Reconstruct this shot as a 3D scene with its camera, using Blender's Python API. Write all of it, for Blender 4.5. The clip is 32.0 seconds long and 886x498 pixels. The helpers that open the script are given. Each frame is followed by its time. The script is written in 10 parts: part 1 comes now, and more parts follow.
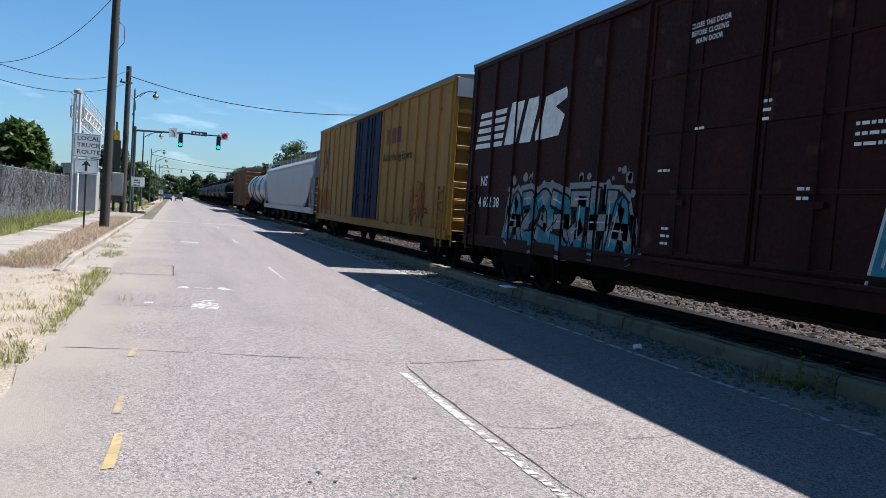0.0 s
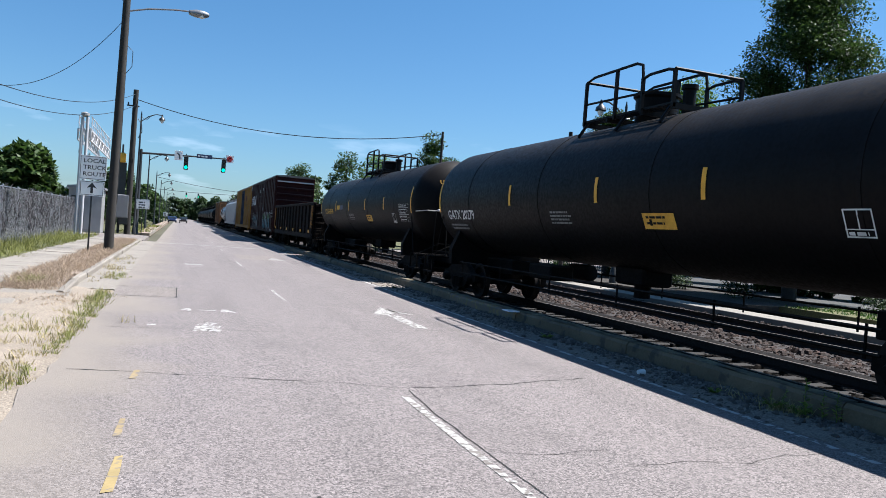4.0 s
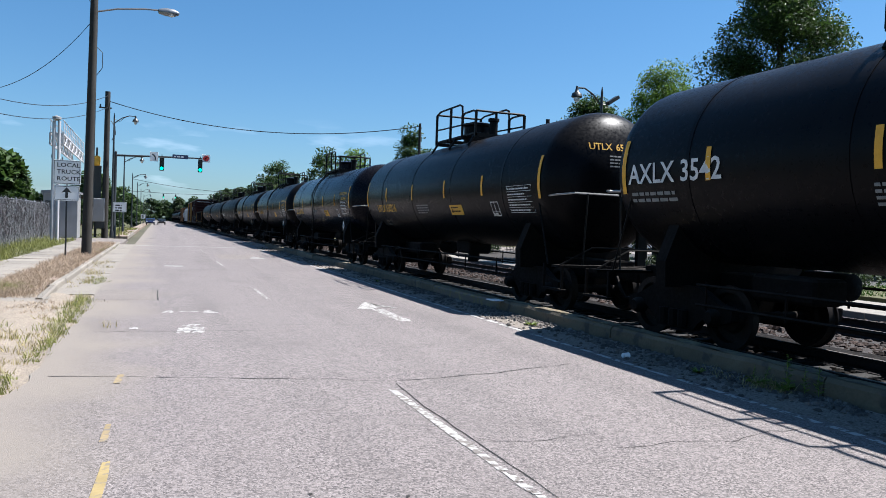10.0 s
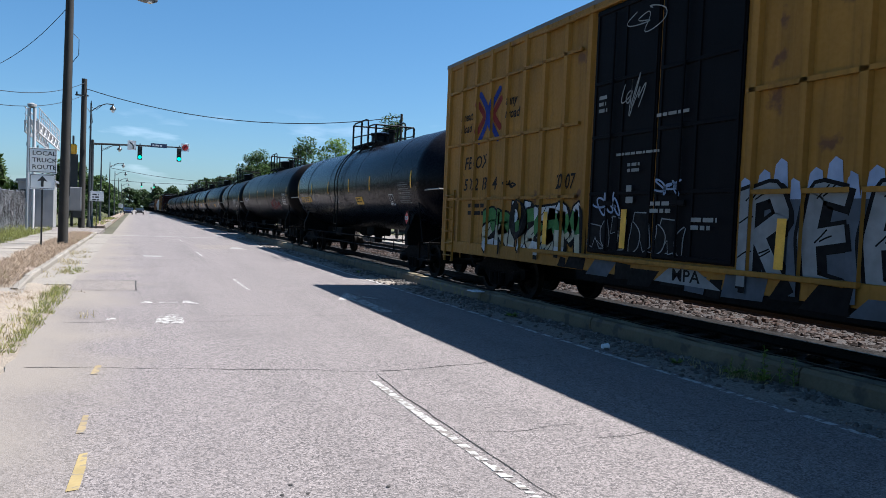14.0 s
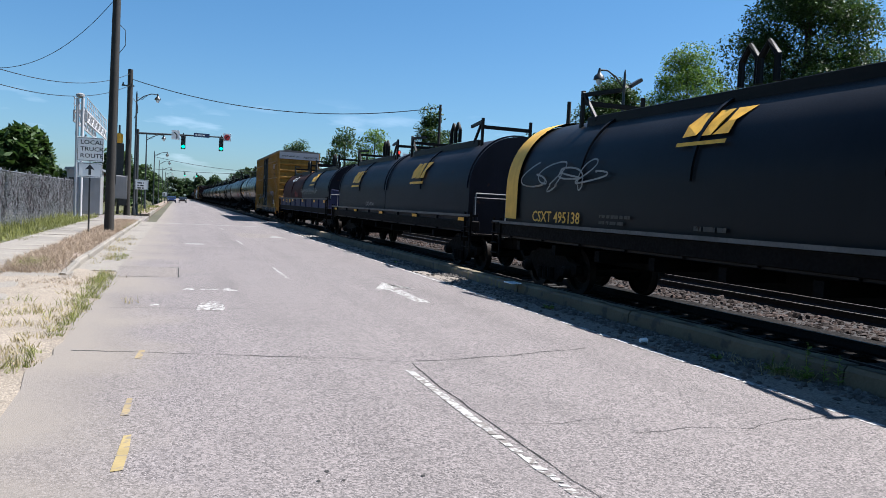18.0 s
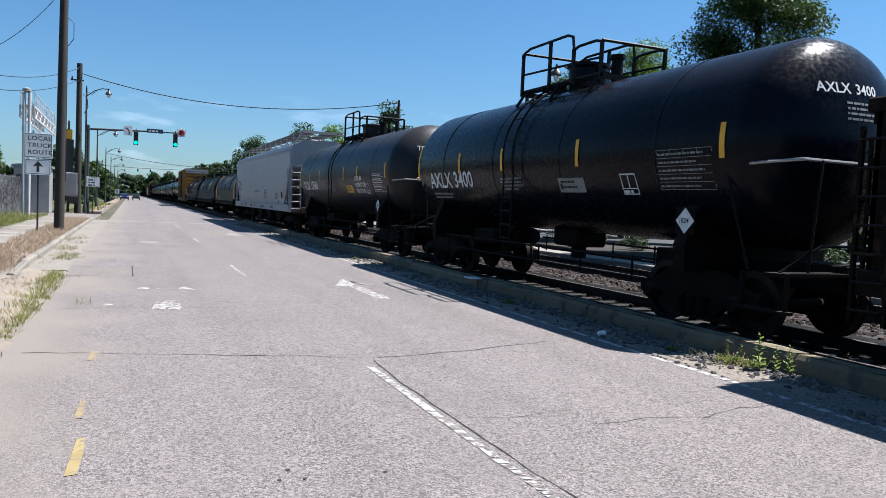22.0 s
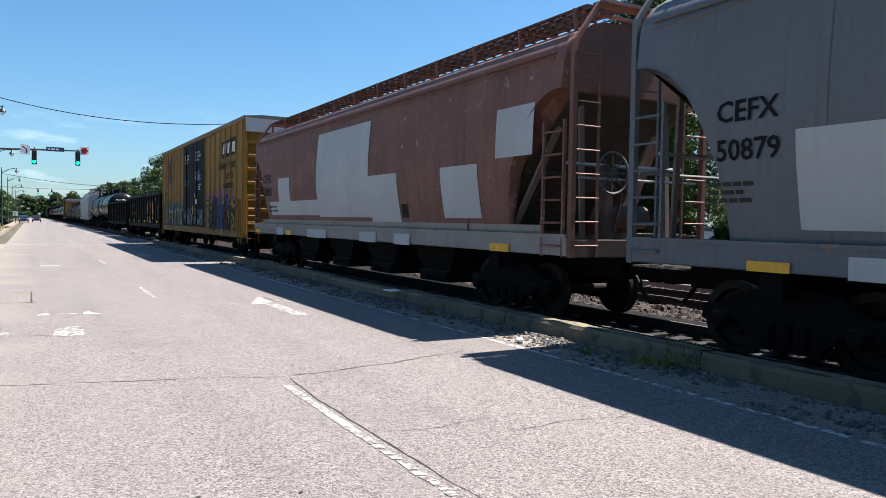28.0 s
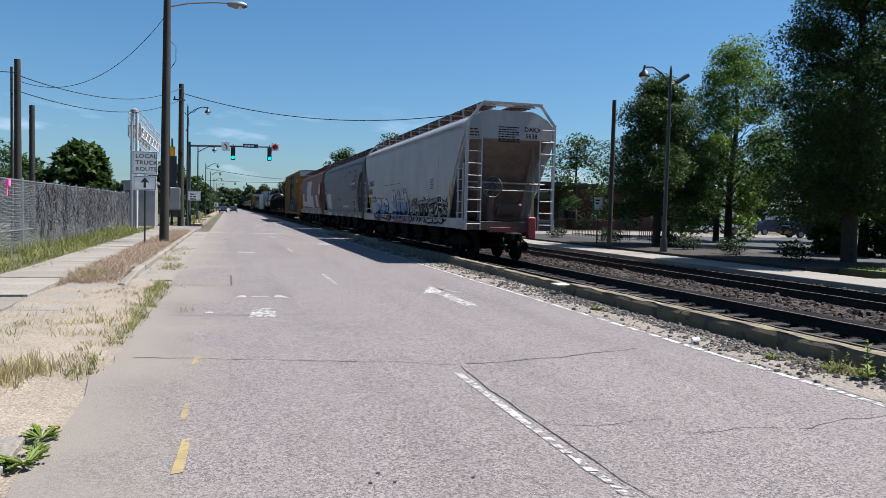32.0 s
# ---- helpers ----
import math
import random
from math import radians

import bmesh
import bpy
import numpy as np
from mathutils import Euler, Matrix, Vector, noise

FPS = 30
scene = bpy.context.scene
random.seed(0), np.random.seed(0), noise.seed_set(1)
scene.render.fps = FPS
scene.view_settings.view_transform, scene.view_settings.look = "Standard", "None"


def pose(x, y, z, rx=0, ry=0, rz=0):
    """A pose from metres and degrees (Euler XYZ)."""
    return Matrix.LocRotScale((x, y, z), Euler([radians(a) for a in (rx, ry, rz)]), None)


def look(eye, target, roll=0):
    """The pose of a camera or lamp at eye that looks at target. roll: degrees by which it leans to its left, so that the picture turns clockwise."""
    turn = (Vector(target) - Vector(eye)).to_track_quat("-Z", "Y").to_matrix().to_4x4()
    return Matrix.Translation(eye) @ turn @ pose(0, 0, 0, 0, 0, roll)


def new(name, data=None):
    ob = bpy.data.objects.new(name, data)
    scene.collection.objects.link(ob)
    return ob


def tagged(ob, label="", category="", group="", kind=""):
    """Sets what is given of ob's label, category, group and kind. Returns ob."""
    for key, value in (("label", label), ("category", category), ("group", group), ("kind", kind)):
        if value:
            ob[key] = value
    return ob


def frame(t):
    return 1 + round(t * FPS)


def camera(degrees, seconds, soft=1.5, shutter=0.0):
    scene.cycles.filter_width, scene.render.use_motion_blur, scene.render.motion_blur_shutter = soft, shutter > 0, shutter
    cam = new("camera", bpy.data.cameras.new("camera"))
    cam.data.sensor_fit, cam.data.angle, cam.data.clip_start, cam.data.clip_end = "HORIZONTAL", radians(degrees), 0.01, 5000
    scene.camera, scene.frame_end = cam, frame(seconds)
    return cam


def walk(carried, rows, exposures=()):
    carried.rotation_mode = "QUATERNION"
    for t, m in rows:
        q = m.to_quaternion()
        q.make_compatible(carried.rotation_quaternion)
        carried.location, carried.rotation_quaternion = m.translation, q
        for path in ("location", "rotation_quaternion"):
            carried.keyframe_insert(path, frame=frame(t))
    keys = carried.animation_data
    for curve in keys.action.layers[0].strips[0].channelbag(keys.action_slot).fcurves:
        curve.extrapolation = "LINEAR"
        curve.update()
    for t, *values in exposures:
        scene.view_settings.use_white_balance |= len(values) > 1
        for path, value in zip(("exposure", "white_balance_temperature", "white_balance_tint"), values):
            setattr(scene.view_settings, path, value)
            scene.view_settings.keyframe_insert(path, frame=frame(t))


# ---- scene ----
# ---- camera and walk ----
cam = camera(62.5, 32.0, soft=0.6)
EYE = 1.68
# seconds, yaw, pitch, roll of a phone held at eye height, and its small sway to the side and ahead
PATH = [
    (0.0, -20.21, -2.88, -3.98, 0.00, 0.00), (0.5, -19.73, -2.57, -3.64, 0.00, 0.00), (1.0, -19.60, -2.08, -3.37, 0.00, 0.00), (1.5, -21.07, -1.69, -3.56, 0.00, 0.00),
    (2.0, -21.76, -1.93, -3.10, 0.00, 0.00), (2.5, -21.27, -1.31, -3.25, 0.00, 0.00), (4.5, -19.83, -1.00, -4.39, 0.00, 0.00), (5.0, -20.54, -0.61, -3.97, 0.00, 0.00),
    (5.5, -21.45, 0.16, -3.67, 0.00, 0.00), (6.0, -22.59, -0.23, -4.20, 0.00, 0.00), (6.5, -21.28, -1.76, -3.47, 0.00, 0.00), (7.0, -19.55, -1.82, -3.63, 0.00, 0.00),
    (7.5, -17.04, -2.43, -3.31, 0.00, 0.00), (8.0, -16.94, -2.86, -2.43, 0.00, 0.00), (8.5, -19.17, -0.54, -1.43, 0.00, 0.00), (9.0, -19.58, -0.28, -1.86, 0.00, 0.00),
    (9.5, -20.27, -1.17, -1.78, 0.00, 0.00), (10.0, -21.41, -1.62, -2.15, 0.00, 0.00), (10.5, -21.87, -1.62, -1.77, 0.00, 0.00), (11.0, -21.05, -1.97, -1.85, 0.00, 0.00),
    (11.5, -20.77, -1.93, -2.18, 0.00, 0.00), (12.0, -21.40, -1.73, -2.33, 0.00, 0.00), (12.5, -21.07, -1.62, -2.13, 0.00, 0.00), (13.0, -21.55, -2.51, -2.16, 0.00, 0.00),
    (13.5, -22.64, -2.37, -2.39, 0.00, 0.00), (14.0, -22.88, -2.27, -2.41, 0.00, 0.00), (14.5, -22.73, -2.19, -2.29, 0.00, 0.00), (15.0, -23.64, -1.76, -2.21, 0.00, 0.00),
    (15.5, -23.82, -1.60, -2.19, 0.00, 0.00), (17.5, -20.71, -2.40, -3.11, 0.00, 0.00), (18.0, -19.93, -3.11, -2.96, 0.00, 0.00), (18.5, -20.59, -3.12, -2.44, 0.00, 0.00),
    (19.0, -20.86, -3.30, -2.12, 0.00, 0.00), (19.5, -21.09, -3.32, -2.54, 0.00, 0.00), (20.0, -22.63, -3.38, -2.16, 0.00, 0.00), (20.5, -22.61, -3.11, -2.04, 0.00, 0.00),
    (21.0, -22.21, -3.36, -2.17, 0.00, 0.00), (21.5, -22.51, -3.19, -2.30, 0.00, 0.00), (22.0, -23.10, -3.30, -2.59, 0.00, 0.00), (22.5, -22.39, -3.39, -1.39, 0.00, 0.00),
    (23.0, -23.60, -2.29, -1.78, 0.00, 0.00), (23.5, -25.15, -3.24, -1.45, 0.00, 0.00), (24.0, -27.18, -2.56, -1.92, 0.00, 0.00), (24.5, -28.69, -1.23, -0.89, 0.04, 0.01),
    (25.0, -29.90, -1.51, -0.28, 0.07, -0.01), (25.5, -30.96, -1.33, -0.52, 0.07, -0.01), (26.0, -31.86, -1.10, -0.74, 0.08, -0.05), (26.5, -31.31, -1.59, -0.62, 0.09, -0.03),
    (28.5, -28.56, -2.14, -1.15, 0.05, -0.01), (29.0, -27.56, -1.43, -1.17, 0.04, 0.01), (29.5, -27.14, -1.64, -1.50, 0.04, 0.01), (30.0, -27.22, -1.78, -1.99, 0.04, 0.01),
    (30.5, -26.30, -2.24, -1.93, 0.03, 0.03), (31.0, -25.12, -2.69, -1.65, 0.01, 0.02), (31.5, -21.22, -2.65, -1.72, 0.02, -0.01), (32.0, -16.31, -2.98, -1.47, 0.00, -0.04),
]
walk(cam, [(t, pose(sx, sy, EYE, 90 + p, r, y)) for t, y, p, r, sx, sy in PATH], exposures=[(0, 1.23, 5700, 10), (6, 1.17, 5650, 10), (14, 1.15, 5650, 10), (15, 1.26, 5700, 10), (18, 1.12, 5650, 10), (23, 1.12, 5650, 10), (25, 1.18, 5700, 10), (26, 1.48, 6050, 10), (29, 1.4, 5950, 10), (30, 1.33, 5950, 10), (31, 1.22, 5950, 10), (32, 0.93, 5750, 10)])

# ---- world, sun, exposure ----
SUN_DIR = Vector((0.583, -0.03, 1.0)).normalized()      # towards the sun
world = bpy.data.worlds.new("world")
scene.world = world
world.use_nodes = True
wn = world.node_tree
sky = wn.nodes.new("ShaderNodeTexSky")
sky.sky_type = 'NISHITA'
sky.sun_disc = False
sky.sun_elevation = math.asin(SUN_DIR.z)
sky.sun_rotation = math.atan2(SUN_DIR.x, SUN_DIR.y)
sky.air_density, sky.dust_density, sky.ozone_density = 1.0, 0.7, 1.6
wn.nodes["Background"].inputs["Strength"].default_value = 0.05
tint = wn.nodes.new("ShaderNodeMix")
tint.data_type, tint.blend_type = 'RGBA', 'MULTIPLY'
tint.inputs[0].default_value = 1.0
sky_dir = wn.nodes.new("ShaderNodeTexCoord")
sky_xyz = wn.nodes.new("ShaderNodeSeparateXYZ")
wn.links.new(sky_dir.outputs["Generated"], sky_xyz.inputs[0])
hue = wn.nodes.new("ShaderNodeValToRGB")                   # a clear, deep blue day, paler towards the horizon
hue.color_ramp.elements[0].color, hue.color_ramp.elements[0].position = (0.78, 0.965, 1.08, 1), 0.0
hue.color_ramp.elements[1].color, hue.color_ramp.elements[1].position = (0.66, 1.0, 1.13, 1), 0.34
wn.links.new(sky_xyz.outputs["Z"], hue.inputs[0])
wn.links.new(hue.outputs["Color"], tint.inputs[7])
cloud_map = wn.nodes.new("ShaderNodeMapping")
cloud_map.inputs["Scale"].default_value = (9, 9, 42)
cloud_map.inputs["Location"].default_value = (0.3, 0.0, 0.4)
wn.links.new(sky_dir.outputs["Generated"], cloud_map.inputs["Vector"])
puff = wn.nodes.new("ShaderNodeTexNoise")
puff.inputs["Scale"].default_value, puff.inputs["Detail"].default_value = 1.0, 5.0
wn.links.new(cloud_map.outputs["Vector"], puff.inputs["Vector"])
low = wn.nodes.new("ShaderNodeValToRGB")                   # only in a low band of the sky
low.color_ramp.elements[0].color, low.color_ramp.elements[0].position = (0, 0, 0, 1), 0.02
low.color_ramp.elements[1].color, low.color_ramp.elements[1].position = (0, 0, 0, 1), 0.14
mid_stop = low.color_ramp.elements.new(0.065)
mid_stop.color = (1, 1, 1, 1)
wn.links.new(sky_xyz.outputs["Z"], low.inputs[0])
edge_of = wn.nodes.new("ShaderNodeMapRange")
edge_of.inputs["From Min"].default_value, edge_of.inputs["From Max"].default_value = 0.57, 0.72
edge_of.inputs["To Max"].default_value = 0.28
wn.links.new(puff.outputs["Fac"], edge_of.inputs["Value"])
amount = wn.nodes.new("ShaderNodeMath")
amount.operation = 'MULTIPLY'
wn.links.new(edge_of.outputs["Result"], amount.inputs[0])
wn.links.new(low.outputs["Color"], amount.inputs[1])
clouds = wn.nodes.new("ShaderNodeMix")
clouds.data_type = 'RGBA'
clouds.inputs[7].default_value = (17, 17.5, 19, 1)
wn.links.new(amount.outputs[0], clouds.inputs[0])
wn.links.new(sky.outputs["Color"], tint.inputs[6])
wn.links.new(tint.outputs[2], clouds.inputs[6])
wn.links.new(clouds.outputs[2], wn.nodes["Background"].inputs["Color"])
sun = new("sun", bpy.data.lights.new("sun", 'SUN'))
sun.data.energy = 6.0
sun.data.angle = radians(0.53)
sun.data.color = (1.0, 0.9, 0.78)
sun.matrix_world = look(SUN_DIR * 50, (0, 0, 0))

# ---- materials ----
def mat(name, base, rough=0.6, metal=0.0, var=0.18, scale=3.0, fine=60.0, bump=0.15, depth=0.004, streak=0.0,
        rust=None, rust_amount=0.0, dust=0.0, speck=0.0, randomness=0.0, transmission=0.0, island=0.0, spec=0.5, mottle=0.0, lanes=0.0, wash=None):
    """A principled paint, mineral or metal with two scales of colour variation, relief, drips, rust and dust."""
    m = bpy.data.materials.new(name)
    m.use_nodes = True
    nt = m.node_tree
    n, ln = nt.nodes, nt.links
    b = n["Principled BSDF"]
    tc = n.new("ShaderNodeTexCoord")
    src = tc.outputs["Object"]

    def noise_node(sc, detail=4.0, vec=None):
        x = n.new("ShaderNodeTexNoise")
        x.inputs["Scale"].default_value = sc
        x.inputs["Detail"].default_value = detail
        ln.new(vec or src, x.inputs["Vector"])
        return x.outputs["Fac"]

    def ramp(fac, a, c, lo, hi):
        x = n.new("ShaderNodeMapRange")
        x.inputs["From Min"].default_value, x.inputs["From Max"].default_value = lo, hi
        x.inputs["To Min"].default_value, x.inputs["To Max"].default_value = a, c
        ln.new(fac, x.inputs["Value"])
        return x.outputs["Result"]

    def mixc(fac, a, c):
        x = n.new("ShaderNodeMix")
        x.data_type = 'RGBA'
        if isinstance(fac, float):
            x.inputs["Factor"].default_value = fac
        else:
            ln.new(fac, x.inputs["Factor"])
        for sock, v in ((x.inputs[6], a), (x.inputs[7], c)):
            if isinstance(v, tuple):
                sock.default_value = (*v, 1)
            else:
                ln.new(v, sock)
        return x.outputs[2]
    big, small = noise_node(scale, 5), noise_node(fine, 3)
    dark = tuple(c * (1 - var) for c in base)
    light = tuple(min(1, c * (1 + var)) for c in base)
    col = mixc(ramp(big, 0, 1, 0.3, 0.7), dark, light)
    if speck:
        v = n.new("ShaderNodeTexVoronoi")
        v.inputs["Scale"].default_value = fine
        ln.new(src, v.inputs["Vector"])
        sep = n.new("ShaderNodeSeparateColor")
        ln.new(v.outputs["Color"], sep.inputs["Color"])
        col = mixc(ramp(sep.outputs["Red"], 0, speck, 0.35, 1.0), col, tuple(min(1, c * 2.5 + .03) for c in base))
        col = mixc(ramp(sep.outputs["Green"], 0, speck, 0.6, 1.0), col, tuple(c * 0.22 for c in base))
    else:
        col = mixc(ramp(small, 0, var, 0.35, 0.65), col, tuple(c * 0.72 for c in base))
    if mottle:
        v2 = n.new("ShaderNodeTexVoronoi")
        v2.inputs["Scale"].default_value = 58
        ln.new(src, v2.inputs["Vector"])
        s2 = n.new("ShaderNodeSeparateColor")
        ln.new(v2.outputs["Color"], s2.inputs["Color"])
        col = mixc(ramp(s2.outputs["Red"], 0, mottle, 0.45, 1.0), col, tuple(c * 0.3 for c in base))
        col = mixc(ramp(s2.outputs["Green"], 0, mottle, 0.45, 1.0), col, tuple(min(1, c * 2.3) for c in base))
        col = mixc(ramp(noise_node(3.1, 6), 0, mottle * .5, 0.5, 0.75), col, tuple(min(1, c * 1.35) for c in base))
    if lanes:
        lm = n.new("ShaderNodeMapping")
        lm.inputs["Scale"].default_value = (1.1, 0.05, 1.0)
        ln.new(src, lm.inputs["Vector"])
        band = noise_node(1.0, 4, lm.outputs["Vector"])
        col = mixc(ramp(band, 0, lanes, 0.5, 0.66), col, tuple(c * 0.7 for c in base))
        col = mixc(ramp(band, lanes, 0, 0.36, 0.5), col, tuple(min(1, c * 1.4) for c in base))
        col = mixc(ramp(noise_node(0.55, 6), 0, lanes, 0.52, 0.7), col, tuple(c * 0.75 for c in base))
    if wash:
        sx = n.new("ShaderNodeSeparateXYZ")
        ln.new(src, sx.inputs[0])
        off = n.new("ShaderNodeMath")
        off.operation = 'MULTIPLY_ADD'
        ln.new(noise_node(0.45, 7), off.inputs[0])
        off.inputs[1].default_value = -3.2
        ln.new(sx.outputs["X"], off.inputs[2])
        col = mixc(ramp(off.outputs[0], 0.9, 0, -2.65, -1.5), col, wash)
    if streak:
        mp = n.new("ShaderNodeMapping")
        mp.inputs["Scale"].default_value = (3, 7, 0.35)
        ln.new(src, mp.inputs["Vector"])
        s = noise_node(1.6, 5, mp.outputs["Vector"])
        col = mixc(ramp(s, 0, streak, 0.52, 0.75), col, tuple(c * 0.35 for c in base))
        col = mixc(ramp(s, streak * 0.6, 0, 0.25, 0.45), col, tuple(min(1, c * 1.5 + .004) for c in base))
    if rust:
        r = noise_node(scale * 2.3, 8)
        col = mixc(ramp(r, 0, 1, 0.72 - rust_amount * 0.4, 0.78 - rust_amount * 0.36), col, rust)
    if randomness:
        oi = n.new("ShaderNodeObjectInfo")
        col = mixc(ramp(oi.outputs["Random"], 0, randomness, 0, 1), col, tuple(c * 0.45 for c in base))
    if island:
        gi = n.new("ShaderNodeNewGeometry")
        col = mixc(ramp(gi.outputs["Random Per Island"], 0, island, 0, 1), col, tuple(c * 0.3 for c in base))
        col = mixc(ramp(gi.outputs["Random Per Island"], island, 0, 0, 0.35), col, tuple(min(1, c * 1.7) for c in base))
    # tan dust weighted by upward normal, so tops are lightened in the colour itself
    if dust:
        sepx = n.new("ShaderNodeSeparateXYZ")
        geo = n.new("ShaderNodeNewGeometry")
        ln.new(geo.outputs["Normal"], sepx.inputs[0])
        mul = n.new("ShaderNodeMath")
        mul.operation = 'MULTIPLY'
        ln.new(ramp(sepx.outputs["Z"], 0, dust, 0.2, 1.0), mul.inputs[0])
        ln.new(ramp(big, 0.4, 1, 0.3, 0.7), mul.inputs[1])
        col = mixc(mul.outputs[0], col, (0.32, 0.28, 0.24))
    ln.new(col, b.inputs["Base Color"])
    ln.new(ramp(small, max(0.02, rough - 0.1), min(1, rough + 0.12), 0.3, 0.7), b.inputs["Roughness"])
    b.inputs["Metallic"].default_value = metal
    b.inputs["Specular IOR Level"].default_value = spec
    if transmission:
        b.inputs["Transmission Weight"].default_value = transmission
    if bump:
        bp = n.new("ShaderNodeBump")
        bp.inputs["Strength"].default_value = bump
        bp.inputs["Distance"].default_value = depth
        ln.new(small, bp.inputs["Height"])
        ln.new(bp.outputs["Normal"], b.inputs["Normal"])
    return m


def leaf_mat(name, base, spread=0.5):
    """Foliage: diffuse and translucent, each leaf clump its own shade."""
    m = bpy.data.materials.new(name)
    m.use_nodes = True
    nt = m.node_tree
    n, ln = nt.nodes, nt.links
    b = n["Principled BSDF"]
    g = n.new("ShaderNodeNewGeometry")
    mx = n.new("ShaderNodeMix")
    mx.data_type = 'RGBA'
    ln.new(g.outputs["Random Per Island"], mx.inputs["Factor"])
    mx.inputs[6].default_value = (*[c * (1 - spread) for c in base], 1)
    mx.inputs[7].default_value = (*[c * (1 + spread) for c in base], 1)
    ln.new(mx.outputs[2], b.inputs["Base Color"])
    b.inputs["Roughness"].default_value = 0.55
    b.inputs["Specular IOR Level"].default_value = 0.3
    tr = n.new("ShaderNodeBsdfTranslucent")
    ln.new(mx.outputs[2], tr.inputs["Color"])
    ms = n.new("ShaderNodeMixShader")
    ms.inputs[0].default_value = 0.35
    ln.new(b.outputs[0], ms.inputs[1])
    ln.new(tr.outputs[0], ms.inputs[2])
    ln.new(ms.outputs[0], n["Material Output"].inputs["Surface"])
    return m


def glow(name, colour, strength):
    m = bpy.data.materials.new(name)
    m.use_nodes = True
    b = m.node_tree.nodes["Principled BSDF"]
    b.inputs["Base Color"].default_value = (*colour, 1)
    b.inputs["Emission Color"].default_value = (*colour, 1)
    b.inputs["Emission Strength"].default_value = strength
    return m


M = {}
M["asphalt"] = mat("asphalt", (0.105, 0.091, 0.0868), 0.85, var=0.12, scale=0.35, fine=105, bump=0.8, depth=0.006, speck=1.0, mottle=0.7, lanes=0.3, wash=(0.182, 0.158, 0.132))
M["asphalt_patch"] = mat("asphalt_patch", (0.1135, 0.0977, 0.0863), 0.85, var=0.1, scale=0.8, fine=105, bump=0.6, depth=0.006, speck=0.85, mottle=0.6)
# car park asphalt, base lowered to put the trees' shade into it
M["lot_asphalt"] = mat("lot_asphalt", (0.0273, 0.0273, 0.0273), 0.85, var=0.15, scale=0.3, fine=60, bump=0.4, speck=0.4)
M["crack"] = mat("crack", (0.0227, 0.0204, 0.0182), 0.95, fine=30)
M["concrete"] = mat("concrete", (0.1908, 0.1703, 0.1431), 0.85, var=0.18, scale=0.8, fine=40, bump=0.4, streak=0.0, speck=0.2, randomness=0.4, mottle=0.3)
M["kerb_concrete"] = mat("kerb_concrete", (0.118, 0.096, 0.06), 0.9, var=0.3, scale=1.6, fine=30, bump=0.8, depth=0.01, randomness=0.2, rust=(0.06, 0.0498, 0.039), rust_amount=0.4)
M["platform_concrete"] = mat("platform_concrete", (0.195, 0.178, 0.152), 0.85, var=0.1, scale=0.5, fine=30)
M["yellow_kerb"] = mat("yellow_kerb", (0.192, 0.15, 0.066), 0.85, var=0.3, scale=4, fine=25, rust=(0.132, 0.108, 0.081), rust_amount=0.78)
M["sand"] = mat("sand", (0.188, 0.157, 0.121), 0.95, var=0.2, scale=0.9, fine=45, bump=0.8, depth=0.015, speck=0.2, mottle=0.35)
M["dirt"] = mat("dirt", (0.0908, 0.0727, 0.0522), 0.95, var=0.3, scale=0.7, fine=30, bump=0.7, depth=0.02)
M["grass_soil"] = mat("grass_soil", (0.0727, 0.0727, 0.025), 0.95, var=0.4, scale=0.6, fine=18, bump=0.8, depth=0.03)
M["far_ground"] = mat("far_ground", (0.0636, 0.059, 0.0341), 0.95, var=0.3, scale=0.08, fine=3)
M["verge_soil"] = mat("verge_soil", (0.17, 0.13, 0.098), 0.95, var=0.3, scale=0.9, fine=40, bump=0.8, depth=0.015, speck=0.3, mottle=0.3)
M["gantry_paint"] = mat("gantry_paint", (0.42, 0.42, 0.43), 0.5, var=0.12, scale=2, fine=20)
M["edge_white"] = mat("edge_white", (0.4, 0.39, 0.37), 0.8, var=0.1, scale=5, fine=45, rust=(0.13, 0.12, 0.11), rust_amount=0.55)
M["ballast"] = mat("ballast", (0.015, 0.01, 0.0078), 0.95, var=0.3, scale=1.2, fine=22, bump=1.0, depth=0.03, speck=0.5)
# near-track ballast and stone: the train's shade is put into these dark colours
M["shaded_ballast"] = mat("shaded_ballast", (0.0065, 0.0052, 0.0045), 0.95, var=0.3, scale=1.2, fine=22, bump=1.0, depth=0.03, speck=0.4, spec=0.1)
M["shaded_stone"] = mat("shaded_stone", (0.008, 0.0062, 0.0052), 0.95, var=0.25, scale=3, fine=40, island=0.6, spec=0.1)
M["grit"] = mat("grit", (0.145, 0.124, 0.102), 0.95, var=0.25, scale=1.4, fine=55, bump=0.8, depth=0.012, speck=0.4, mottle=0.45)
M["stone"] = mat("stone", (0.112, 0.098, 0.086), 0.9, var=0.25, scale=3, fine=40, island=0.75)
M["stone_brown"] = mat("stone_brown", (0.031, 0.0155, 0.0095), 0.9, var=0.25, scale=3, fine=40, island=0.75)
M["tie"] = mat("tie", (0.0077, 0.0061, 0.005), 0.9, var=0.35, scale=2, fine=24, bump=0.7, depth=0.01, randomness=0.4)
M["rail"] = mat("rail", (0.012, 0.0075, 0.006), 0.7, metal=0.3, var=0.25, scale=2, fine=30)
M["rail_top"] = mat("rail_top", (0.1, 0.085, 0.075), 0.55, metal=0.6, var=0.1, scale=1)
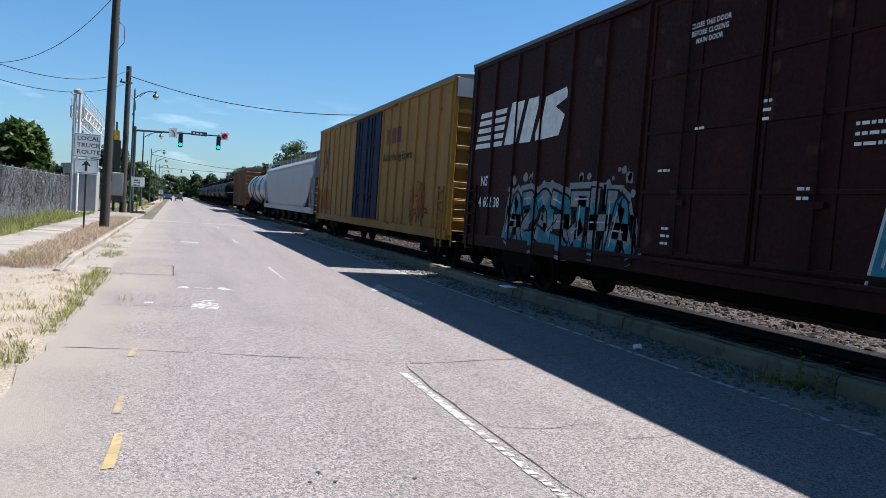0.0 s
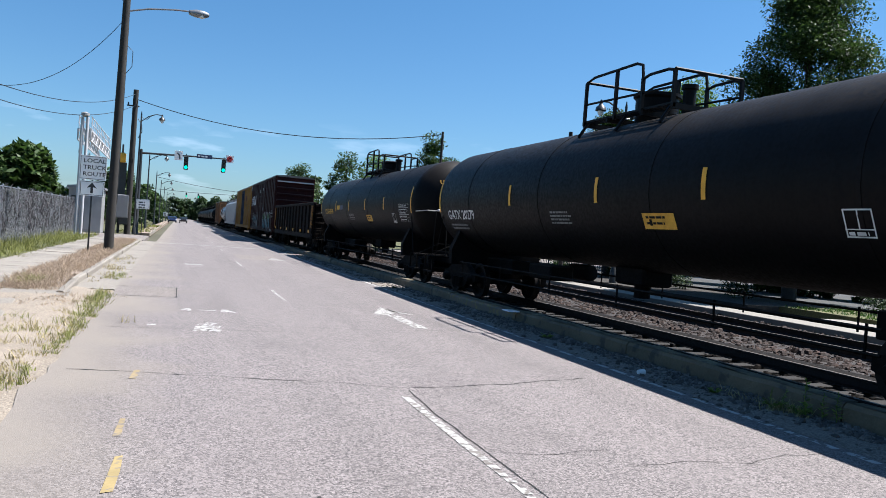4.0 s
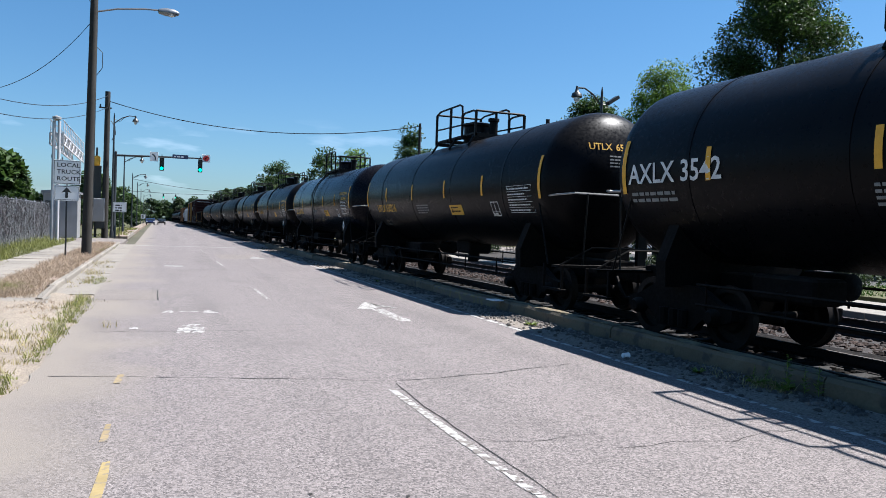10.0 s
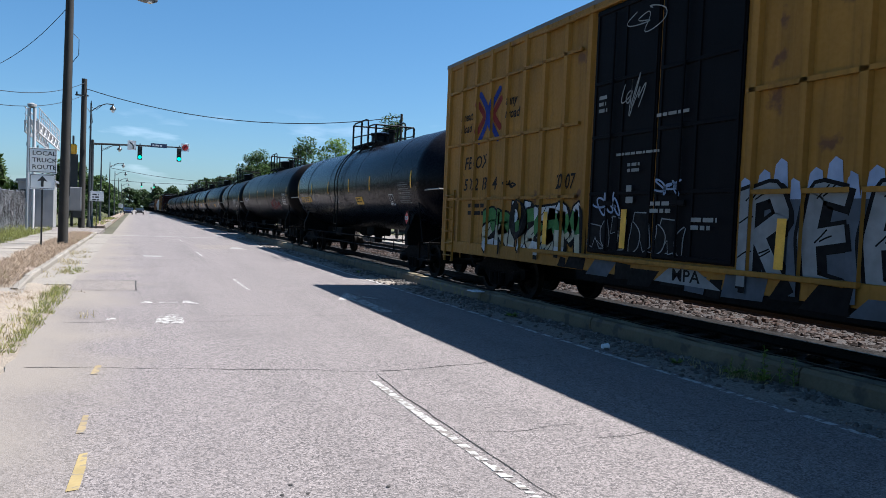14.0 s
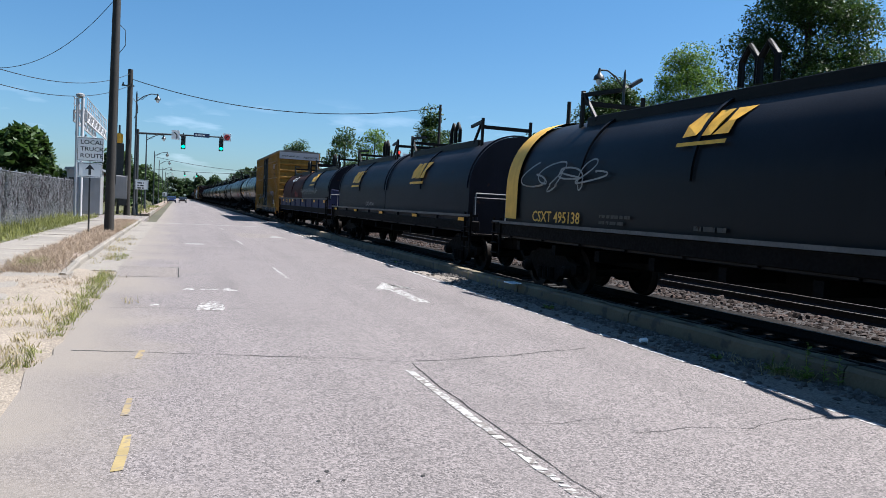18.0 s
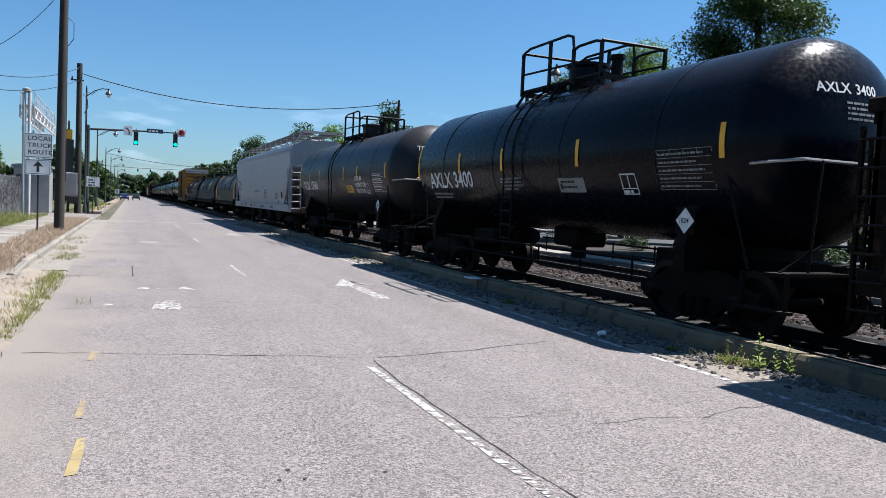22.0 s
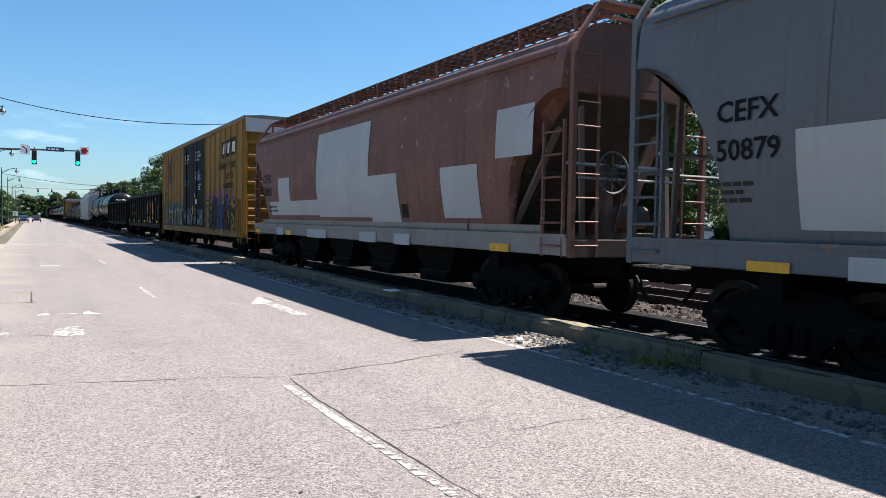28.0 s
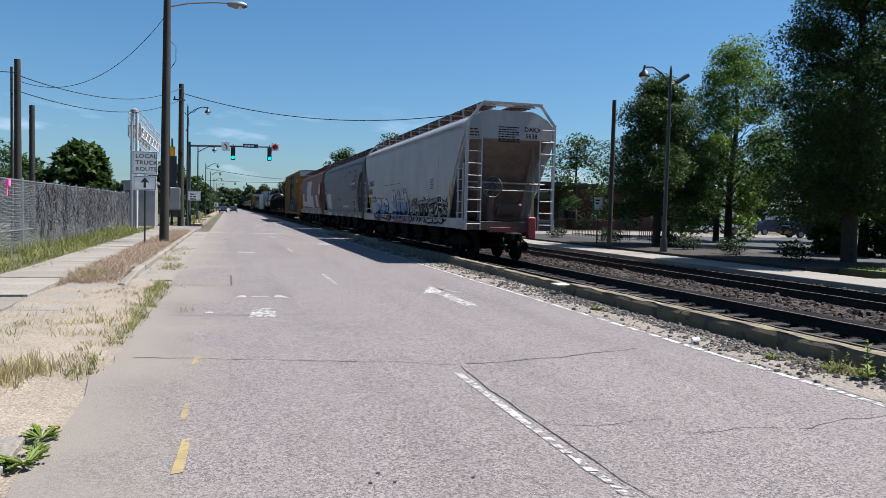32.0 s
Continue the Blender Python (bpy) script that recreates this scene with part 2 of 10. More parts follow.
M["road_white"] = mat("road_white", (0.32, 0.31, 0.295), 0.8, var=0.12, scale=5, fine=45, rust=(0.1363, 0.1204, 0.1067), rust_amount=0.6)
# ochre crust, also lighter than the face to paint the kerb's lit top
M["lit_ochre_crust"] = mat("lit_ochre_crust", (0.165, 0.135, 0.075), 0.95, var=0.35, scale=3, fine=50, bump=1.0, depth=0.01, rust=(0.1, 0.082, 0.058), rust_amount=0.6)
M["road_faded"] = mat("road_faded", (0.2271, 0.218, 0.2089), 0.8, var=0.12, scale=3, fine=45, rust=(0.1317, 0.1226, 0.1135), rust_amount=0.5)
M["road_yellow"] = mat("road_yellow", (0.25, 0.19, 0.08), 0.8, var=0.15, scale=5, fine=40, rust=(0.1635, 0.1363, 0.0954), rust_amount=0.5)
M["wood_pole"] = mat("wood_pole", (0.025, 0.0227, 0.0195), 0.9, var=0.25, scale=1.2, fine=25, bump=0.6, streak=0.4)
M["galv_dull"] = mat("galv_dull", (0.0908, 0.0908, 0.0908), 0.6, metal=0.4, var=0.2, scale=2, fine=20)
M["galv"] = mat("galv", (0.21, 0.22, 0.235), 0.45, metal=0.6, var=0.12, scale=2, fine=20)
M["grey_paint"] = mat("grey_paint", (0.228, 0.228, 0.228), 0.55, var=0.1, scale=1.2, streak=0.2)
M["dark_paint"] = mat("dark_paint", (0.02, 0.022, 0.022), 0.4, var=0.2)
M["sign_white"] = mat("sign_white", (0.75, 0.75, 0.73), 0.5, var=0.05, scale=2)
M["sign_black"] = mat("sign_black", (0.02, 0.02, 0.02), 0.5)
M["sign_blue"] = mat("sign_blue", (0.03, 0.045, 0.1), 0.5)
M["sign_red"] = mat("sign_red", (0.5, 0.03, 0.03), 0.5)
M["signal_yellow"] = mat("signal_yellow", (0.7, 0.36, 0.02), 0.5)
M["signal_green"] = glow("signal_green", (0.03, 0.9, 0.45), 1.2)
M["signal_red"] = glow("signal_red", (0.9, 0.05, 0.03), 1.1)
M["lens_dark"] = mat("lens_dark", (0.02, 0.012, 0.01), 0.2)
M["lamp_glass"] = mat("lamp_glass", (0.7, 0.72, 0.72), 0.25, var=0.05)
M["brick"] = mat("brick", (0.0908, 0.0341, 0.0227), 0.85, var=0.3, scale=2, fine=14)
M["white_paint"] = mat("white_paint", (0.75, 0.75, 0.75), 0.35, var=0.04)
M["car_glass"] = mat("car_glass", (0.015, 0.02, 0.025), 0.06, var=0.05, bump=0)
M["car_tyre"] = mat("car_tyre", (0.02, 0.02, 0.02), 0.8)
for nm, c in (("white", (0.72, 0.72, 0.72)), ("navy", (0.012, 0.02, 0.06)), ("silver", (0.4, 0.41, 0.42)), ("black", (0.012, 0.012, 0.013)), ("red", (0.25, 0.02, 0.02)), ("tan", (0.35, 0.3, 0.22))):
    M["car_" + nm] = mat("car_" + nm, c, 0.18, var=0.03, bump=0)
# mulch, kept near black so its colour also holds the trees' shade
M["mulch"] = mat("mulch", (0.0227, 0.0182, 0.0136), 0.95, var=0.35, scale=1.5, fine=18, bump=0.8, depth=0.02)
# pole wood with the shade of its near side put into the colour
M["shaded_wood"] = mat("shaded_wood", (0.0227, 0.0191, 0.0154), 0.9, var=0.25, scale=1.2, fine=25, bump=0.6, streak=0.3)
M["marker_red"] = mat("marker_red", (0.22, 0.02, 0.018), 0.6, var=0.2, scale=5, streak=0.2)
M["bark"] = mat("bark", (0.0409, 0.0318, 0.025), 0.95, var=0.3, scale=4, fine=30, bump=0.8, depth=0.02)
M["leaf_dark"] = leaf_mat("leaf_dark", (0.02, 0.0363, 0.0095), 0.5)
M["leaf_mid"] = leaf_mat("leaf_mid", (0.037, 0.068, 0.014), 0.5)
M["leaf_bright"] = leaf_mat("leaf_bright", (0.098, 0.165, 0.02), 0.45)
M["leaf_far"] = leaf_mat("leaf_far", (0.034, 0.058, 0.019), 0.4)
M["grass_green"] = leaf_mat("grass_green", (0.185, 0.195, 0.055), 0.5)
# dirty brown of the hopper ends, darkened further to paint their recess shade
M["slope_dirt_shade"] = mat("slope_dirt_shade", (0.18, 0.135, 0.112), 0.8, var=0.25, scale=1.2, streak=0.4, spec=0.2)
M["road_yellow_faint"] = mat("road_yellow_faint", (0.2271, 0.1726, 0.0908), 0.8, var=0.12, scale=4, fine=40, rust=(0.1363, 0.1181, 0.0999), rust_amount=0.55)
M["lawn_green"] = leaf_mat("lawn_green", (0.0454, 0.0908, 0.0136), 0.4)
M["grass_dry"] = leaf_mat("grass_dry", (0.3, 0.232, 0.165), 0.35)
M["grass_straw"] = leaf_mat("grass_straw", (0.31, 0.26, 0.125), 0.45)
M["weed"] = leaf_mat("weed", (0.14, 0.19, 0.03), 0.45)
M["vine"] = leaf_mat("vine", (0.105, 0.102, 0.108), 0.5)
# dark tone for painted sill and recess shade, and for faded print
M["shade_print_dark"] = mat("shade_print_dark", (0.05, 0.042, 0.036), 0.8, var=0.3, scale=3, spec=0.15)
M["seam_faint"] = mat("seam_faint", (0.13, 0.12, 0.115), 0.8, var=0.3, scale=3, spec=0.15)
M["flake_yellow"] = mat("flake_yellow", (0.28, 0.13, 0.02), 0.7, var=0.2, scale=3, rust=(0.022, 0.013, 0.01), rust_amount=0.6, spec=0.1)
M["pink"] = mat("pink", (0.9, 0.12, 0.4), 0.6)
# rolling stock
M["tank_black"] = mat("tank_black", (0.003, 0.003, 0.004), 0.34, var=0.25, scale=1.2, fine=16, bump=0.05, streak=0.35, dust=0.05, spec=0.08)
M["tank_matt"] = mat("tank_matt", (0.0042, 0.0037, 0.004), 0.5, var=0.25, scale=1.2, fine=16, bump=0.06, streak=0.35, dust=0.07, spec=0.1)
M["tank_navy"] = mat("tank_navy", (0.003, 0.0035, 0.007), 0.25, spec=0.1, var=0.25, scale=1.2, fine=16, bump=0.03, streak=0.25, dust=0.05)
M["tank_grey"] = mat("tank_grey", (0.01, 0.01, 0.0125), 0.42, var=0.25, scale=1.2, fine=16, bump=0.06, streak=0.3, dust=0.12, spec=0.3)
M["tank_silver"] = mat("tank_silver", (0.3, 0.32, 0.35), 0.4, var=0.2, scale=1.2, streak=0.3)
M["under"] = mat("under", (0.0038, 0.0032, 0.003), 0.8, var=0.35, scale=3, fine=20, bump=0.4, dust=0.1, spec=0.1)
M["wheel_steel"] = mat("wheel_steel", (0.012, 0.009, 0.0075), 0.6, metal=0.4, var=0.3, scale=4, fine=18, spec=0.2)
M["black_rail"] = mat("black_rail", (0.005, 0.005, 0.005), 0.5, spec=0.1)
M["steel_rod"] = mat("steel_rod", (0.3, 0.29, 0.28), 0.4, metal=0.5)
M["reflective_yellow"] = mat("reflective_yellow", (0.72, 0.36, 0.015), 0.5, var=0.15, scale=6, streak=0.1)
M["stencil_yellow"] = mat("stencil_yellow", (0.66, 0.36, 0.03), 0.6, var=0.2, scale=6)
M["stencil_white"] = mat("stencil_white", (0.62, 0.62, 0.6), 0.6, var=0.18, scale=6)
M["stencil_grey"] = mat("stencil_grey", (0.2, 0.2, 0.19), 0.7, var=0.2, scale=6)
M["stencil_black"] = mat("stencil_black", (0.009, 0.009, 0.01), 0.6, var=0.2, scale=6, spec=0.1)
M["stencil_dim"] = mat("stencil_dim", (0.075, 0.07, 0.062), 0.7, var=0.3, scale=5, rust=(0.02, 0.013, 0.01), rust_amount=0.35, spec=0.1)
M["placard_red"] = mat("placard_red", (0.45, 0.03, 0.03), 0.5)
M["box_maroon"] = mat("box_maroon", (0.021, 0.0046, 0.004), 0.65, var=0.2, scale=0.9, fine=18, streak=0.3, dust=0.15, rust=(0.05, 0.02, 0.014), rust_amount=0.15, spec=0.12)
M["box_yellow"] = mat("box_yellow", (0.235, 0.118, 0.018), 0.6, var=0.16, scale=0.9, fine=18, streak=0.42, rust=(0.11, 0.05, 0.02), rust_amount=0.17, spec=0.2)
M["box_brown"] = mat("box_brown", (0.17, 0.085, 0.04), 0.7, var=0.2, scale=0.9, streak=0.3, spec=0.2)
M["door_black"] = mat("door_black", (0.0045, 0.0045, 0.006), 0.6, var=0.2, scale=1.5, streak=0.2, spec=0.06)
M["door_blue"] = mat("door_blue", (0.006, 0.011, 0.035), 0.6, var=0.2, scale=1.5, streak=0.2, spec=0.08)
M["roof_galv"] = mat("roof_galv", (0.11, 0.1, 0.09), 0.5, metal=0.3, var=0.2, scale=0.7, rust=(0.2, 0.1, 0.05), rust_amount=0.2)
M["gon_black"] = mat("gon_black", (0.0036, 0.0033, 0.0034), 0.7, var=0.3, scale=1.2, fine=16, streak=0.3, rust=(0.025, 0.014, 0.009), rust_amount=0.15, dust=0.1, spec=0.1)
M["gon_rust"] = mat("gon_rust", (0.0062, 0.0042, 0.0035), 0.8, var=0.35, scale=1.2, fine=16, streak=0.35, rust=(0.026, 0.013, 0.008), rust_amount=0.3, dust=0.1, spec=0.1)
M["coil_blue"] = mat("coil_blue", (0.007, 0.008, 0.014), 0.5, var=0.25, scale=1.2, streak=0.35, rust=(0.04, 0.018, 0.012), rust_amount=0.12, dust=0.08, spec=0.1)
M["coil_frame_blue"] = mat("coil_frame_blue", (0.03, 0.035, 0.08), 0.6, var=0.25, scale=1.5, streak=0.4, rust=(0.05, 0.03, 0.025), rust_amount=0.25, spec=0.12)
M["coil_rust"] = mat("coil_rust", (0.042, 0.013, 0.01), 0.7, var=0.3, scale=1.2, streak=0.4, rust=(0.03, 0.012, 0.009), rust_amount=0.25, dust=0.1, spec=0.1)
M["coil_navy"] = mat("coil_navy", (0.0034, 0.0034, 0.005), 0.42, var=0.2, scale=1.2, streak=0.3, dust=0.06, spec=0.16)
M["coil_band"] = mat("coil_band", (0.6, 0.36, 0.07), 0.6, var=0.15, scale=3, streak=0.2, spec=0.2)
M["hop_white"] = mat("hop_white", (0.31, 0.312, 0.325), 0.5, var=0.05, scale=0.8, streak=0.06)
M["hop_grey"] = mat("hop_grey", (0.112, 0.112, 0.118), 0.6, var=0.1, scale=0.8, fine=14, streak=0.2, rust=(0.2, 0.12, 0.08), rust_amount=0.05)
M["hop_cream"] = mat("hop_cream", (0.33, 0.322, 0.322), 0.6, var=0.1, scale=0.8, fine=14, streak=0.22, rust=(0.2, 0.12, 0.08), rust_amount=0.04)
M["hop_tan"] = mat("hop_tan", (0.25, 0.215, 0.185), 0.65, var=0.14, scale=0.8, fine=14, streak=0.25, rust=(0.2, 0.09, 0.06), rust_amount=0.12)
M["hop_rust"] = mat("hop_rust", (0.17, 0.07, 0.047), 0.7, var=0.22, scale=1.1, fine=14, streak=0.35, rust=(0.3, 0.2, 0.16), rust_amount=0.15)
M["hop_patch"] = mat("hop_patch", (0.4, 0.39, 0.38), 0.6, var=0.08, scale=1, streak=0.1)
M["walk_rust"] = mat("walk_rust", (0.075, 0.042, 0.034), 0.8, var=0.25, scale=2)
M["red_rust"] = mat("red_rust", (0.085, 0.012, 0.012), 0.75, var=0.25, scale=8)
M["red_frame"] = mat("red_frame", (0.15, 0.03, 0.025), 0.7, var=0.25, scale=3)
for nm, c in (("white", (0.409, 0.422, 0.436)), ("pale_blue", (0.238, 0.290, 0.409)), ("blue", (0.011, 0.028, 0.17)), ("teal", (0.040, 0.165, 0.211)), ("yellow", (0.24, 0.185, 0.04)), ("black", (0.004, 0.004, 0.005)), ("slate", (0.07, 0.082, 0.1)), ("violet", (0.198, 0.079, 0.238)), ("navy", (0.008, 0.013, 0.040)), ("green", (0.053, 0.145, 0.046)), ("grey", (0.198, 0.205, 0.211)), ("orange", (0.264, 0.073, 0.017)), ("cream", (0.330, 0.317, 0.238)), ("red", (0.158, 0.020, 0.017)), ("pink", (0.363, 0.165, 0.198))):
    M["spray_" + nm] = mat("spray_" + nm, c, 0.65, var=0.22, scale=3.5, fine=12, streak=0.08, spec=0.12)

# ---- building helpers ----
class MB:
    """Collects vertices and faces for one mesh."""
    def __init__(self):
        self.v, self.f = [], []

    def add(self, verts, faces):
        k = len(self.v)
        self.v += [tuple(p) for p in verts]
        self.f += [tuple(i + k for i in q) for q in faces]
        return self

    def box(self, x0, x1, y0, y1, z0, z1, c=0.0):
        """A box, with edges chamfered by c."""
        if c <= 0:
            return self.add([(x, y, z) for z in (z0, z1) for x, y in ((x0, y0), (x1, y0), (x1, y1), (x0, y1))],
                            [(3, 2, 1, 0), (4, 5, 6, 7), (0, 1, 5, 4), (1, 2, 6, 5), (2, 3, 7, 6), (3, 0, 4, 7)])
        ring = lambda a, b, d, e, k: [(a + k, d), (b - k, d), (b, d + k), (b, e - k), (b - k, e), (a + k, e), (a, e - k), (a, d + k)]
        vs = [(x, y, z0) for x, y in ring(x0 + c, x1 - c, y0 + c, y1 - c, c * .5)] + [(x, y, z0 + c) for x, y in ring(x0, x1, y0, y1, c)] + \
             [(x, y, z1 - c) for x, y in ring(x0, x1, y0, y1, c)] + [(x, y, z1) for x, y in ring(x0 + c, x1 - c, y0 + c, y1 - c, c * .5)]
        fs = [tuple(range(7, -1, -1)), tuple(range(24, 32))]
        for r in range(3):
            fs += [(r * 8 + i, r * 8 + (i + 1) % 8, r * 8 + 8 + (i + 1) % 8, r * 8 + 8 + i) for i in range(8)]
        return self.add(vs, fs)

    def obox(self, p, q, w, t, up=(0, 0, 1)):
        """A beam from p to q, w wide and t high."""
        p, q = Vector(p), Vector(q)
        d = (q - p).normalized()
        s = d.cross(Vector(up))
        s = s.normalized() if s.length > 1e-4 else Vector((1, 0, 0))
        u = s.cross(d)
        vs = [e + s * a * w / 2 + u * b * t / 2 for e in (p, q) for a, b in ((-1, -1), (1, -1), (1, 1), (-1, 1))]
        return self.add(vs, [(0, 1, 2, 3), (7, 6, 5, 4), (0, 4, 5, 1), (1, 5, 6, 2), (2, 6, 7, 3), (3, 7, 4, 0)])

    def tube(self, pts, r, seg=6, r2=None, caps=True):
        """A round bar through pts."""
        pts = [Vector(p) for p in pts]
        n = len(pts)
        ref = None
        vs, fs = [], []
        for i, p in enumerate(pts):
            d = (pts[min(i + 1, n - 1)] - pts[max(i - 1, 0)]).normalized()
            if ref is None:
                ref = d.orthogonal().normalized()
            a = (ref - d * ref.dot(d)).normalized()
            b = d.cross(a)
            ref = a
            rr = r if r2 is None else r + (r2 - r) * i / (n - 1)
            vs += [p + (a * math.cos(t) + b * math.sin(t)) * rr for t in (2 * math.pi * k / seg for k in range(seg))]
        for i in range(n - 1):
            fs += [(i * seg + k, i * seg + (k + 1) % seg, (i + 1) * seg + (k + 1) % seg, (i + 1) * seg + k) for k in range(seg)]
        if caps:
            fs += [tuple(range(seg - 1, -1, -1)), tuple((n - 1) * seg + k for k in range(seg))]
        return self.add(vs, fs)

    def lathe(self, prof, axis, origin, seg=24):
        """Revolves (along, radius) pairs about an axis through origin: 'x', 'y' or 'z'."""
        o = Vector(origin)
        ax = {'x': (Vector((1, 0, 0)), Vector((0, 1, 0)), Vector((0, 0, 1))), 'y': (Vector((0, 1, 0)), Vector((0, 0, 1)), Vector((1, 0, 0))), 'z': (Vector((0, 0, 1)), Vector((1, 0, 0)), Vector((0, 1, 0)))}[axis]
        vs = [o + ax[0] * l + (ax[1] * math.cos(t) + ax[2] * math.sin(t)) * r for l, r in prof for t in (2 * math.pi * k / seg for k in range(seg))]
        fs = [(i * seg + k, i * seg + (k + 1) % seg, (i + 1) * seg + (k + 1) % seg, (i + 1) * seg + k) for i in range(len(prof) - 1) for k in range(seg)]
        fs += [tuple(range(seg - 1, -1, -1)), tuple((len(prof) - 1) * seg + k for k in range(seg))]
        return self.add(vs, fs)

    def prism(self, poly, axis, a, b):
        """Extrudes a polygon from a to b: poly in (y, z) for axis 'x', (x, z) for 'y', (x, y) for 'z'."""
        put = {'x': lambda p, k: (k, p[0], p[1]), 'y': lambda p, k: (p[0], k, p[1]), 'z': lambda p, k: (p[0], p[1], k)}[axis]
        n = len(poly)
        vs = [put(p, a) for p in poly] + [put(p, b) for p in poly]
        return self.add(vs, [tuple(range(n)), tuple(range(2 * n - 1, n - 1, -1))] + [(i, i + n, (i + 1) % n + n, (i + 1) % n) for i in range(n)])

    def mesh(self, name, material, smooth=False):
        me = bpy.data.meshes.new(name)
        me.from_pydata(self.v, [], self.f)
        bm = bmesh.new()
        bm.from_mesh(me)
        bmesh.ops.recalc_face_normals(bm, faces=bm.faces) if len(self.f) < 60000 else None
        bm.to_mesh(me)
        bm.free()
        me.materials.append(material)
        if smooth:
            me.shade_smooth()
            me.set_sharp_from_angle(angle=radians(40))
        return me


PRINT = {"small_print", "sill_print", "load_line", "coating_note", "notice_print", "head_print", "end_print", "door_print", "sign_writing", "builder_bars", "slogan_bar", "rust_scuff", "maintenance_print", "test_table", "flower", "door_notice"}
def part(name, mb, material, parent=None, label="", smooth=False, loc=None, rot=None):
    """One mesh object, linked under its thing or part. mb: a builder or finished mesh data."""
    me = mb.mesh(name, material, smooth) if isinstance(mb, MB) else mb
    ob = new(name, me)
    if name in PRINT:
        tagged(ob, label, kind="stuff")
    if parent:
        ob.parent = parent
    if loc:
        ob.location = loc
    if rot:
        ob.rotation_euler = [radians(a) for a in rot]
    if label:
        tagged(ob, label)
    return ob


def thing(name, label, category, group="", kind="", at=(0, 0, 0), rz=0):
    ob = new(name)
    ob.empty_display_size = 0.2
    ob.matrix_basis = pose(*at, 0, 0, rz)
    return tagged(ob, label, category, group, kind)


def structure(name, mb, material, label="", category=""):
    return tagged(part(name, mb, material), label, category, "", "structure")


TEXTS = {}
def text_shape(s):
    """Vertices (height 1 for capitals) and faces of a line of built-in letters, from its left end."""
    if s not in TEXTS:
        cu = bpy.data.curves.new("t", 'FONT')
        cu.body, cu.size, cu.resolution_u, cu.offset = s, 1.0 / 0.69, 2, .022
        ob = bpy.data.objects.new("t", cu)
        scene.collection.objects.link(ob)
        me = bpy.data.meshes.new_from_object(ob.evaluated_get(bpy.context.evaluated_depsgraph_get()))
        TEXTS[s] = ([(v.co.x, v.co.y) for v in me.vertices], [tuple(p.vertices) for p in me.polygons])
        bpy.data.objects.remove(ob)
        bpy.data.curves.remove(cu)
        bpy.data.meshes.remove(me)
    return TEXTS[s]


CUTS = {}
def between_u(poly, lo, hi):
    return [(b, a) for a, b in slab_cut([(b, a) for a, b in poly], lo, hi)]


def lay(mb, put, poly, layer=0.0):
    """Paints a polygon on a surface; where posts stand proud it is cut at their edges and laid on each level."""
    cuts = CUTS.get(put)
    if not cuts:
        mb.add([put(a, b, layer) for a, b in poly], [tuple(range(len(poly)))])
        return
    u0, u1 = min(p[0] for p in poly), max(p[0] for p in poly)
    edges = [-9] + [c for c in cuts if u0 < c < u1] + [999]
    for lo, hi in zip(edges, edges[1:]):
        piece = between_u(poly, lo, hi) if len(edges) > 2 else poly
        if len(piece) > 2:
            mid = (max(lo, u0) + min(hi, u1)) / 2
            mb.add([put(a, b, layer, mid) for a, b in piece], [tuple(range(len(piece)))])


def write(put, s, u, v, size, stretch=1.0, slant=0.0, mb=None):
    """Letters laid on a surface by put(u, v), their lower left corner at (u, v)."""
    mb = mb or MB()
    vs, fs = text_shape(s)
    flat = [(u + (a * stretch + b * slant) * size, v + b * size) for a, b in vs]
    if put in CUTS:
        for q in fs:
            lay(mb, put, [flat[i] for i in q])
        return mb
    return mb.add([put(a, b) for a, b in flat], fs)


def bars(put, u, v, width, rows, size, rng, mb=None, gap=0.9):
    """Rows of plain bars in place of writing that cannot be read."""
    mb = mb or MB()
    for k in range(rows):
        a = u
        z = v - k * size * (1 + gap)
        end = u + width * rng.uniform(.72, 1)
        while a < end:
            b = min(end, a + size * rng.uniform(1.2, 4))
            lay(mb, put, [(a, z), (b, z), (b, z + size), (a, z + size)])
            a = b + size * .6
    return mb


def ribbon(put, pts, width, mb, step=0.07, layer=0.0):
    """A painted stroke of even width with round ends along a polyline."""
    fine = []
    for (a, b), (c, d) in zip(pts, pts[1:]):
        n = max(1, int(math.hypot(c - a, d - b) / step))
        fine += [(a + (c - a) * i / n, b + (d - b) * i / n) for i in range(n)]
    fine.append(pts[-1])
    for _ in range(3):
        fine = [fine[0]] + [((p[0] + 2 * q[0] + r[0]) / 4, (p[1] + 2 * q[1] + r[1]) / 4) for p, q, r in zip(fine, fine[1:], fine[2:])] + [fine[-1]]
    h = width / 2
    left, right = [], []
    for i, p in enumerate(fine):
        q, r = fine[max(0, i - 1)], fine[min(len(fine) - 1, i + 1)]
        dx, dy = r[0] - q[0], r[1] - q[1]
        l = math.hypot(dx, dy) or 1
        left.append((p[0] - dy / l * h, p[1] + dx / l * h))
        right.append((p[0] + dy / l * h, p[1] - dx / l * h))
    n = len(fine)
    if put in CUTS:
        for i in range(n - 1):
            lay(mb, put, [left[i], left[i + 1], right[i + 1], right[i]], layer)
    else:
        mb.add([put(a, b, layer) for a, b in left] + [put(a, b, layer) for a, b in right], [(i, i + 1, n + i + 1, n + i) for i in range(n - 1)])
    for c in (fine[0], fine[-1]):
        ring = [(c[0] + h * math.cos(t), c[1] + h * math.sin(t)) for t in (2 * math.pi * k / 10 for k in range(10))]
        lay(mb, put, ring, layer + .0004)


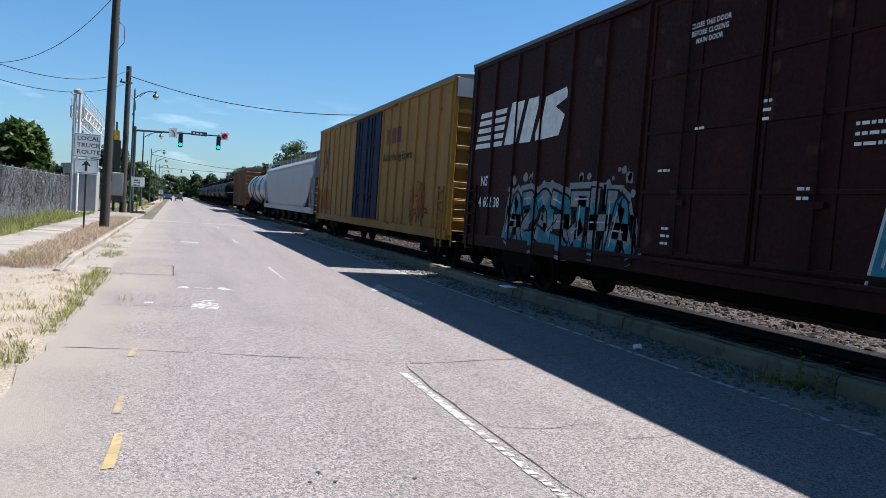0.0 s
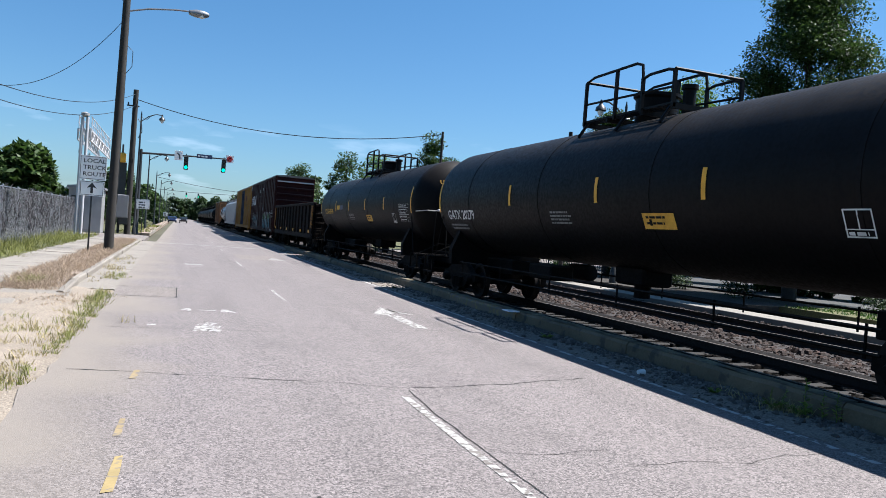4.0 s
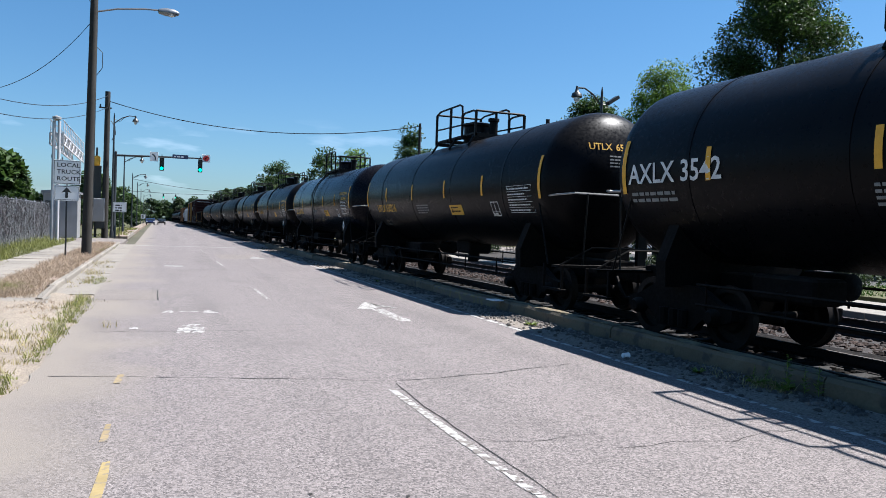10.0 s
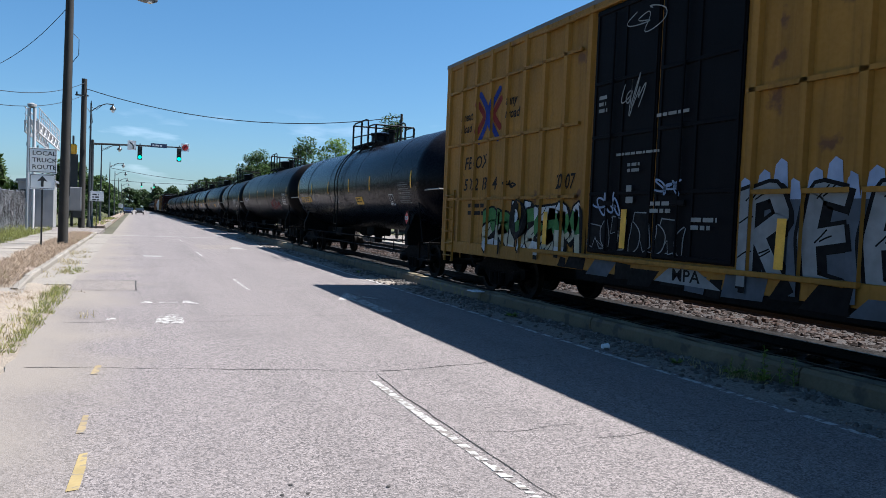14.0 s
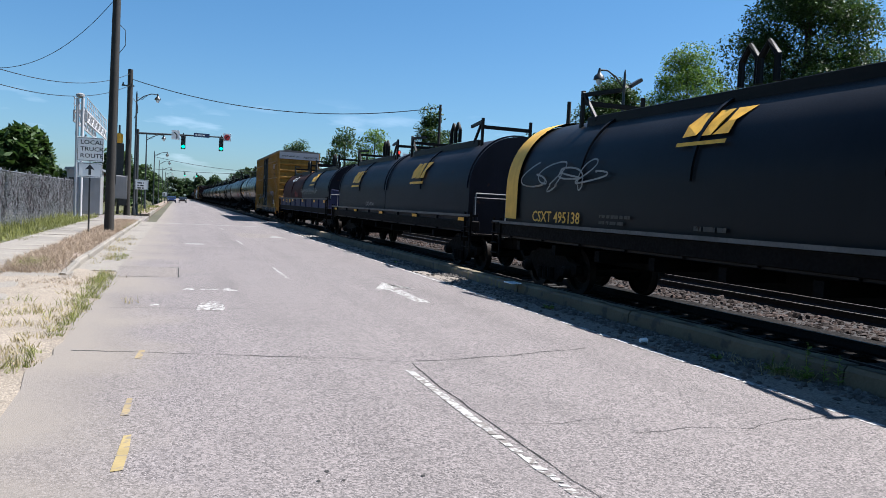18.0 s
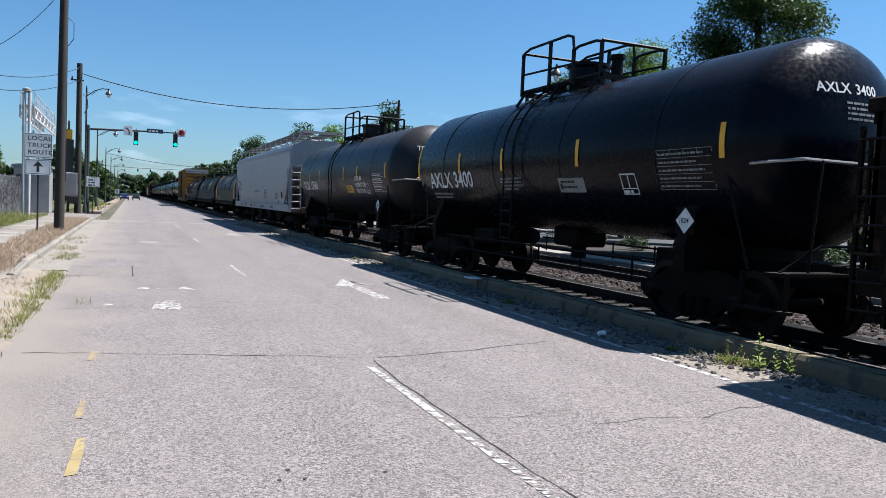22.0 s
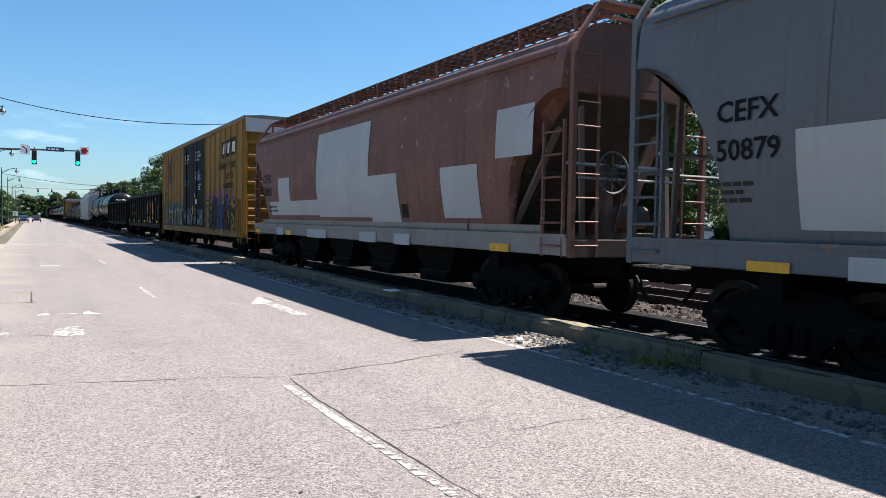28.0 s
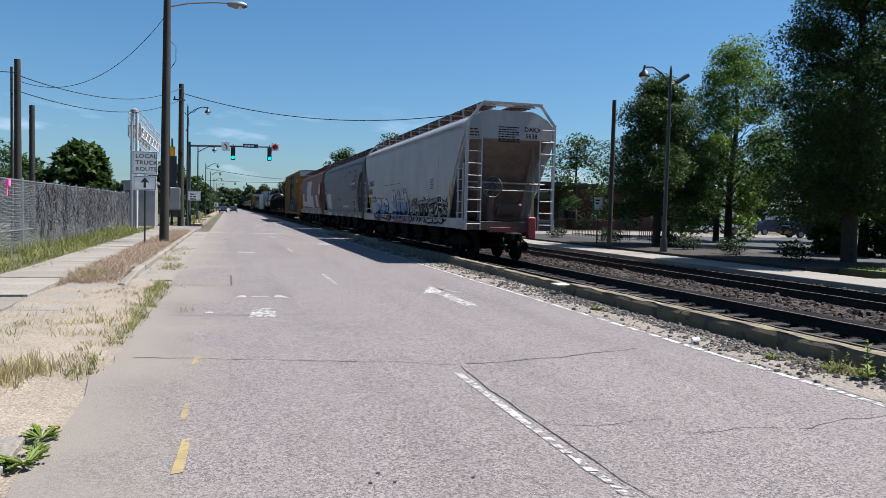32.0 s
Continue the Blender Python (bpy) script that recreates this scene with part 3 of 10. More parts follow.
def blade_line(kind, u, v, w, h, rng):
    """The middle line of one abstract sprayed stroke: a leaning flame, a curl or a low sweep."""
    lean, bend = rng.uniform(-.35, .35), rng.uniform(-.3, .3)
    out = []
    for i in range(15):
        s = i / 14
        if kind == 0:
            out.append((u + (lean * s + bend * math.sin(math.pi * s)) * w, v + h * s))
        elif kind == 1:
            a = math.pi * (1.35 * s - .15)
            out.append((u + w * .55 * math.cos(a) * (1 if bend > 0 else -1), v + h * (.42 + .5 * math.sin(a) - .3 * s)))
        else:
            out.append((u + w * (1.3 * s - .65), v + h * (.12 + .22 * math.sin(math.pi * s + bend * 4) + lean * .3 * s)))
    return out


def flame(put, line, width, grow, layer, bins, low, high, rng=None):
    """A stroke with pointed ends along a line; its pieces go to the builders in bins by height."""
    n = len(line) - 1
    edge = []
    for i, p in enumerate(line):
        q, r = line[max(0, i - 1)], line[min(n, i + 1)]
        dx, dy = r[0] - q[0], r[1] - q[1]
        l = math.hypot(dx, dy) or 1
        s = i / n
        h = width * .5 * min(1, 3.2 * s + .12) ** .6 * min(1, 2.4 * (1 - s) + .06) ** .8 + grow
        edge.append(((p[0] - dy / l * h, p[1] + dx / l * h), (p[0] + dy / l * h, p[1] - dx / l * h)))
    for i in range(n):
        m = line[i][1] + (rng.uniform(-.05, .05) * (high - low) if rng else 0)
        k = min(len(bins) - 1, max(0, int((m - low) / (high - low) * len(bins))))
        (a, b), (c, d) = edge[i], edge[i + 1]
        lay(bins[k], put, [b, d, c, a], layer)


BLOCKS = [
    [(0, 0), (.35, 0), (.4, .6), (.75, .55), (.8, 1), (.1, .95)],
    [(0, .1), (.8, 0), (.7, .3), (.45, .32), (.6, 1), (.15, .9)],
    [(.1, 0), (.6, .05), (.9, .5), (.6, 1), (.3, .9), (.55, .5), (0, .3)],
    [(0, 0), (.3, 0), (.5, .45), (.7, 0), (1, .1), (.75, 1), (.2, .95)],
    [(.2, 0), (.9, .1), (.65, .4), (1, .9), (.5, 1), (.4, .6), (0, .7)],
]


def grown(poly, d):
    """A polygon moved outwards by d."""
    n = len(poly)
    turn = sum(poly[i][0] * poly[(i + 1) % n][1] - poly[(i + 1) % n][0] * poly[i][1] for i in range(n))
    k = d if turn > 0 else -d
    out = []
    for i in range(n):
        (ax, ay), (bx, by), (cx, cy) = poly[i - 1], poly[i], poly[(i + 1) % n]
        l1, l2 = math.hypot(bx - ax, by - ay) or 1, math.hypot(cx - bx, cy - by) or 1
        nx, ny = (by - ay) / l1 + (cy - by) / l2, -(bx - ax) / l1 - (cx - bx) / l2
        l = math.hypot(nx, ny) or 1
        out.append((bx + nx / l * k * 1.25, by + ny / l * k * 1.25))
    return out


def slab_cut(poly, lo, hi):
    """The piece of a polygon between two heights."""
    for keep, h in ((lambda y: y >= lo, lo), (lambda y: y <= hi, hi)):
        out = []
        for i in range(len(poly)):
            p, q = poly[i - 1], poly[i]
            if keep(p[1]) != keep(q[1]):
                t = (h - p[1]) / (q[1] - p[1])
                out.append((p[0] + (q[0] - p[0]) * t, h))
            if keep(q[1]):
                out.append(q)
        poly = out
        if len(poly) < 3:
            return []
    return poly


def graffiti(car, put, u0, v0, width, height, n, fill, outline, rng, back=None, shine=None, fat=0.3, second=None, label="", bands=None, edge=.028, cast=None):
    """Overlapping abstract sprayed blocks, flames and curls: a haze, then each shape with its edge and its bands of colour. cast: fill by place instead of by height."""
    bands = bands or ([fill, second] if second else [fill])
    count = max(2, int(n * 2.2))
    step = width / count
    shapes = []
    for k in range(count):
        u = u0 + step * (k + .5) + rng.uniform(-.2, .2) * step
        h = height * (.74 + .26 * math.sin(math.pi * (k + .5) / count)) * rng.uniform(.75, 1.0)
        v = v0 + rng.uniform(0, .08) * height
        if k % 2 == 0:
            lean, flip, w = rng.uniform(-.25, .25), rng.choice((-1, 1)), step * rng.uniform(1.5, 2.1)
            shapes.append((1, [(u + (flip * (a - .5) + lean * (b - .5)) * w + rng.uniform(-.05, .05) * w, v + (b + rng.uniform(-.05, .05)) * h) for a, b in rng.choice(BLOCKS)], k / count))
        else:
            shapes.append((0, (blade_line(rng.choice((0, 0, 0, 0, 1, 2)), u, v, step * 1.7, h, rng), step * rng.uniform(.4, .8)), k / count))
    order = shapes[0::2] + shapes[1::2]
    haze, rim, fills, glint = MB(), MB(), [MB() for _ in bands], MB()
    for i, (kind, sh, place) in enumerate(order):
        z = .003 + .0008 * i
        pick = [fills[min(len(fills) - 1, int(place * len(fills)))]] if cast else fills
        if kind:
            big = grown(sh, edge)
            lay(rim, put, big, z)
            if back:
                h2 = grown(sh, edge + .05 + .035 * height)
                lay(haze, put, h2, .0004 + .0001 * i)
            for j, mb in enumerate(pick):
                piece = slab_cut(sh, v0 + height * (j / len(pick) if j else -9), v0 + height * ((j + 1) / len(pick) if j < len(pick) - 1 else 9))
                if piece:
                    lay(mb, put, piece, z + .0004)
            m = len(sh)
            mid = (sum(p[0] for p in sh) / m, sum(p[1] for p in sh) / m)
            cut = [sh[0], ((sh[0][0] + mid[0]) / 2, (sh[0][1] + mid[1]) / 2), mid]
            ribbon(put, cut, edge * .7, rim if not shine or rng.random() < .5 else glint, layer=z + .0006)
        else:
            line, w = sh
            if back:
                flame(put, line, w, edge + .05 + .03 * height, .0004 + .0001 * i, [haze], v0, v0 + height)
            flame(put, line, w, edge, z, [rim], v0, v0 + height)
            flame(put, line, w, -.2 * edge, z + .0004, pick, v0, v0 + height, rng)
            if shine and rng.random() < .5:
                flame(put, [(a + w * .12, b + .02) for a, b in line[3:11]], w * .16, .004, z + .0006, [glint], v0, v0 + height)
    if haze.v:
        tagged(part("graffiti_haze", haze, M["spray_" + back], car), kind="stuff")
    for _ in range(count // 2):
        p = (u0 + width * rng.random(), v0 + height * rng.choice((.05, .95)))
        q = (p[0] + rng.uniform(-1, 1) * step, p[1] + rng.uniform(-.12, .12) * height)
        ribbon(put, [p, ((p[0] + q[0]) / 2, (p[1] + q[1]) / 2 + .08 * height), q], edge * .8, rim, layer=.002)
    tagged(part("graffiti_outline", rim, M["spray_" + outline], car), kind="stuff")
    for i, (mb, colour) in enumerate(zip(fills, bands)):
        if mb.v:
            tagged(part("graffiti_fill", mb, M["spray_" + colour], car), label if i == 0 else "", kind="stuff")
    if glint.v:
        tagged(part("graffiti_shine", glint, M["spray_" + shine], car), kind="stuff")


GLYPHS = [
    [[(.85, .82), (.5, 1), (.15, .75), (.1, .35), (.35, .02), (.9, .12)]],
    [[(.12, 0), (.15, 1)], [(.15, .95), (.75, .9), (.8, .62), (.2, .5)], [(.45, .5), (.95, .02)]],
    [[(.05, 0), (.12, 1), (.5, .35), (.88, 1), (.95, 0)]],
    [[(.1, 1), (.15, 0)], [(.85, 1), (.9, 0)], [(.1, .5), (.9, .52)]],
    [[(.9, .95), (.15, .9), (.12, .05), (.95, .02)], [(.15, .5), (.75, .52)]],
    [[(.05, .02), (.45, 1), (.9, 0)], [(.2, .38), (.75, .36)]],
    [[(.9, .9), (.35, 1), (.12, .72), (.5, .5), (.88, .3), (.6, .02), (.08, .1)]],
    [[(.1, 1), (.12, .2), (.5, 0), (.88, .2), (.9, 1)]],
    [[(.05, 1), (.95, .95)], [(.5, .97), (.55, 0)], [(.5, .4), (.9, .2)]],
]


def bold(put, pts, width, layer, bins, low, high, rounds=2):
    """A broad stroke along a polyline; its pieces go to the builders in bins by height."""
    fine = []
    for (a, b), (c, d) in zip(pts, pts[1:]):
        k = max(1, int(math.hypot(c - a, d - b) / .06))
        fine += [(a + (c - a) * i / k, b + (d - b) * i / k) for i in range(k)]
    fine.append(pts[-1])
    for _ in range(rounds):
        fine = [fine[0]] + [((p[0] + 2 * q[0] + r[0]) / 4, (p[1] + 2 * q[1] + r[1]) / 4) for p, q, r in zip(fine, fine[1:], fine[2:])] + [fine[-1]]
    n, edge = len(fine), []
    for i, p in enumerate(fine):
        q, r = fine[max(0, i - 1)], fine[min(n - 1, i + 1)]
        dx, dy = r[0] - q[0], r[1] - q[1]
        l = math.hypot(dx, dy) or 1
        e = width / 2 if i in (0, n - 1) else 0
        s = -1 if i == 0 else 1
        x, y = p[0] + s * e * .6 * dx / l, p[1] + s * e * .6 * dy / l
        edge.append(((x - dy / l * width / 2, y + dx / l * width / 2), (x + dy / l * width / 2, y - dx / l * width / 2)))
    for i in range(n - 1):
        k = min(len(bins) - 1, max(0, int((fine[i][1] - low) / (high - low) * len(bins))))
        (a, b), (c, d) = edge[i], edge[i + 1]
        lay(bins[k], put, [b, d, c, a], layer)


def letters(car, put, u0, v0, width, height, n, bands, outline, rng, back=None, shine=None, weight=.3, edge=.04, shadow=.06, lean=.12, label="", rounds=2):
    """Sprayed bubble or block lettering of no known alphabet: haze, drop shadow, outline, banded fill and glints."""
    cell = width / n
    st = weight * cell
    haze, rim, fills, glint = MB(), MB(), [MB() for _ in bands], MB()
    for k in range(n):
        glyph, flip, sh = rng.choice(GLYPHS), rng.random() < .5, rng.uniform(-lean, lean)
        h = height * rng.uniform(.84, 1.0) - st - 2 * edge
        v = v0 + st / 2 + edge + rng.uniform(0, .05) * height
        z = .003 + .0012 * k
        lines = [[(u0 + cell * (k - .03 + 1.06 * ((1 - a) if flip else a)) + sh * b * h, v + (b + rng.uniform(-.05, .05)) * h) for a, b in line] for line in glyph]
        for line in lines:
            if back:
                bold(put, line, st + 2 * edge + .09 + .1 * height, .0004 + .0001 * k, [haze], v0, v0 + height, 3)
            if shadow:
                bold(put, [(a + shadow, b - shadow * .7) for a, b in line], st + 2 * edge, z, [rim], v0, v0 + height, rounds)
            bold(put, line, st + 2 * edge, z + .0003, [rim], v0, v0 + height, rounds)
        for line in lines:
            bold(put, line, st, z + .0007, fills, v0, v0 + height, rounds)
            if shine:
                m = line[0], line[1]
                bold(put, [(m[0][0] * (1 - t) + m[1][0] * t - st * .22, m[0][1] * (1 - t) + m[1][1] * t) for t in (.1, .5, .8)], max(.012, st * .1), z + .001, [glint], v0, v0 + height)
            if rng.random() < .6:
                a, b = line[len(line) // 2]
                bold(put, [(a - st * .4, b - st * .2), (a, b), (a + st * .3, b + st * .45)], edge * .5, z + .001, [rim], v0, v0 + height)
    if back:
        for _ in range(n * 5):
            a, b, r = u0 + width * rng.random(), v0 + height * rng.uniform(.8, 1.12), rng.uniform(.04, .13)
            lay(haze, put, [(a + r * math.cos(t) * rng.uniform(.7, 1), b + r * math.sin(t) * rng.uniform(.7, 1)) for t in (q * .7 for q in range(9))], .0003)
        tagged(part("graffiti_haze", haze, M["spray_" + back], car), kind="stuff")
    tagged(part("graffiti_outline", rim, M["spray_" + outline], car), kind="stuff")
    for i, (mb, colour) in enumerate(zip(fills, bands)):
        if mb.v:
            tagged(part("graffiti_fill", mb, M["spray_" + colour], car), label if i == 0 else "", kind="stuff")
    if glint.v:
        tagged(part("graffiti_shine", glint, M["spray_" + shine], car), kind="stuff")


def burner(car, put, strokes, colour, rng, width=.2, edge=.055, outline="black", back="violet", z=.006, label="", tips=True):
    """One big sprayed letter of sharp strokes: glow, heavy drop shadow, outline, fill, notches and fine cuts."""
    haze, rim, fill = MB(), MB(), MB()
    for k, line in enumerate(strokes):
        e = z + .0012 * k
        if back:
            bold(put, line, width + 2 * edge + .2, .0006 + .0001 * k, [haze], 0, 9, 3)
        bold(put, [(a + .09, b - .05) for a, b in line], width + 2 * edge, e, [rim], 0, 9, 1)
        bold(put, line, width + 2 * edge, e + .0003, [rim], 0, 9, 1)
    for k, line in enumerate(strokes):
        e = z + .0012 * len(strokes) + .0008 * k
        bold(put, line, width, e, [fill], 0, 9, 1)
        if tips:
            (a, b), (c, d) = line[-2], line[-1]
            l = math.hypot(c - a, d - b)
            ux, uy = (c - a) / l, (d - b) / l
            lay(rim, put, [(c - uy * width * .75, d + ux * width * .75), (c + ux * .26, d + uy * .26), (c + uy * width * .75, d - ux * width * .75)][::-1], e - .0006)
            lay(fill, put, [(c - uy * width * .5, d + ux * width * .5), (c + ux * .17, d + uy * .17), (c + uy * width * .5, d - ux * width * .5)][::-1], e + .0001)
        for _ in range(2):
            q = rng.uniform(.2, .8)
            m = (line[0][0] * (1 - q) + line[1][0] * q, line[0][1] * (1 - q) + line[1][1] * q)
            bold(put, [(m[0] - width * .45, m[1] - rng.uniform(.02, .08)), m, (m[0] + width * .3, m[1] + rng.uniform(.0, .1))], .02, e + .0005, [rim], 0, 9)
    if back:
        for line in strokes:
            for a, b in line:
                if b > 2.1:
                    for _ in range(3):
                        w, h, q = a + rng.uniform(-.2, .2), b + rng.uniform(.12, .42), rng.uniform(.03, .12)
                        lay(haze, put, [(w + q * math.cos(t), h + q * .8 * math.sin(t)) for t in (j * .7 for j in range(9))], .0012 + .00004 * len(haze.f) % .002)
        tagged(part("graffiti_haze", haze, M["spray_" + back], car), kind="stuff")
    tagged(part("graffiti_outline", rim, M["spray_" + outline], car), kind="stuff")
    tagged(part("graffiti_fill", fill, M["spray_" + colour], car), label, kind="stuff")


def puffs(car, put, u0, u1, v, r, n, colour, rng, label=""):
    """A row of rounded sprayed clouds with dark edges."""
    rim, fill = MB(), MB()
    for k in range(n):
        a, b, q = u0 + (u1 - u0) * (k + .5) / n + rng.uniform(-.05, .05), v + rng.uniform(-.3, .3) * r, r * rng.uniform(.7, 1.2)
        ring = lambda e: [(a + e * math.cos(t), b + e * math.sin(t)) for t in (j * .4488 for j in range(14))]
        lay(rim, put, ring(q + .014), .012 + .0008 * k)
        lay(fill, put, ring(q), .0124 + .0008 * k)
    tagged(part("graffiti_outline", rim, M["spray_black"], car), kind="stuff")
    tagged(part("graffiti_fill", fill, M["spray_" + colour], car), label, kind="stuff")


# ---- the large structure: ground, road, tracks, pavements ----
TX, T2 = 8.8, 13.45             # centre lines of the two tracks
RAIL = 0.05                     # height of the rail tops
rs = random.Random(5)

structure("ground", MB().box(-1500, 1500, -300, 2600, -0.6, -0.24), M["far_ground"], "flat dry ground out to the horizon", "ground")

# the carriageway, with a crumbled edge towards the verge
mb = MB()
ys = [-60 + i * 0.35 for i in range(230)] + [22 + i * 6 for i in range(180)]
for i, y in enumerate(ys):
    edge = -1.2 + (noise.noise((y * .9, 0, 0)) * .16 + noise.noise((y * 3.1, 4, 0)) * .1 + noise.noise((y * 7.1, 8, 0)) * .06 if y < 17 else 0)
    mb.v += [(edge, y, 0.0), (6.73, y, 0.0), (edge - .05, y, -.25), (6.73, y, -.25)]
    if i:
        k = 4 * i
        mb.f += [(k - 4, k - 3, k + 1, k), (k - 2, k - 4, k, k + 2)]
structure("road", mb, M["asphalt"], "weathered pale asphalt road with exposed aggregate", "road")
structure("cross_street", MB().box(-160, -2.0, 49.2, 60.0, -.25, -0.012).box(6.42, 7.2, 49, 60, -.2, .03).box(16, 160, 49, 60, -.2, .2), M["asphalt_patch"], "asphalt side street crossing the tracks", "road")

# seams, patches and cracks
mb = MB()
def crack(pts, w=0.014, jag=0.035, z=0.004):
    path = []
    for (a, b), (c, d) in zip(pts, pts[1:]):
        n = max(2, int(math.hypot(c - a, d - b) / .12))
        path += [(a + (c - a) * i / n, b + (d - b) * i / n) for i in range(n)]
    path.append(pts[-1])
    dx, dy = pts[-1][0] - pts[0][0], pts[-1][1] - pts[0][1]
    l = math.hypot(dx, dy)
    nx, ny = -dy / l, dx / l
    out = []
    for p in path:
        j = noise.noise((p[0] * 2.1, p[1] * 2.1, 1)) * jag * 2 + rs.uniform(-jag, jag) * .4
        ww = w * rs.uniform(.35, 1.2)
        out += [(p[0] + nx * (j - ww), p[1] + ny * (j - ww), z), (p[0] + nx * (j + ww), p[1] + ny * (j + ww), z)]
    mb.add(out, [(2 * i, 2 * i + 2, 2 * i + 3, 2 * i + 1) for i in range(len(path) - 1)])
crack([(-1.0, 8.42), (.6, 8.06), (1.9, 7.75), (2.45, 7.5), (3.1, 7.62), (3.8, 7.72), (5.0, 8.05)], .008)
crack([(2.45, 5.25), (2.97, 5.1), (3.42, 5.14), (3.45, 4.8), (4.15, 4.76), (4.82, 4.78), (5.6, 4.9)], .004, .06)
crack([(2.44, 7.42), (2.4, 7.0), (2.385, 6.0), (2.4, 5.0), (2.42, 4.0), (2.5, 2.6)], .007, .012)
for y in (15.95, 18.05):
    crack([(-1.25, y + .02), (0.06, y)], .02, .006)
crack([(0.06, 15.9), (.06, 18.05)], .018, .006)
for y in (22.4, 25.6, 30.5, 34.6, 40.2):
    crack([(-1.2, y), (2.2, y + .1), (5.4, y - .15)], .013, .03)
crack([(1.2, 12.1), (3.3, 11.9), (5.2, 12.3)], .006)
crack([(-.9, 11.6), (2.1, 11.4)], .008)
structure("road_crack", mb, M["crack"], "dark jagged cracks and patch seams in the asphalt", "crack")
mb = MB()
for a, b, c, d in ((-1.15, .04, 15.97, 18.03), (2.6, 4.6, 33, 37)):
    mb.add([(a, c, .003), (b, c, .003), (b, d, .003), (a, d, .003)], [(0, 1, 2, 3)])
structure("road_patch", mb, M["asphalt_patch"], "darker rectangular asphalt repair patches", "patch")

# painted lines and marks
def painted(name, polys, material, label, category="road marking"):
    m = MB()
    for p in polys:
        m.add([(x, y, .0045) for x, y in p], [tuple(range(len(p)))])
    return structure(name, m, material, label, category)
def worn_line(x, y0, y1, w, seg=.22, gap=.02):
    """A painted line split by slanted hairline breaks, with a few chips off its edges."""
    out, y = [], y0
    j = lambda k=.004: rs.uniform(-k, k)
    while y < y1:
        e = min(y1, y + seg * rs.uniform(.45, 1.3))
        a, b, sl = rs.uniform(0, .01), rs.uniform(0, .01), rs.uniform(.0, .03)
        if rs.random() < .14:
            b += rs.uniform(.01, .035)
        out.append([(x - w / 2 + a, y), (x + w / 2 - b, y - sl), (x + w / 2 - b + j(), (y + e) / 2 - sl), (x + w / 2 - b + j(), e - sl), (x - w / 2 + a + j(), e), (x - w / 2 + a + j(), (y + e) / 2)])
        y = e + rs.uniform(.004, gap)
    return out
dash = []
for k in range(0, 14):
    a = 4.02 + 12.0 * k
    if k == 0:
        dash += worn_line(2.3, a + 1.15, a + 3.13, .088, .24, .012) + worn_line(2.305, a + .1, a + 1.15, .08, .11, .035) + worn_line(2.315, a - .75, a + .1, .07, .07, .06)
    else:
        dash += worn_line(2.3, a, a + 2.6, .085, .2, .02)
dash += [[(x - .03, y), (x + .04, y + .02), (x + .05, y + .1), (x - .02, y + .12)] for x, y in ((2.33, 3.0), (2.3, 2.75), (2.36, 2.55))]
painted("lane_dash", dash, M["road_white"], "worn white dashed lane line")
painted("edge_line", worn_line(5.78, -20, 47, .095, .4, .14) + worn_line(5.76, 62, 300, .1, 3), M["edge_white"], "worn white edge line beside the gravel")
# straight arrow in the lane beside the tracks: head far, short tail; then lettering remnants
shaft = []
y = 12.3
while y < 14.1:
    e = y + rs.uniform(.1, .3)
    shaft.append([(4.04 + rs.uniform(0, .03), y), (4.33 - rs.uniform(0, .05), y - .05), (4.33 - rs.uniform(0, .04), e - .06), (4.05 + rs.uniform(0, .02), e - .01)])
    y = e + rs.uniform(.0, .02)
chips = [[(4.3 + .07 * k, 15.2 - .17 * k), (4.4 + .07 * k, 15.05 - .17 * k), (4.42 + .06 * k, 14.5 - .06 * k), (4.34 + .06 * k, 14.55 - .05 * k)] for k in range(5)]
painted("lane_arrow", [[(3.78, 14.2), (4.08, 14.15), (4.36, 14.55), (4.38, 15.1), (4.28, 15.5)]] + shaft + chips, M["road_white"], "worn white lane arrow painted on the asphalt")
painted("arrow_remnant", [[(.31, 11.35), (.5, 11.3), (.51, 11.5), (.33, 11.6)], [(.52, 11.3), (.7, 11.32), (.73, 11.62), (.56, 11.5)], [(.32, 11.62), (.52, 11.53), (.7, 11.66), (.74, 11.9), (.5, 11.95), (.35, 11.82)], [(.37, 12.0), (.66, 11.98), (.6, 12.12), (.42, 12.12)], [(.5, 12.16), (.7, 12.14), (.68, 12.24), (.52, 12.24)], [(-.35, 11.75), (-.22, 11.75), (-.22, 11.95), (-.34, 11.95)],
        [(.12, 13.8), (.34, 13.75), (.3, 14.1), (.2, 14.05)], [(.82, 13.75), (1.1, 13.65), (.95, 14.1), (.86, 14.1)], [(.4, 13.85), (.75, 13.85), (.75, 13.93), (.4, 13.93)]], M["road_white"], "worn remnants of a white turn arrow")
painted("far_arrow", [[(3.9, 33.5), (4.7, 33.3), (4.3, 35.6)], [(.3, 27), (.9, 26.9), (.9, 27.6), (.3, 27.6)]], M["road_faded"], "worn white lane arrows before the junction")
painted("stop_bar", [[(-1.1, 46.2), (5.6, 46.2), (5.6, 46.8), (-1.1, 46.8)]], M["road_faded"], "worn white stop line across the lanes")
painted("survey_mark", [[(-.335, 4.7), (-.265, 4.72), (-.25, 5.1), (-.255, 5.42), (-.305, 5.4), (-.32, 5.05)]], M["road_yellow"], "short sprayed yellow survey mark on the asphalt")
painted("survey_mark_faint", [[(-.37, 7.95), (-.3, 7.95), (-.28, 8.4), (-.34, 8.4)], [(-.36, 5.9), (-.3, 5.9), (-.3, 6.4), (-.34, 6.4)]], M["road_yellow_faint"], "faint rubbed yellow survey marks on the asphalt")
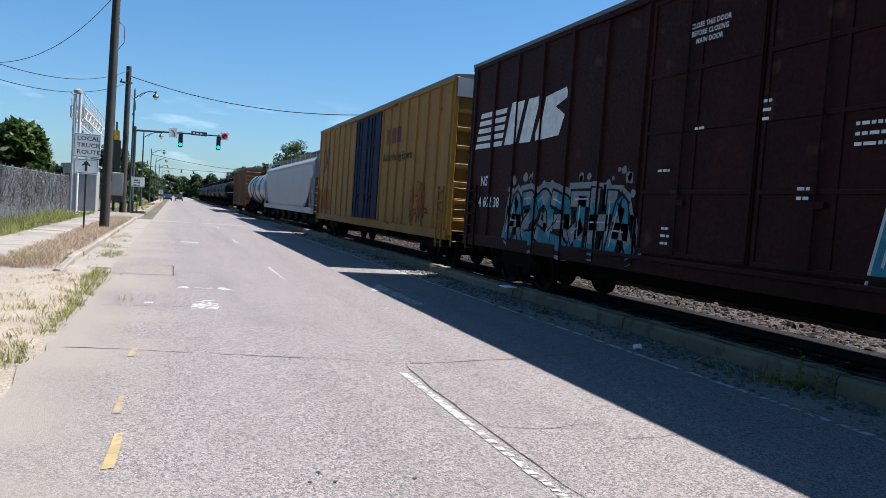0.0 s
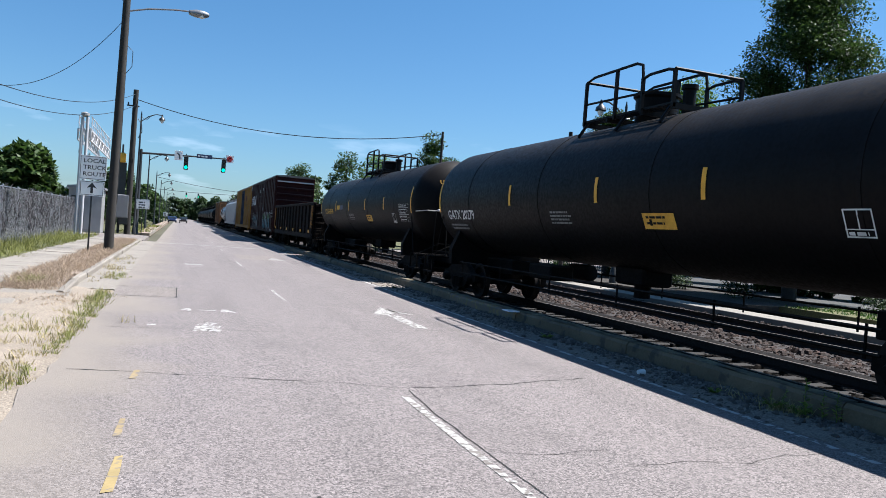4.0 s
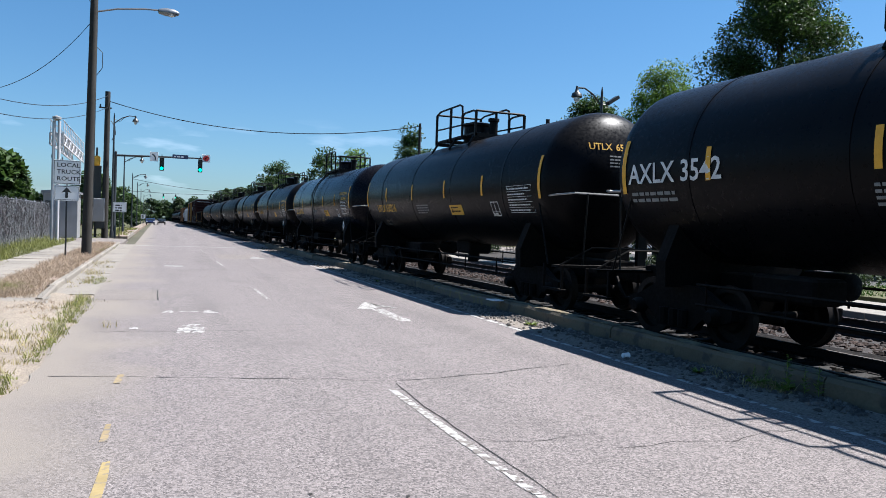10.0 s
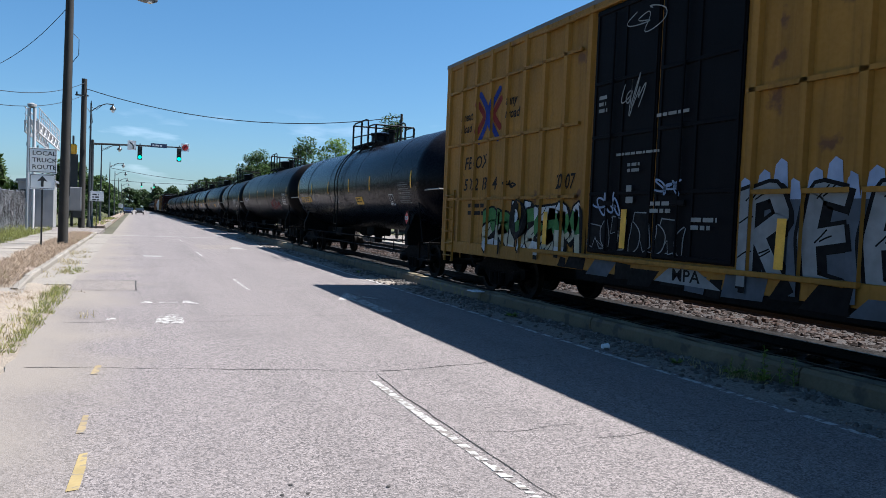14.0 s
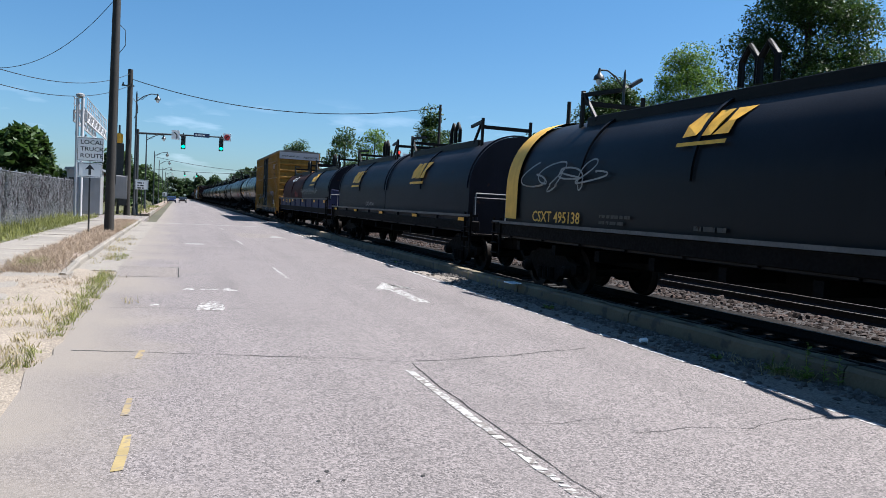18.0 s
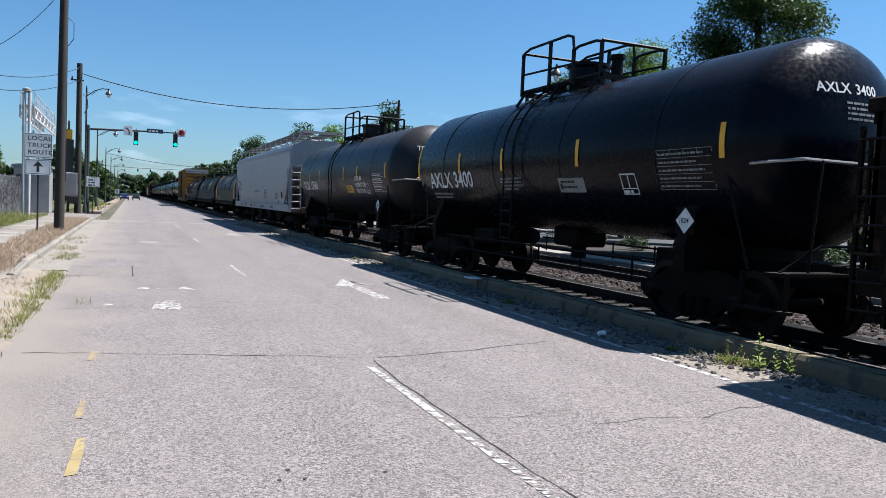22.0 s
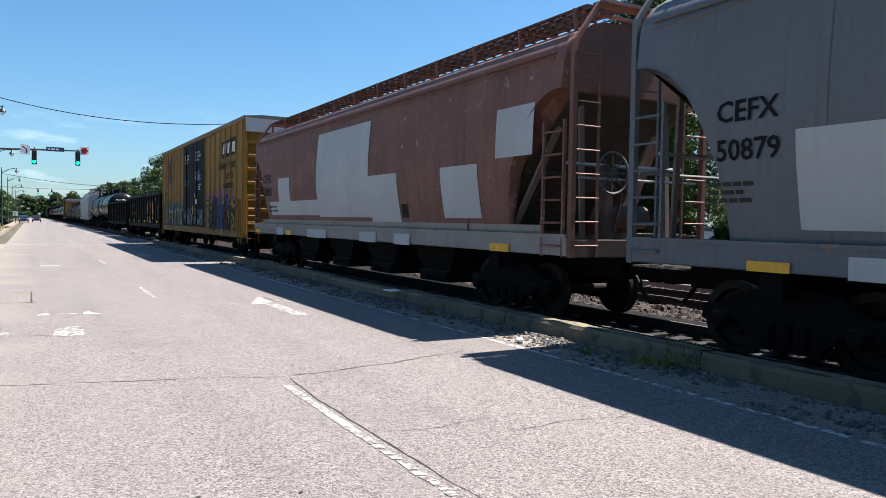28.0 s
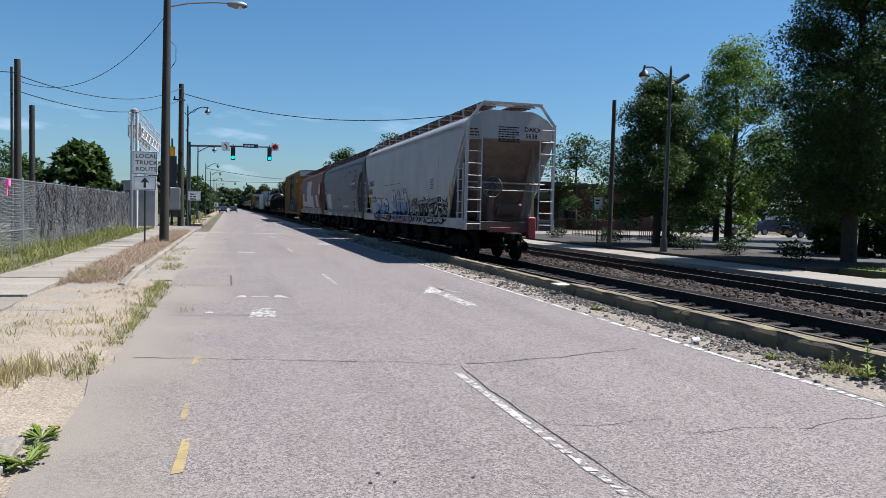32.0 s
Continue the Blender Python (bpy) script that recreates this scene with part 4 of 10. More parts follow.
painted("tar_spot", [[(x + r * math.cos(t) * rs.uniform(.6, 1), y + r * 1.2 * math.sin(t) * rs.uniform(.6, 1)) for t in (k * .9 for k in range(7))] for x, y, r in ((.97, 6.95, .012), (.93, 4.45, .02), (.85, 4.3, .018), (1.0, 4.28, .015), (1.5, 4.25, .018), (3.6, 7.1, .012), (2.9, 10, .012))], M["crack"], "small dark tar spots on the road", "stain")

# left side: sand shoulder, gutter, kerb, verge, pavement slabs, grass
mb = MB()
nx, ny = 24, 90
for j in range(ny + 1):
    y = -10 + 27.2 * j / ny
    for i in range(nx + 1):
        x = -4.75 + 3.75 * i / nx
        fade = min(1, max(0, (x + 1.6) / -.5)) if x > -2.1 else 1
        z = -.012 + .05 * fade + .035 * noise.noise((x * 1.1, y * 1.1, 0)) * fade + .012 * noise.noise((x * 5, y * 5, 3))
        if x > -1.35:
            z = min(z, -.02 + .018 * noise.noise((x * 2, y * 2, 7)) + (.026 if -1.3 < x < -1.15 else 0))
        if x < -3.2:
            z = -.05
        mb.v.append((x, y, z))
mb.f = [(j * (nx + 1) + i, j * (nx + 1) + i + 1, (j + 1) * (nx + 1) + i + 1, (j + 1) * (nx + 1) + i) for j in range(ny) for i in range(nx)]
structure("sand_shoulder", mb, M["sand"], "bare sandy dirt shoulder with scattered weeds", "dirt")
mb = MB()
for k in range(10):
    mb.box(-2.02, -1.2, 17.1 + 3.1 * k, 17.1 + 3.1 * (k + 1) - .03, -.2, .002 - .002 * (k % 2))
structure("gutter", mb, M["concrete"], "pale concrete gutter strip", "gutter")
vg = MB()
for k in range(14):
    yy = 15.7 + .25 * k
    w, z = min(1, .35 + .2 * k), min(.1, .012 + .012 * k)
    vg.v += [(-2.7 - .55 * w, yy, z), (-2.7 + .55 * w, yy, z)]
    if k:
        vg.f.append((2 * k - 2, 2 * k - 1, 2 * k + 1, 2 * k))
structure("verge_toe", vg, M["verge_soil"], "dirt verge running out to the shoulder", "verge")
structure("verge", MB().box(-3.25, -2.14, 18.95, 48, -.2, .1).box(-3.25, -2.14, 63, 200, -.2, .1), M["verge_soil"], "raised dirt verge behind the kerb", "verge")
mb = MB()
nx2, ny2 = 12, 60
for j in range(ny2 + 1):
    y = -20 + 69 * j / ny2
    for i in range(nx2 + 1):
        x = -40 + 35.3 * (i / nx2) ** .6
        mb.v.append((x, y, .06 + .05 * noise.noise((x * .7, y * .7, 2))))
mb.f = [(j * (nx2 + 1) + i, j * (nx2 + 1) + i + 1, (j + 1) * (nx2 + 1) + i + 1, (j + 1) * (nx2 + 1) + i) for j in range(ny2) for i in range(nx2)]
mb.box(-60, -4.7, 61, 400, -.2, .08)
structure("lawn", mb, M["grass_soil"], "rough grass beside the pavement and fence", "grass")

# ballast bed, platform and car park on the far side of the tracks
def ballast_sheet(x0, x1, nx, name, material, label):
    sheet, ny = MB(), 300
    for j in range(ny + 1):
        y = -50 + 0.45 * j if j < 220 else 49 + (j - 219) * 9
        for i in range(nx + 1):
            x = x0 + (x1 - x0) * i / nx
            d = min(abs(x - TX), abs(x - T2))
            z = -.18 + (.0 if d < 1.3 else .11) + .018 * noise.noise((x * 4, y * 4, 0))
            sheet.v.append((x, y, z))
    sheet.f = [(j * (nx + 1) + i, j * (nx + 1) + i + 1, (j + 1) * (nx + 1) + i + 1, (j + 1) * (nx + 1) + i) for j in range(ny) for i in range(nx)]
    structure(name, sheet, M[material], label, "ballast")
# dark sheet over the strip that lies in the wagons' shade
ballast_sheet(6.98, 10.68, 13, "ballast_near", "shaded_ballast", "near-track ballast, its colour darkened for the train's shade")
ballast_sheet(10.68, 15.07, 15, "ballast_bed", "ballast", "reddish brown crushed stone ballast bed")
mb = MB()
for k in range(34):
    mb.box(15.15, 18.35 if k < 18 else 17.2, -20 + 2 * k, -20 + 2 * k + 1.985, -.2, .11, .012)
structure("platform", mb, M["platform_concrete"], "sunlit pale concrete platform path along the tracks", "platform")
structure("planting_bed", MB().box(17.21, 22.2, 18.51, 48.5, -.2, .2), M["mulch"], "shaded mulch bed under the trees", "ground")
structure("platform_lawn", MB().box(18.5, 25.5, -20, 18.5, -.2, .215), M["grass_soil"], "sunlit lawn beside the platform", "grass")
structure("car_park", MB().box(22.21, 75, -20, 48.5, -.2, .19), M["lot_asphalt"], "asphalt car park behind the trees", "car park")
structure("far_platform_side", MB().box(15.3, 75, 61, 220, -.2, .15), M["grass_soil"], "grass beyond the side street", "grass")

# ---- rolling stock ----
TRUCK = {}
def truck_meshes():
    """Meshes of a freight bogie that all wagons share."""
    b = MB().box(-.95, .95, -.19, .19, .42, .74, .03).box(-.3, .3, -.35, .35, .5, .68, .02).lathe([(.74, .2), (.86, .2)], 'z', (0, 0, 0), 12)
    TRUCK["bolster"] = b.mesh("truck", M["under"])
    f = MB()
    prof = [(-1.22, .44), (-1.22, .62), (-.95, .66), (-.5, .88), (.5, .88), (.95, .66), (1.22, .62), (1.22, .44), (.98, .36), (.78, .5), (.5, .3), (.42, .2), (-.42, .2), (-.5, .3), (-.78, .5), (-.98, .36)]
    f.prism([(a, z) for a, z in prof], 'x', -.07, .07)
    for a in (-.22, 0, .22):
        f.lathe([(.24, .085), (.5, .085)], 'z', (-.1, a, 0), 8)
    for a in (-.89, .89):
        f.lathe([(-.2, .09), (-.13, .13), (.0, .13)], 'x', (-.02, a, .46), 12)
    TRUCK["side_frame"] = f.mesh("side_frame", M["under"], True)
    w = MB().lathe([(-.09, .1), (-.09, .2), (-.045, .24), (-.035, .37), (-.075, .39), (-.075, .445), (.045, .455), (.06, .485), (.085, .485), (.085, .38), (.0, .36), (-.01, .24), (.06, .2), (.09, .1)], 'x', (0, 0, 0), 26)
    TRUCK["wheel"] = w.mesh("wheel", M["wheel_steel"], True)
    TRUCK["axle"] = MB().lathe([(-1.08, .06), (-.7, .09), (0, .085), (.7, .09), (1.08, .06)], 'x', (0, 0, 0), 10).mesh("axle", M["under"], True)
    c = MB().box(-.16, .16, -.5, .22, .74, .98, .03).box(-.2, .2, .2, .5, .72, 1.0, .05).box(-.17, -.04, .48, .62, .74, .98, .03).box(.08, .2, .44, .58, .74, .98, .03)
    c.tube([(.28, .1, .8), (.33, .3, .6), (.3, .45, .42), (.25, .6, .44)], .035, 6)
    TRUCK["coupler"] = c.mesh("coupler", M["under"])
truck_meshes()


def running_gear(car, ytruck, yend):
    """Two bogies and the couplers of a wagon."""
    for s in (-1, 1):
        t = part("truck", TRUCK["bolster"], None, car, loc=(0, s * ytruck, 0))
        for k in (-1, 1):
            part("side_frame", TRUCK["side_frame"], None, t, loc=(k * 1.02, 0, 0), rot=(0, 0, 0 if k < 0 else 180))
            part("axle", TRUCK["axle"], None, t, loc=(0, k * .89, .46))
            for j in (-1, 1):
                part("wheel", TRUCK["wheel"], None, t, loc=(j * .755, k * .89, .46), rot=(0, 0, 180 if j < 0 else 0))
        part("coupler", TRUCK["coupler"], None, car, loc=(0, s * (yend - .1), 0), rot=(0, 0, 0 if s > 0 else 180))


def ladder(car, x, y0, y1, z0, z1, n, material, r=.018, name="ladder", posts=True):
    """A ladder on a wagon side (y0 to y1 wide) or, with y0 == y1, none."""
    mb = MB()
    if posts:
        for y in (y0, y1):
            mb.box(x - .025, x + .025, y - .02, y + .02, z0, z1)
    for k in range(n):
        z = z0 + (z1 - z0) * (k + .5) / n
        mb.tube([(x, y0, z), (x - .06, y0 + .02, z), (x - .06, y1 - .02, z), (x, y1, z)], r, 5)
    return part(name, mb, M[material], car)


def end_ladder(car, y, x0, x1, z0, z1, n, material, s):
    mb = MB()
    for x in (x0, x1):
        mb.box(x - .018, x + .018, y - .018, y + .018, z0, z1)
    for k in range(n):
        z = z0 + (z1 - z0) * (k + .5) / n
        mb.tube([(x0, y, z), (x0 + .02, y + .06 * s, z), (x1 - .02, y + .06 * s, z), (x1, y, z)], .013, 5)
    return part("end_ladder", mb, M[material], car)


def side_put(xs, y0, lift=0.006, rib=None):
    """Lays (u, v) on a wagon's side that faces the road: u runs to its rear from y0, v is the height. xs(v): distance of the side from the centre."""
    def put(u, v, layer=0.0, at=None):
        e = rib(y0 - (u if at is None else at)) if rib else 0
        return (-(xs(v) + e + lift + layer), y0 - u, v)
    return put


def end_put(ye, x0, lift=.006):
    return lambda u, v, layer=0.0: (x0 + u, ye - lift - layer, v)


CARS = []
def wagon(name, label, category, front):
    """A wagon whose front end lies at front, in metres along the track at the start of the clip."""
    ob = thing(name, label, category, "wagons of the freight train", at=(TX, front, RAIL))
    CARS.append((ob, front))
    return ob


def tank_car(front, L, R=1.49, zc=2.72, material="tank_black", marks="", mark_colour="stencil_yellow", stripes=(), tables=1, placard="", extra="", panel="yellow", label="", logo="", seam=4, mark_v=None, seed=1, mark_size=.25, mark_u=1.4, content="", dome=0.0, rear_mark=True, ladder_side=True):
    """A tank wagon, L long over the heads; its front head lies at front."""
    rng = random.Random(seed)
    car = wagon("tank_wagon", label or "black steel tank wagon with top platform and yellow reflective stripes", "tank wagon", front)
    half, cy = L / 2, -L / 2
    m = M[material]
    # shell with elliptical heads, barrel along y, centred at cy
    prof = []
    for k in range(11):
        a = math.pi / 2 * k / 10
        prof.append((-half + .78 * (1 - math.cos(a)), max(.02, R * math.sin(a))))
    prof += [(-a, r) for a, r in reversed(prof)]
    part("tank_shell", MB().lathe(prof, 'y', (0, cy, zc), 56), m, car, smooth=True)
    for k in range(seam):
        y = cy - half + 1.0 + (L - 2.0) * (k + .5) / seam
        part("shell_band", MB().lathe([(-.04, R - .01), (-.035, R + .008), (.035, R + .008), (.04, R - .01)], 'y', (0, y, zc), 56), m, car, smooth=True)
    xs = lambda v: math.sqrt(max(.01, R * R - (v - zc) ** 2))

    def put_at(y0):
        def put(u, v, layer=0.0):
            t = (v - zc) / R
            r = R + .012 + layer
            return (-r * math.cos(t), y0 - u, zc + r * math.sin(t))
        return put
    put = put_at(0)
    for u in stripes:
        edge = u < .9 or u > L - .9
        mb = MB()
        a, b = (zc - .4, zc + .5) if edge else (zc - .26, zc + .22)
        n = 6
        for k in range(n):
            v0, v1 = a + (b - a) * k / n, a + (b - a) * (k + 1) / n
            mb.add([put(u, v0), put(u + .1, v0), put(u + .1, v1), put(u, v1)], [(0, 1, 2, 3)])
        part("reflective_stripe", mb, M["reflective_yellow"], car)
    mv = mark_v or zc - .6
    if marks:
        shift = 0.0
        for nm, word in zip(("reporting_mark", "car_number"), marks.split()):
            part(nm, write(put, word, mark_u + shift, mv, mark_size, .98), M[mark_colour], car)
            shift += (max(a for a, b in text_shape(word)[0]) * .98 + .4) * mark_size
        if marks.startswith("UTLX"):
            part("slogan", write(put, "THE TANK CAR PEOPLE", mark_u + .03, mv - .18, .09, .95), M["stencil_dim"], car, "faded slogan under the wagon number")
            for k in range(2):
                part("load_line", bars(put, mark_u + .06, mv - .38 - .15 * k, 1.8, 1, .075, rng), M["stencil_dim"], car)
        else:
            part("load_line", bars(put, mark_u + .05, mv - .2, 1.4, 2, .055, rng), M["stencil_grey"], car)
        part("small_print", bars(put, L * .42, zc - .45, 1.0, 4, .04, rng), M["stencil_grey"], car)
    if tables:
        ZT = zc - .1
        y = L - 2.3
        mb = MB()
        for k in range(6):
            mb.add([put(y, ZT - k * .12), put(y + 1.15, ZT - k * .12), put(y + 1.15, ZT + .008 - k * .12), put(y, ZT + .008 - k * .12)], [(0, 1, 2, 3)])
        for k in range(5):
            uu = y + 1.15 * k / 4
            mb.add([put(uu, ZT - .6), put(uu + .009, ZT - .6), put(uu + .009, ZT + .008), put(uu, ZT + .008)], [(0, 1, 2, 3)])
        bars(put, y + .04, ZT - .075, 1.0, 5, .03, rng, mb, gap=3.0)
        part("test_table", mb, M["stencil_white" if rng.random() < .6 else "stencil_grey"], car, "white stencilled test table")
        q = MB()
        u = y - .95
        for a, b, c, d in ((u, u + .4, zc - .78, zc - .76), (u, u + .4, zc - .44, zc - .42), (u, u + .02, zc - .78, zc - .42), (u + .38, u + .4, zc - .78, zc - .42), (u + .19, u + .21, zc - .68, zc - .42), (u, u + .4, zc - .68, zc - .665)):
            q.add([put(a, c), put(b, c), put(b, d), put(a, d)], [(0, 1, 2, 3)])
        bars(put, u + .04, zc - .75, .3, 1, .045, rng, q)
        part("maintenance_panel", q, M["stencil_white"], car)
    if panel:
        u = L * .6
        q = MB().add([put(u, zc - .74), put(u + .85, zc - .74), put(u + .85, zc - .46), put(u, zc - .46)], [(0, 1, 2, 3)])
        part("notice_panel", q, M["stencil_yellow" if panel == "yellow" else "stencil_grey"], car, "bright notice panel on the tank side")
        part("notice_print", bars(lambda a, b, layer=0: put(a, b, .004), u + .1, zc - .55, .6, 2, .04, rng, gap=1.6), M["stencil_black"], car)
    if extra:
        mb = MB()
        for k, line in enumerate(extra.split("|")):
            write(put, line, L - 4.4, zc - .3 - .22 * k, .15, 1.0, mb=mb)
        part("content_lettering", mb, M["stencil_white"], car)
    if logo == "script":
        part("logo_block", MB().add([put(4.9, zc - .2), put(5.55, zc - .2), put(5.6, zc), put(4.95, zc)], [(0, 1, 2, 3)]), M["stencil_yellow"], car)
        part("logo_block", MB().add([put(5.6, zc - .2), put(6.25, zc - .2), put(6.3, zc), put(5.65, zc)], [(0, 1, 2, 3)]), M["sign_blue"], car)
    if content:
        for k, line in enumerate(content.split("|")):
            w = .062 * .72 * 1.9 * len(line)
            part("content_lettering", write(put, line, L - 1.65 - w * .5, zc + .16 - .2 * k, .12, .72, .15), M[mark_colour if mark_colour != "stencil_white" else "stencil_grey"], car)
    if placard:
        u, v, s = L - 1.6, zc - 1.13, .19
        put = lambda a, b, layer=0.0: (-1.47 - layer, -a, b)
        part("placard_holder", MB().box(-1.465, -1.44, -u - .2, -u + .2, v - .2, v + .2), M["under"], car)
        part("placard", MB().add([put(u, v - s), put(u + s, v), put(u, v + s), put(u - s, v)], [(0, 1, 2, 3)]), M["placard_red" if placard == "1170" else "stencil_white"], car, "diamond hazard placard")
        mbp = MB().add([put(u - .13, v - .05, .004), put(u + .13, v - .05, .004), put(u + .13, v + .05, .004), put(u - .13, v + .05, .004)], [(0, 1, 2, 3)])
        part("placard_field", mbp, M["stencil_white"], car)
        part("placard_number", write(lambda a, b, layer=0: put(a, b, .008), placard, u - .12, v - .035, .075, .95), M["stencil_black"], car)
    if rear_mark and marks:
        # marks on the head that shows to the rear
        def head(u, v, layer=0.0):
            r = min(R * .98, math.hypot(u, v - zc))
            return (u, -L + .78 * (1 - math.sqrt(1 - (r / R) ** 2)) - .012, v)
        shift = 0.0
        for nm, word in zip(("head_mark", "head_number"), marks.split()):
            part(nm, write(head, word, -.72 + shift, zc + .62, .135, 1.0), M[mark_colour], car)
            shift += (max(a for a, b in text_shape(word)[0]) + .6) * .135
        part("head_print", bars(head, -.3, zc + .48, .6, 4, .03, rng, gap=1.3), M["stencil_grey"], car)
    # platform and dome on top
    zt = zc + R
    P = 1.5
    part("dome", MB().lathe([(-.1, .42), (.42, .42), (.46, .47), (.52, .47), (.56, .3), (.6, .05)], 'z', (0, cy + dome, zt), 20), m, car, smooth=True)
    part("valve", MB().lathe([(-.1, .12), (.5, .12), (.52, .16), (.6, .16), (.62, .05)], 'z', (.1, cy + dome - .85, zt), 12), M["black_rail"], car, smooth=True)
    mb = MB()
    for x0 in (-.74, .44):
        for k in range(4):
            mb.box(x0 + .08 * k, x0 + .03 + .08 * k, cy + dome - P, cy + dome + P, zt + .06, zt + .1)
    for y in (-P, -.6, .6, P):
        mb.box(-.76, .76, cy + dome + y - .03, cy + dome + y + .03, zt - .03, zt + .07)
    for x in (-.7, .7):
        for y in (-P + .1, 0, P - .1):
            mb.tube([(x, cy + dome + y, zt + .05), (x * 1.3, cy + dome + y, zt - .28)], .035, 5)
    part("platform_grating", mb, M["black_rail"], car)
    for x in (-.74, .74):
        for y, hh in ((-P, .66), (-.55, .68), (.35, .98), (P, .92)):
            part("rail_post", MB().box(x - .03, x + .03, cy + dome + y - .03, cy + dome + y + .03, zt, zt + hh), M["black_rail"], car)
        part("guard_rail", MB().tube([(x, cy + dome - P, zt + .5), (x, cy + dome - P + .02, zt + .66), (x, cy + dome - P + .2, zt + .7), (x, cy + dome - .75, zt + .7), (x, cy + dome - .58, zt + .66)], .03, 6), M["black_rail"], car)
        part("guard_rail", MB().tube([(x, cy + dome - .55, zt + .66), (x, cy + dome - .5, zt + .93), (x, cy + dome - .3, zt + .99), (x, cy + dome + P - .3, zt + .99), (x, cy + dome + P - .04, zt + .93), (x, cy + dome + P, zt + .5)], .03, 6), M["black_rail"], car)
        part("guard_rail", MB().tube([(x, cy + dome - P, zt + .36), (x, cy + dome + P, zt + .45)], .024, 5), M["black_rail"], car)
    for s, hh in ((-1, .68), (1, .93)):
        part("guard_rail", MB().tube([(-.74, cy + dome + P * s, zt + hh), (.74, cy + dome + P * s, zt + hh)], .03, 6), M["black_rail"], car)
    if ladder_side:
        mb = MB()
        path = [(-(R + .12) * math.cos(t), zc + (R + .12) * math.sin(t)) for t in (-.25 + 1.55 * k / 10 for k in range(11))]
        for y in (cy + dome + .2, cy + dome + .62):
            mb.tube([(-(R + .1), y, 1.0)] + [(x, y, z) for x, z in path], .022, 5)
        for k in range(5):
            z = 1.05 + .28 * k
            mb.tube([(-(R + .1), cy + dome + .2, z), (-(R + .1), cy + dome + .62, z)], .014, 4)
        for x, z in path[1::2]:
            mb.tube([(x, cy + dome + .2, z), (x, cy + dome + .62, z)], .014, 4)
        part("ladder", mb, M["black_rail"], car)
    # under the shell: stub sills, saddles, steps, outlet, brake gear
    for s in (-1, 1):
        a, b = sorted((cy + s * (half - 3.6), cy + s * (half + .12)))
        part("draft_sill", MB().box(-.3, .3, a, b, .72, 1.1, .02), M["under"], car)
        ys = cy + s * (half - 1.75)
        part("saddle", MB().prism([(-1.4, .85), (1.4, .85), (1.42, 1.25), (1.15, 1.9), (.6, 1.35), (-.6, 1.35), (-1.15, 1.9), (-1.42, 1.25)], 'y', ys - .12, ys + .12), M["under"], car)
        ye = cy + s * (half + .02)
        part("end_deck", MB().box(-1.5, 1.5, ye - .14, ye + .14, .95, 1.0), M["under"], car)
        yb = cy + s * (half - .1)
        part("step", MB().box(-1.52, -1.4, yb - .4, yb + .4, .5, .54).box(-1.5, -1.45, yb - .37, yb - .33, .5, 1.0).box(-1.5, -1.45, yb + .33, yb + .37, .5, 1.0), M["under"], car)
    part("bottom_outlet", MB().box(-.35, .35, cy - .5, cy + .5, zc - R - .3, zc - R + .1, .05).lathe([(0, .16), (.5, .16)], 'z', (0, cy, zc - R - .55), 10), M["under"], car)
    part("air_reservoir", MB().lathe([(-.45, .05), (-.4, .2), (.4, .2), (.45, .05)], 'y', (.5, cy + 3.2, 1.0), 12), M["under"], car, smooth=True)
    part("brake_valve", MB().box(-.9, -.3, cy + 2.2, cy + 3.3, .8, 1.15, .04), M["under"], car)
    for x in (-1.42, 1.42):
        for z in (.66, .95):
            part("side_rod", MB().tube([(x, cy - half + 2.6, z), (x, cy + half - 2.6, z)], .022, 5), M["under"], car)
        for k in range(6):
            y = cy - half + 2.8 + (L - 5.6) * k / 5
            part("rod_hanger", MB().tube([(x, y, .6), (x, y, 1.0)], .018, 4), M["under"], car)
    for s in (-1, 1):
        ye = cy + s * (half + .05)
        mb = MB().tube([(-1.35, ye - 1.0 * s, zc - .35), (-1.38, ye - .3 * s, zc - .33), (-1.2, ye + .08 * s, zc - .3), (1.2, ye + .08 * s, zc - .3), (1.38, ye - .3 * s, zc - .33)], .022, 6)
        part("end_handrail", mb, M["steel_rod"], car)
        mb = MB().tube([(-.9, ye, 1.0), (-.9, ye + .1 * s, zc - .3)], .02, 5).tube([(.9, ye, 1.0), (.9, ye + .1 * s, zc - .3)], .02, 5)
        mb.tube([(-1.4, ye - .5 * s, 1.0), (-1.4, ye - 1.0 * s, zc - .35)], .018, 5).tube([(-1.4, ye + .0 * s, 1.0), (-.7, ye + .02 * s, 1.35), (.7, ye + .02 * s, 1.35)], .018, 5)
        part("end_stanchion", mb, M["black_rail"], car)
    mb = MB().tube([(.55 + .28 * math.cos(a), cy - half - .02, 1.95 + .28 * math.sin(a)) for a in (k * math.pi / 12 for k in range(25))], .02, 5).tube([(.3, cy - half - .02, 1.95), (.8, cy - half - .02, 1.95)], .015, 4).tube([(.55, cy - half - .02, 1.7), (.55, cy - half - .02, 2.2)], .015, 4).box(.45, .65, cy - half, cy - half + .1, 1.0, 1.95)
    part("brake_wheel", mb, M["black_rail"], car)
    gear_at(car, cy, half - 1.75, half + .35)
    return car


def gear_at(car, cy, ytruck, yend):
    before = set(car.children)
    running_gear(car, ytruck, yend)
    for o in car.children:
        if o not in before:
            o.location.y += cy


def bearers(car, w, L, n, z0, z1):
    """Cross members under a wagon."""
    me = MB().box(-w, w, -.08, .08, z0, z1).mesh("cross_bearer", M["under"])
    for k in range(n):
        part("cross_bearer", me, None, car, loc=(0, -1.2 - (L - 2.4) * k / (n - 1), 0))


